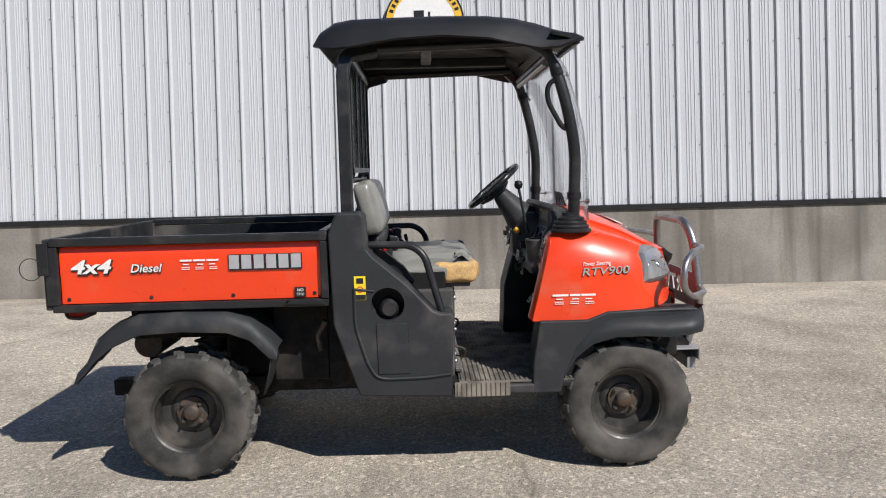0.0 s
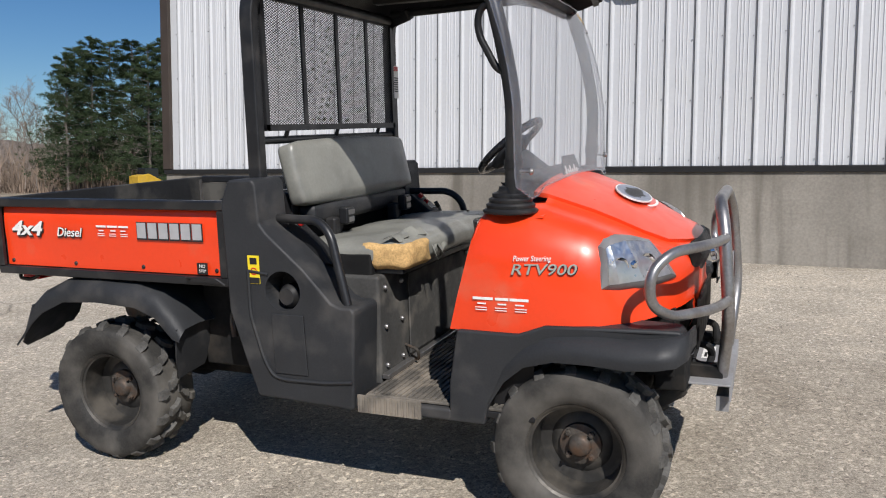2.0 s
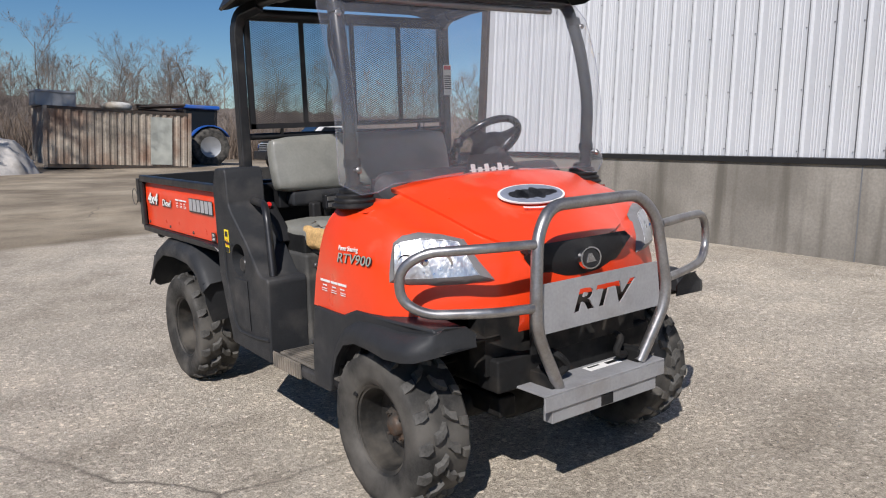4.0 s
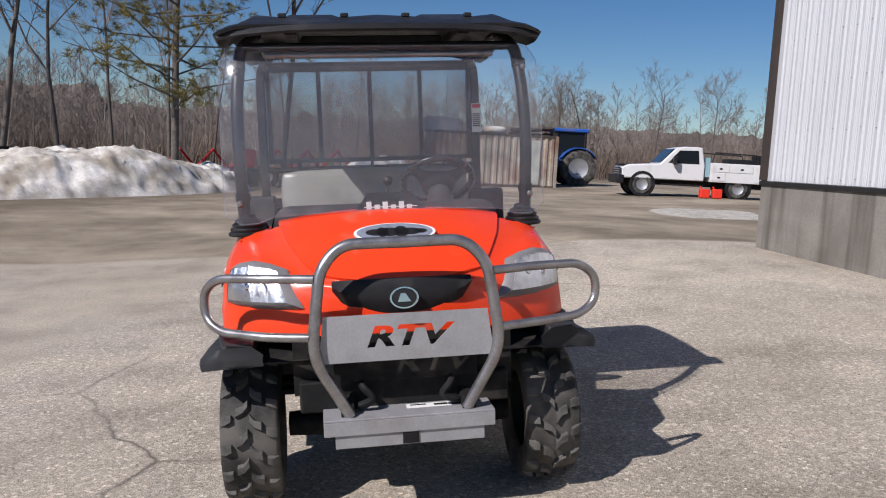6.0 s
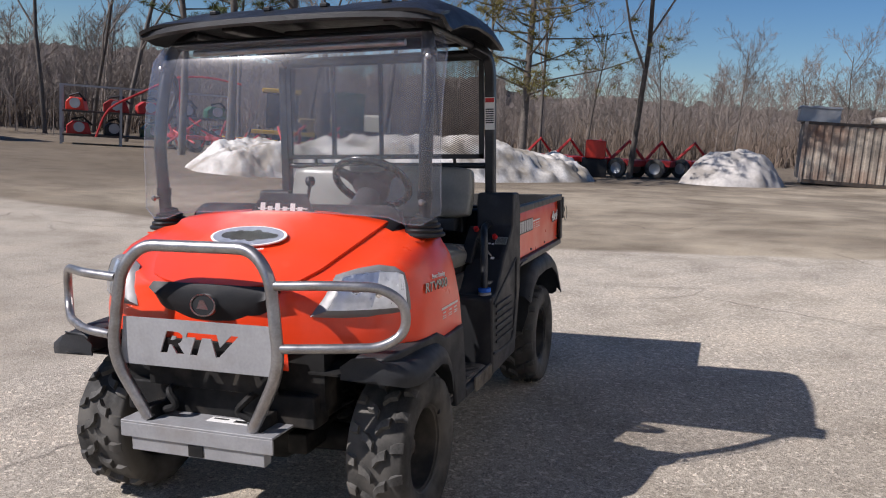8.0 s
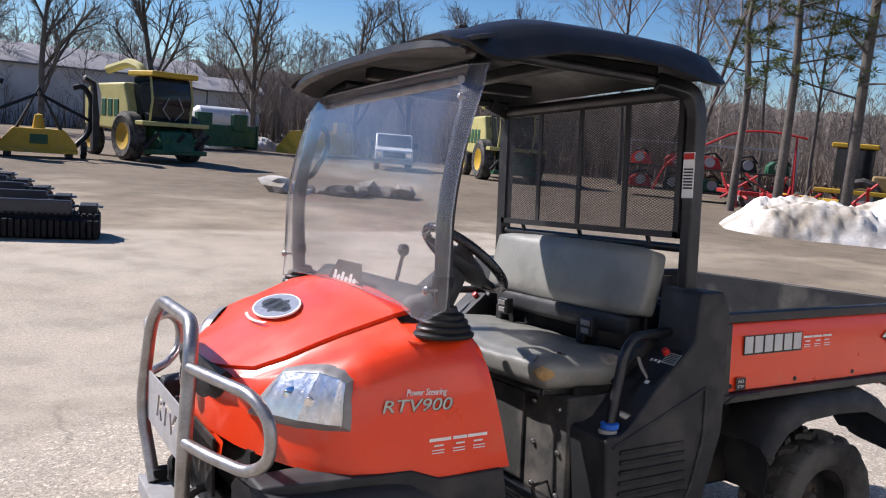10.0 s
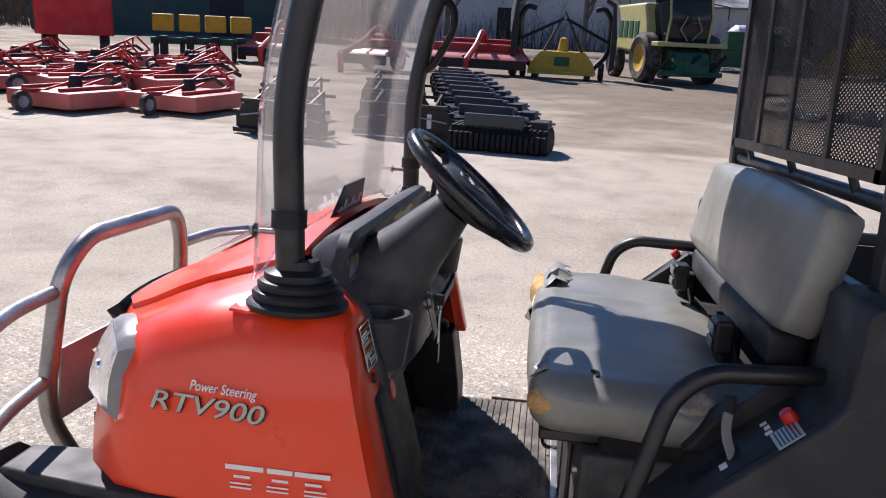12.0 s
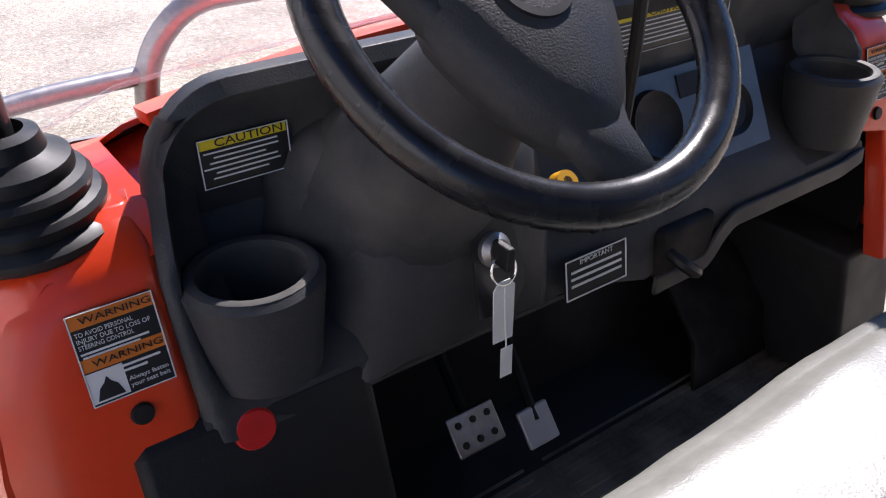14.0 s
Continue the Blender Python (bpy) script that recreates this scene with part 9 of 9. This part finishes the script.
def build_far_yard():
    # red box wagon and yellow planter
    x, y = 18.5, -27.5
    w = at_spot("box_wagon", x, y, -60, "dark red forage wagon with high sides", "wagon")
    part("box", boxes((-2.6, 2.6, -1.2, 1.2, 0.9, 2.7)), RED_PAINT, w, bevel=0.04)
    for k in range(7):
        for s in (-1, 1):
            part("stake", boxes((-2.5 + k * 0.8, -2.42 + k * 0.8, s * 1.2, s * 1.27, 0.9, 2.75)), RED_PAINT, w)
    for s in (-1, 1):
        for px in (-1.6, 1.6):
            far_wheel(w, px, s * 0.95, 0.5, 0.35)
    p = at_spot("seed_planter", 14.6, -30.0, -65, "yellow seed planter with hoppers", "planter")
    part("toolbar", boxes((-0.2, 0.2, -2.0, 2.0, 0.6, 0.85)), GREEN_PAINT, p)
    for k in range(4):
        y0 = -1.5 + k * 1.0
        part("hopper", prism([(-0.45, 1.1), (0.45, 1.1), (0.6, 1.75), (-0.6, 1.75)], "y", y0 - 0.4, y0 + 0.4), YEL_PAINT, p, bevel=0.05)
        part("row_unit", boxes((-0.6, 0.5, y0 - 0.15, y0 + 0.15, 0.1, 0.9)), BLACK_PAINT, p, bevel=0.03)
        far_wheel(p, -0.2, y0 + 0.3, 0.35, 0.2)
    # long grey shed and white shed behind the yard
    SHED_ROOF = mat("weathered_roof_sheet", (0.19, 0.19, 0.20), 0.7, 0.1, 0.2, 0.6, 0.1, 4)
    for nm, x, y, yaw, L, D, H, m_, lab in (("grey_shed", 0.0, -84.0, 4, 34, 12, 5.2, mat("weathered_grey_siding", (0.56, 0.56, 0.56), 0.8, 0, 0.15, 0.4), "long low grey farm shed behind the yard"),
                                            ("white_shed", -17.0, -78.0, -8, 9, 8, 4.2, mat("dull_white_siding", (0.50, 0.50, 0.48), 0.7, 0, 0.1, 0.5), "pale shed behind bare trees"),
                                            ("green_shed", 32.0, -66.0, 20, 22, 12, 6.0, mat("dark_green_siding", (0.045, 0.075, 0.065), 0.6, 0, 0.15, 0.5), "dark green farm building behind the yard")):
        s = at_spot(nm, x, y, yaw, lab, "shed")
        part("wall", boxes((-L / 2, L / 2, -D / 2, D / 2, -0.3, H)), m_, s)
        part("roof", prism([(-D / 2 - 0.4, H), (0, H + D * 0.17), (D / 2 + 0.4, H), (D / 2 + 0.4, H + 0.15), (0, H + D * 0.17 + 0.15), (-D / 2 - 0.4, H + 0.15)], "x", -L / 2 - 0.3, L / 2 + 0.3), SHED_ROOF, s)
        for k in range(int(L / 5)):
            px = -L / 2 + 2.5 + k * 5
            part("door", boxes((px - 1.3, px + 1.3, D / 2, D / 2 + 0.06, 0, H * 0.68)), BLACK_PAINT if k % 3 == 1 else m_, s)
    tk = at_spot("white_tank", -14.5, -62.0, 10, "white horizontal storage tank behind the trees", "tank")
    part("shell", lathe([(0, -2.6), (0.6, -2.5), (0.95, -2.1), (0.95, 2.1), (0.6, 2.5), (0, 2.6)], Matrix.Translation((0, 0, 1.8)) @ Matrix.Rotation(radians(90), 4, "Z"), 24), WHITE_PAINT, tk)
    for px in (-1.5, 1.5):
        part("saddle", boxes((px - 0.2, px + 0.2, -0.7, 0.7, 0, 1.2)), GREY_METAL, tk)
    # white pickup far off
    x, y = polar((2.35, 2.47), 153.4, 43)
    t = at_spot("white_pickup", x, y, 65, "white pickup truck parked at the yard's far edge", "truck")
    b = part("body", prism([(2.6, 0.5), (2.6, 1.05), (1.3, 1.15), (0.7, 1.8), (-0.6, 1.82), (-0.8, 1.15), (-2.6, 1.15), (-2.6, 0.5)], "y", -0.95, 0.95), WHITE_PAINT, t, bevel=0.06)
    part("glass", prism([(1.22, 1.18), (0.66, 1.75), (-0.56, 1.76), (-0.7, 1.18)], "y", -0.96, 0.96), DARK_GLASS, b)
    part("windscreen", prism([(1.31, 1.18), (1.33, 1.2), (0.75, 1.78), (0.72, 1.76)], "y", -0.85, 0.85), DARK_GLASS, b)
    part("grille", boxes((2.6, 2.66, -0.55, 0.55, 0.66, 0.96)), BLACK_PLASTIC, b)
    part("bumper", boxes((2.55, 2.72, -0.96, 0.96, 0.36, 0.60)), GREY_METAL, b, bevel=0.04)
    for s in (-1, 1):
        part("headlamp", boxes((2.6, 2.65, s * 0.60, s * 0.88, 0.70, 0.94)), CHROME, b, bevel=0.02)
        part("mirror", boxes((0.95, 1.1, s * 1.0, s * 1.22, 1.15, 1.40)), BLACK_PLASTIC, b, bevel=0.03)
    for s in (-1, 1):
        for px in (1.7, -1.6):
            far_wheel(t, px, s * 0.83, 0.4, 0.27)
    # stones and broken concrete in the yard
    for k in range(9):
        x, y = -5.6 - k * 0.42 + rnd.uniform(-0.2, 0.2), -19.6 + rnd.uniform(-0.6, 0.5)
        s = rnd.uniform(0.22, 0.55)
        bm = bmesh.new()
        bmesh.ops.create_icosphere(bm, subdivisions=2, radius=1)
        for v in bm.verts:
            v.co *= 0.75 + 0.45 * noise.noise(v.co * 1.3 + Vector((k * 3.1, 0, 0)))
            v.co = Vector((v.co.x * s * 1.5, v.co.y * s, v.co.z * s * 0.7))
        ob = finish("boulder", bm, SNOW if k in (0, 1) else CONCRETE, sharp=25)
        ob.matrix_world = Matrix.Translation((x, y, ground_z(x, y) + s * 0.35)) @ Matrix.Rotation(rnd.uniform(0, 6), 4, "Z")
        tagged(ob, "lump of old snow on a stone heap" if k in (0, 1) else "grey broken stone in a low heap", "stone", "stone heap")
    # old machines behind the snow bank
    ox, oy = polar((2.35, 2.47), 120.9, 37)
    o = at_spot("old_combine", ox, oy, math.degrees(math.atan2(ox - 2.35, 2.47 - oy)), "old yellow and green combine behind the snow bank", "combine")
    part("body", boxes((-2.2, 0.6, -1.2, 1.2, 0.9, 1.75)), mat("faded_tan_paint", (0.30, 0.22, 0.10), 0.7, 0, 0.2, 2, dirt=(0.14, 0.09, 0.05), dirt_amount=0.5, dirt_scale=1.5), o, bevel=0.1)
    part("cab", boxes((0.61, 2.0, -0.8, 0.8, 1.2, 2.75)), DARK_GLASS, o, bevel=0.05)
    part("cab_roof", boxes((0.5, 2.2, -0.95, 0.95, 2.76, 2.95)), YEL_PAINT, o, bevel=0.05)
    part("green_panel", boxes((-2.3, -0.9, 1.2, 1.4, 0.7, 3.0)), GREEN_PAINT, o, bevel=0.05)
    part("platform", boxes((-0.4, 2.6, 0.82, 1.5, 0.95, 1.12)), YEL_PAINT, o, bevel=0.03)
    for k in range(4):
        part("leg", boxes((-0.3 + k * 0.85, -0.16 + k * 0.85, 1.2, 1.34, 0.0, 0.949)), RUSTY, o)
    part("rusty_drum", lathe([(0, 0.6), (0.35, 0.6), (0.25, 1.0), (0.38, 1.4), (0.25, 1.8), (0.38, 2.2), (0.25, 2.6), (0.35, 2.9), (0, 2.95)], Matrix.Translation((-0.45, 1.6, 0)), 14, "z"), RUSTY, o)
    for s in (-1, 1):
        far_wheel(o, 0.9, s * 1.2, 0.8, 0.5)
    tx, ty = polar((2.35, 2.47), 117.3, 38)
    tb = at_spot("white_bin", tx, ty, 10, "cream plastic bulk bin behind the snow bank", "bin")
    part("bin", boxes((-0.8, 0.8, -1.3, 1.3, 0.6, 2.1)), mat("cream_plastic", (0.55, 0.53, 0.44), 0.6, 0, 0.1, 2), tb, bevel=0.15)
    part("legs", boxes((-0.7, 0.7, -1.2, 1.2, 0, 0.6)), BLACK_PAINT, tb)
    vx, vy = polar((2.35, 2.47), 116.4, 34)
    v = at_spot("black_tank", vx, vy, 0, "black round plastic stock tank", "tank")
    part("wall", lathe([(0, 0.1), (1.25, 0.1), (1.3, 1.25), (1.36, 1.3), (1.36, 1.36), (1.2, 1.36), (1.15, 0.3), (0, 0.3)], None, 28, "z"), BLACK_PAINT, v)
    # rusty implements between the trunks
    for i in range(9):
        ix, iy = polar((2.35, 2.47), 131 - i * 1.9, 36 + rnd.uniform(-3, 4))
        q = at_spot("rusty_implement", ix, iy, rnd.uniform(0, 180), "rusty red farm implement among weeds", "farm implement", "old implements")
        bm = bmesh.new()
        for j in range(7):
            a, b = Vector((rnd.uniform(-1.4, 1.4), rnd.uniform(-0.7, 0.7), rnd.uniform(0.1, 0.5))), Vector((rnd.uniform(-1.4, 1.4), rnd.uniform(-0.7, 0.7), rnd.uniform(0.5, 1.5)))
            add_tube(bm, [a, b], 0.05, 6)
        part("frame", bm, RED_PAINT if i % 2 else RUSTY, q)
        part("beam", boxes((-1.5, 1.5, -0.1, 0.1, 0.55, 0.72)), RED_PAINT if i % 3 else YEL_PAINT, q, bevel=0.02)
        far_wheel(q, -0.9, 0.5, 0.4, 0.16)
    for i in range(6):
        ix, iy = polar((4.0, 0.6), 101 - i * 2.1, 36 + rnd.uniform(-2, 4))
        q = at_spot("red_implement", ix, iy, rnd.uniform(60, 120), "red farm implement at the edge of the woods", "farm implement", "old implements")
        part("frame", boxes((-0.6, 0.6, -0.9, 0.9, 0.5, 0.75)), RED_PAINT, q, bevel=0.04)
        part("mast", tube([(-0.5, -0.6, 0.7), (0, 0, 1.5), (0.5, 0.6, 0.7)], 0.07, 6), RED_PAINT, q)
        for s in (-1, 1):
            far_wheel(q, 0, s * 0.95, 0.4, 0.2)
    # yellow machine beside the west end of the building
    kx, ky = polar((1.2, -3.5), 41.8, 46)
    kq = at_spot("yellow_loader", kx, ky, 70, "yellow compact loader near the building's corner", "loader")
    kq.matrix_world = kq.matrix_world @ Matrix.Scale(0.72, 4)
    part("body", prism([(-1.2, 0.5), (-1.2, 1.5), (-0.3, 1.7), (0.9, 1.1), (0.9, 0.5)], "y", -0.7, 0.7), YEL_PAINT, kq, bevel=0.06)
    part("cage", boxes((-0.6, 0.5, -0.55, 0.55, 1.3, 2.1)), DARK_GLASS, kq, bevel=0.04)
    part("arm", tube([(-0.9, 0.8, 1.5), (0.8, 0.8, 1.2), (1.5, 0.8, 0.5)], 0.1, 6), YEL_PAINT, kq)
    part("bucket", prism([(1.4, 0.1), (2.1, 0.1), (1.5, 0.8)], "y", -0.9, 0.9), BLACK_PAINT, kq)
    for s in (-1, 1):
        for px in (-0.7, 0.6):
            far_wheel(kq, px, s * 0.72, 0.42, 0.3)


build_far_yard()


def build_storage_rack(x, y, yaw):
    """A steel rack with red and green engines and small machines on two levels."""
    rk = at_spot("storage_rack", x, y, yaw, "steel storage rack at the edge of the woods", "rack")
    L, D = 7.0, 1.4
    for px in (-L / 2, -L / 6, L / 6, L / 2):
        for py in (-D / 2, D / 2):
            part("post", boxes((px - 0.05, px + 0.05, py - 0.05, py + 0.05, 0, 2.5)), GREY_METAL, rk)
    for z in (0.35, 1.35):
        part("shelf", boxes((-L / 2, L / 2, -D / 2, D / 2, z, z + 0.08)), RUSTY, rk)
    part("top_bar", boxes((-L / 2, L / 2, D / 2 - 0.04, D / 2 + 0.04, 2.42, 2.5)), GREY_METAL, rk)
    turn = rk.matrix_basis.copy()
    r = random.Random(3)
    for z in (0.43, 1.43):
        for k in range(5):
            paint = (RED_PAINT, RED_LAMP, GREEN_PAINT, BLACK_PAINT, RED_PAINT)[(k + int(z * 2)) % 5]
            e = empty("small_engine", turn @ Matrix.Translation((-2.9 + k * 1.42 + r.uniform(-0.15, 0.15), r.uniform(-0.1, 0.1), z)) @ Matrix.Rotation(r.uniform(-0.3, 0.3), 4, "Z"))
            tagged(e, "used machine part in %s paint on the rack" % {RED_PAINT: "faded red", RED_LAMP: "bright red", GREEN_PAINT: "dark green", BLACK_PAINT: "black"}[paint], "machine part", "parts on the rack")
            w = r.uniform(0.35, 0.55)
            part("block", prism([(-w, 0.0), (w, 0.0), (w, 0.35), (w * 0.5, 0.55), (-w * 0.7, 0.5)], "y", -0.35, 0.35), paint, e, bevel=0.04)
            part("pipe", tube([(-w, 0.2, 0.4), (-w * 0.3, 0.25, 0.72), (w * 0.6, 0.2, 0.6)], 0.05, 6), BLACK_PAINT, e)
            part("flywheel", lathe([(0, 0.36), (0.22, 0.36), (0.22, 0.42), (0, 0.42)], Matrix.Translation((0, 0, 0.3)), 14), GREY_METAL, e)


build_storage_rack(*polar((1.42, 2.35), 132.5, 37), -48)
ax_, ay_ = polar((1.42, 2.35), 128.5, 35)
auger = at_spot("grain_auger", ax_, ay_, -48, "long thin red grain auger raised on its stand", "auger")
part("pipe", tube([(-1.2, 0, 3.0), (0.2, 0, 3.2), (1.5, 0, 3.1), (4.2, 0, 1.6), (4.6, 0, 0.4)], 0.045, 8, bend=0.6), RED_PAINT, auger)
part("stand", tube([(1.2, -0.6, 0.0), (1.4, 0, 3.1), (1.2, 0.6, 0.0)], 0.04, 6), RED_PAINT, auger)
part("stand", tube([(-0.9, -0.6, 0.0), (-0.8, 0, 3.05), (-0.9, 0.6, 0.0)], 0.04, 6), RED_PAINT, auger)
# stock tanks, a white drum and a red box behind the snow bank
for bx, by, m_, lab in ((-29.7, -3.5, RED_LAMP, "bright red plastic box on a rail"), (-27.4, -8.2, WHITE_PAINT, "white plastic drum behind the snow bank")):
    bq = at_spot("storage_box", bx, by, 100, lab, "box", "boxes behind the snow bank")
    part("box", boxes((-0.4, 0.4, -0.6, 0.6, 0.75, 1.5)), m_, bq, bevel=0.06)
    part("base", boxes((-0.5, 0.5, -0.7, 0.7, 0.0, 0.749)), BLACK_PAINT, bq, bevel=0.03)
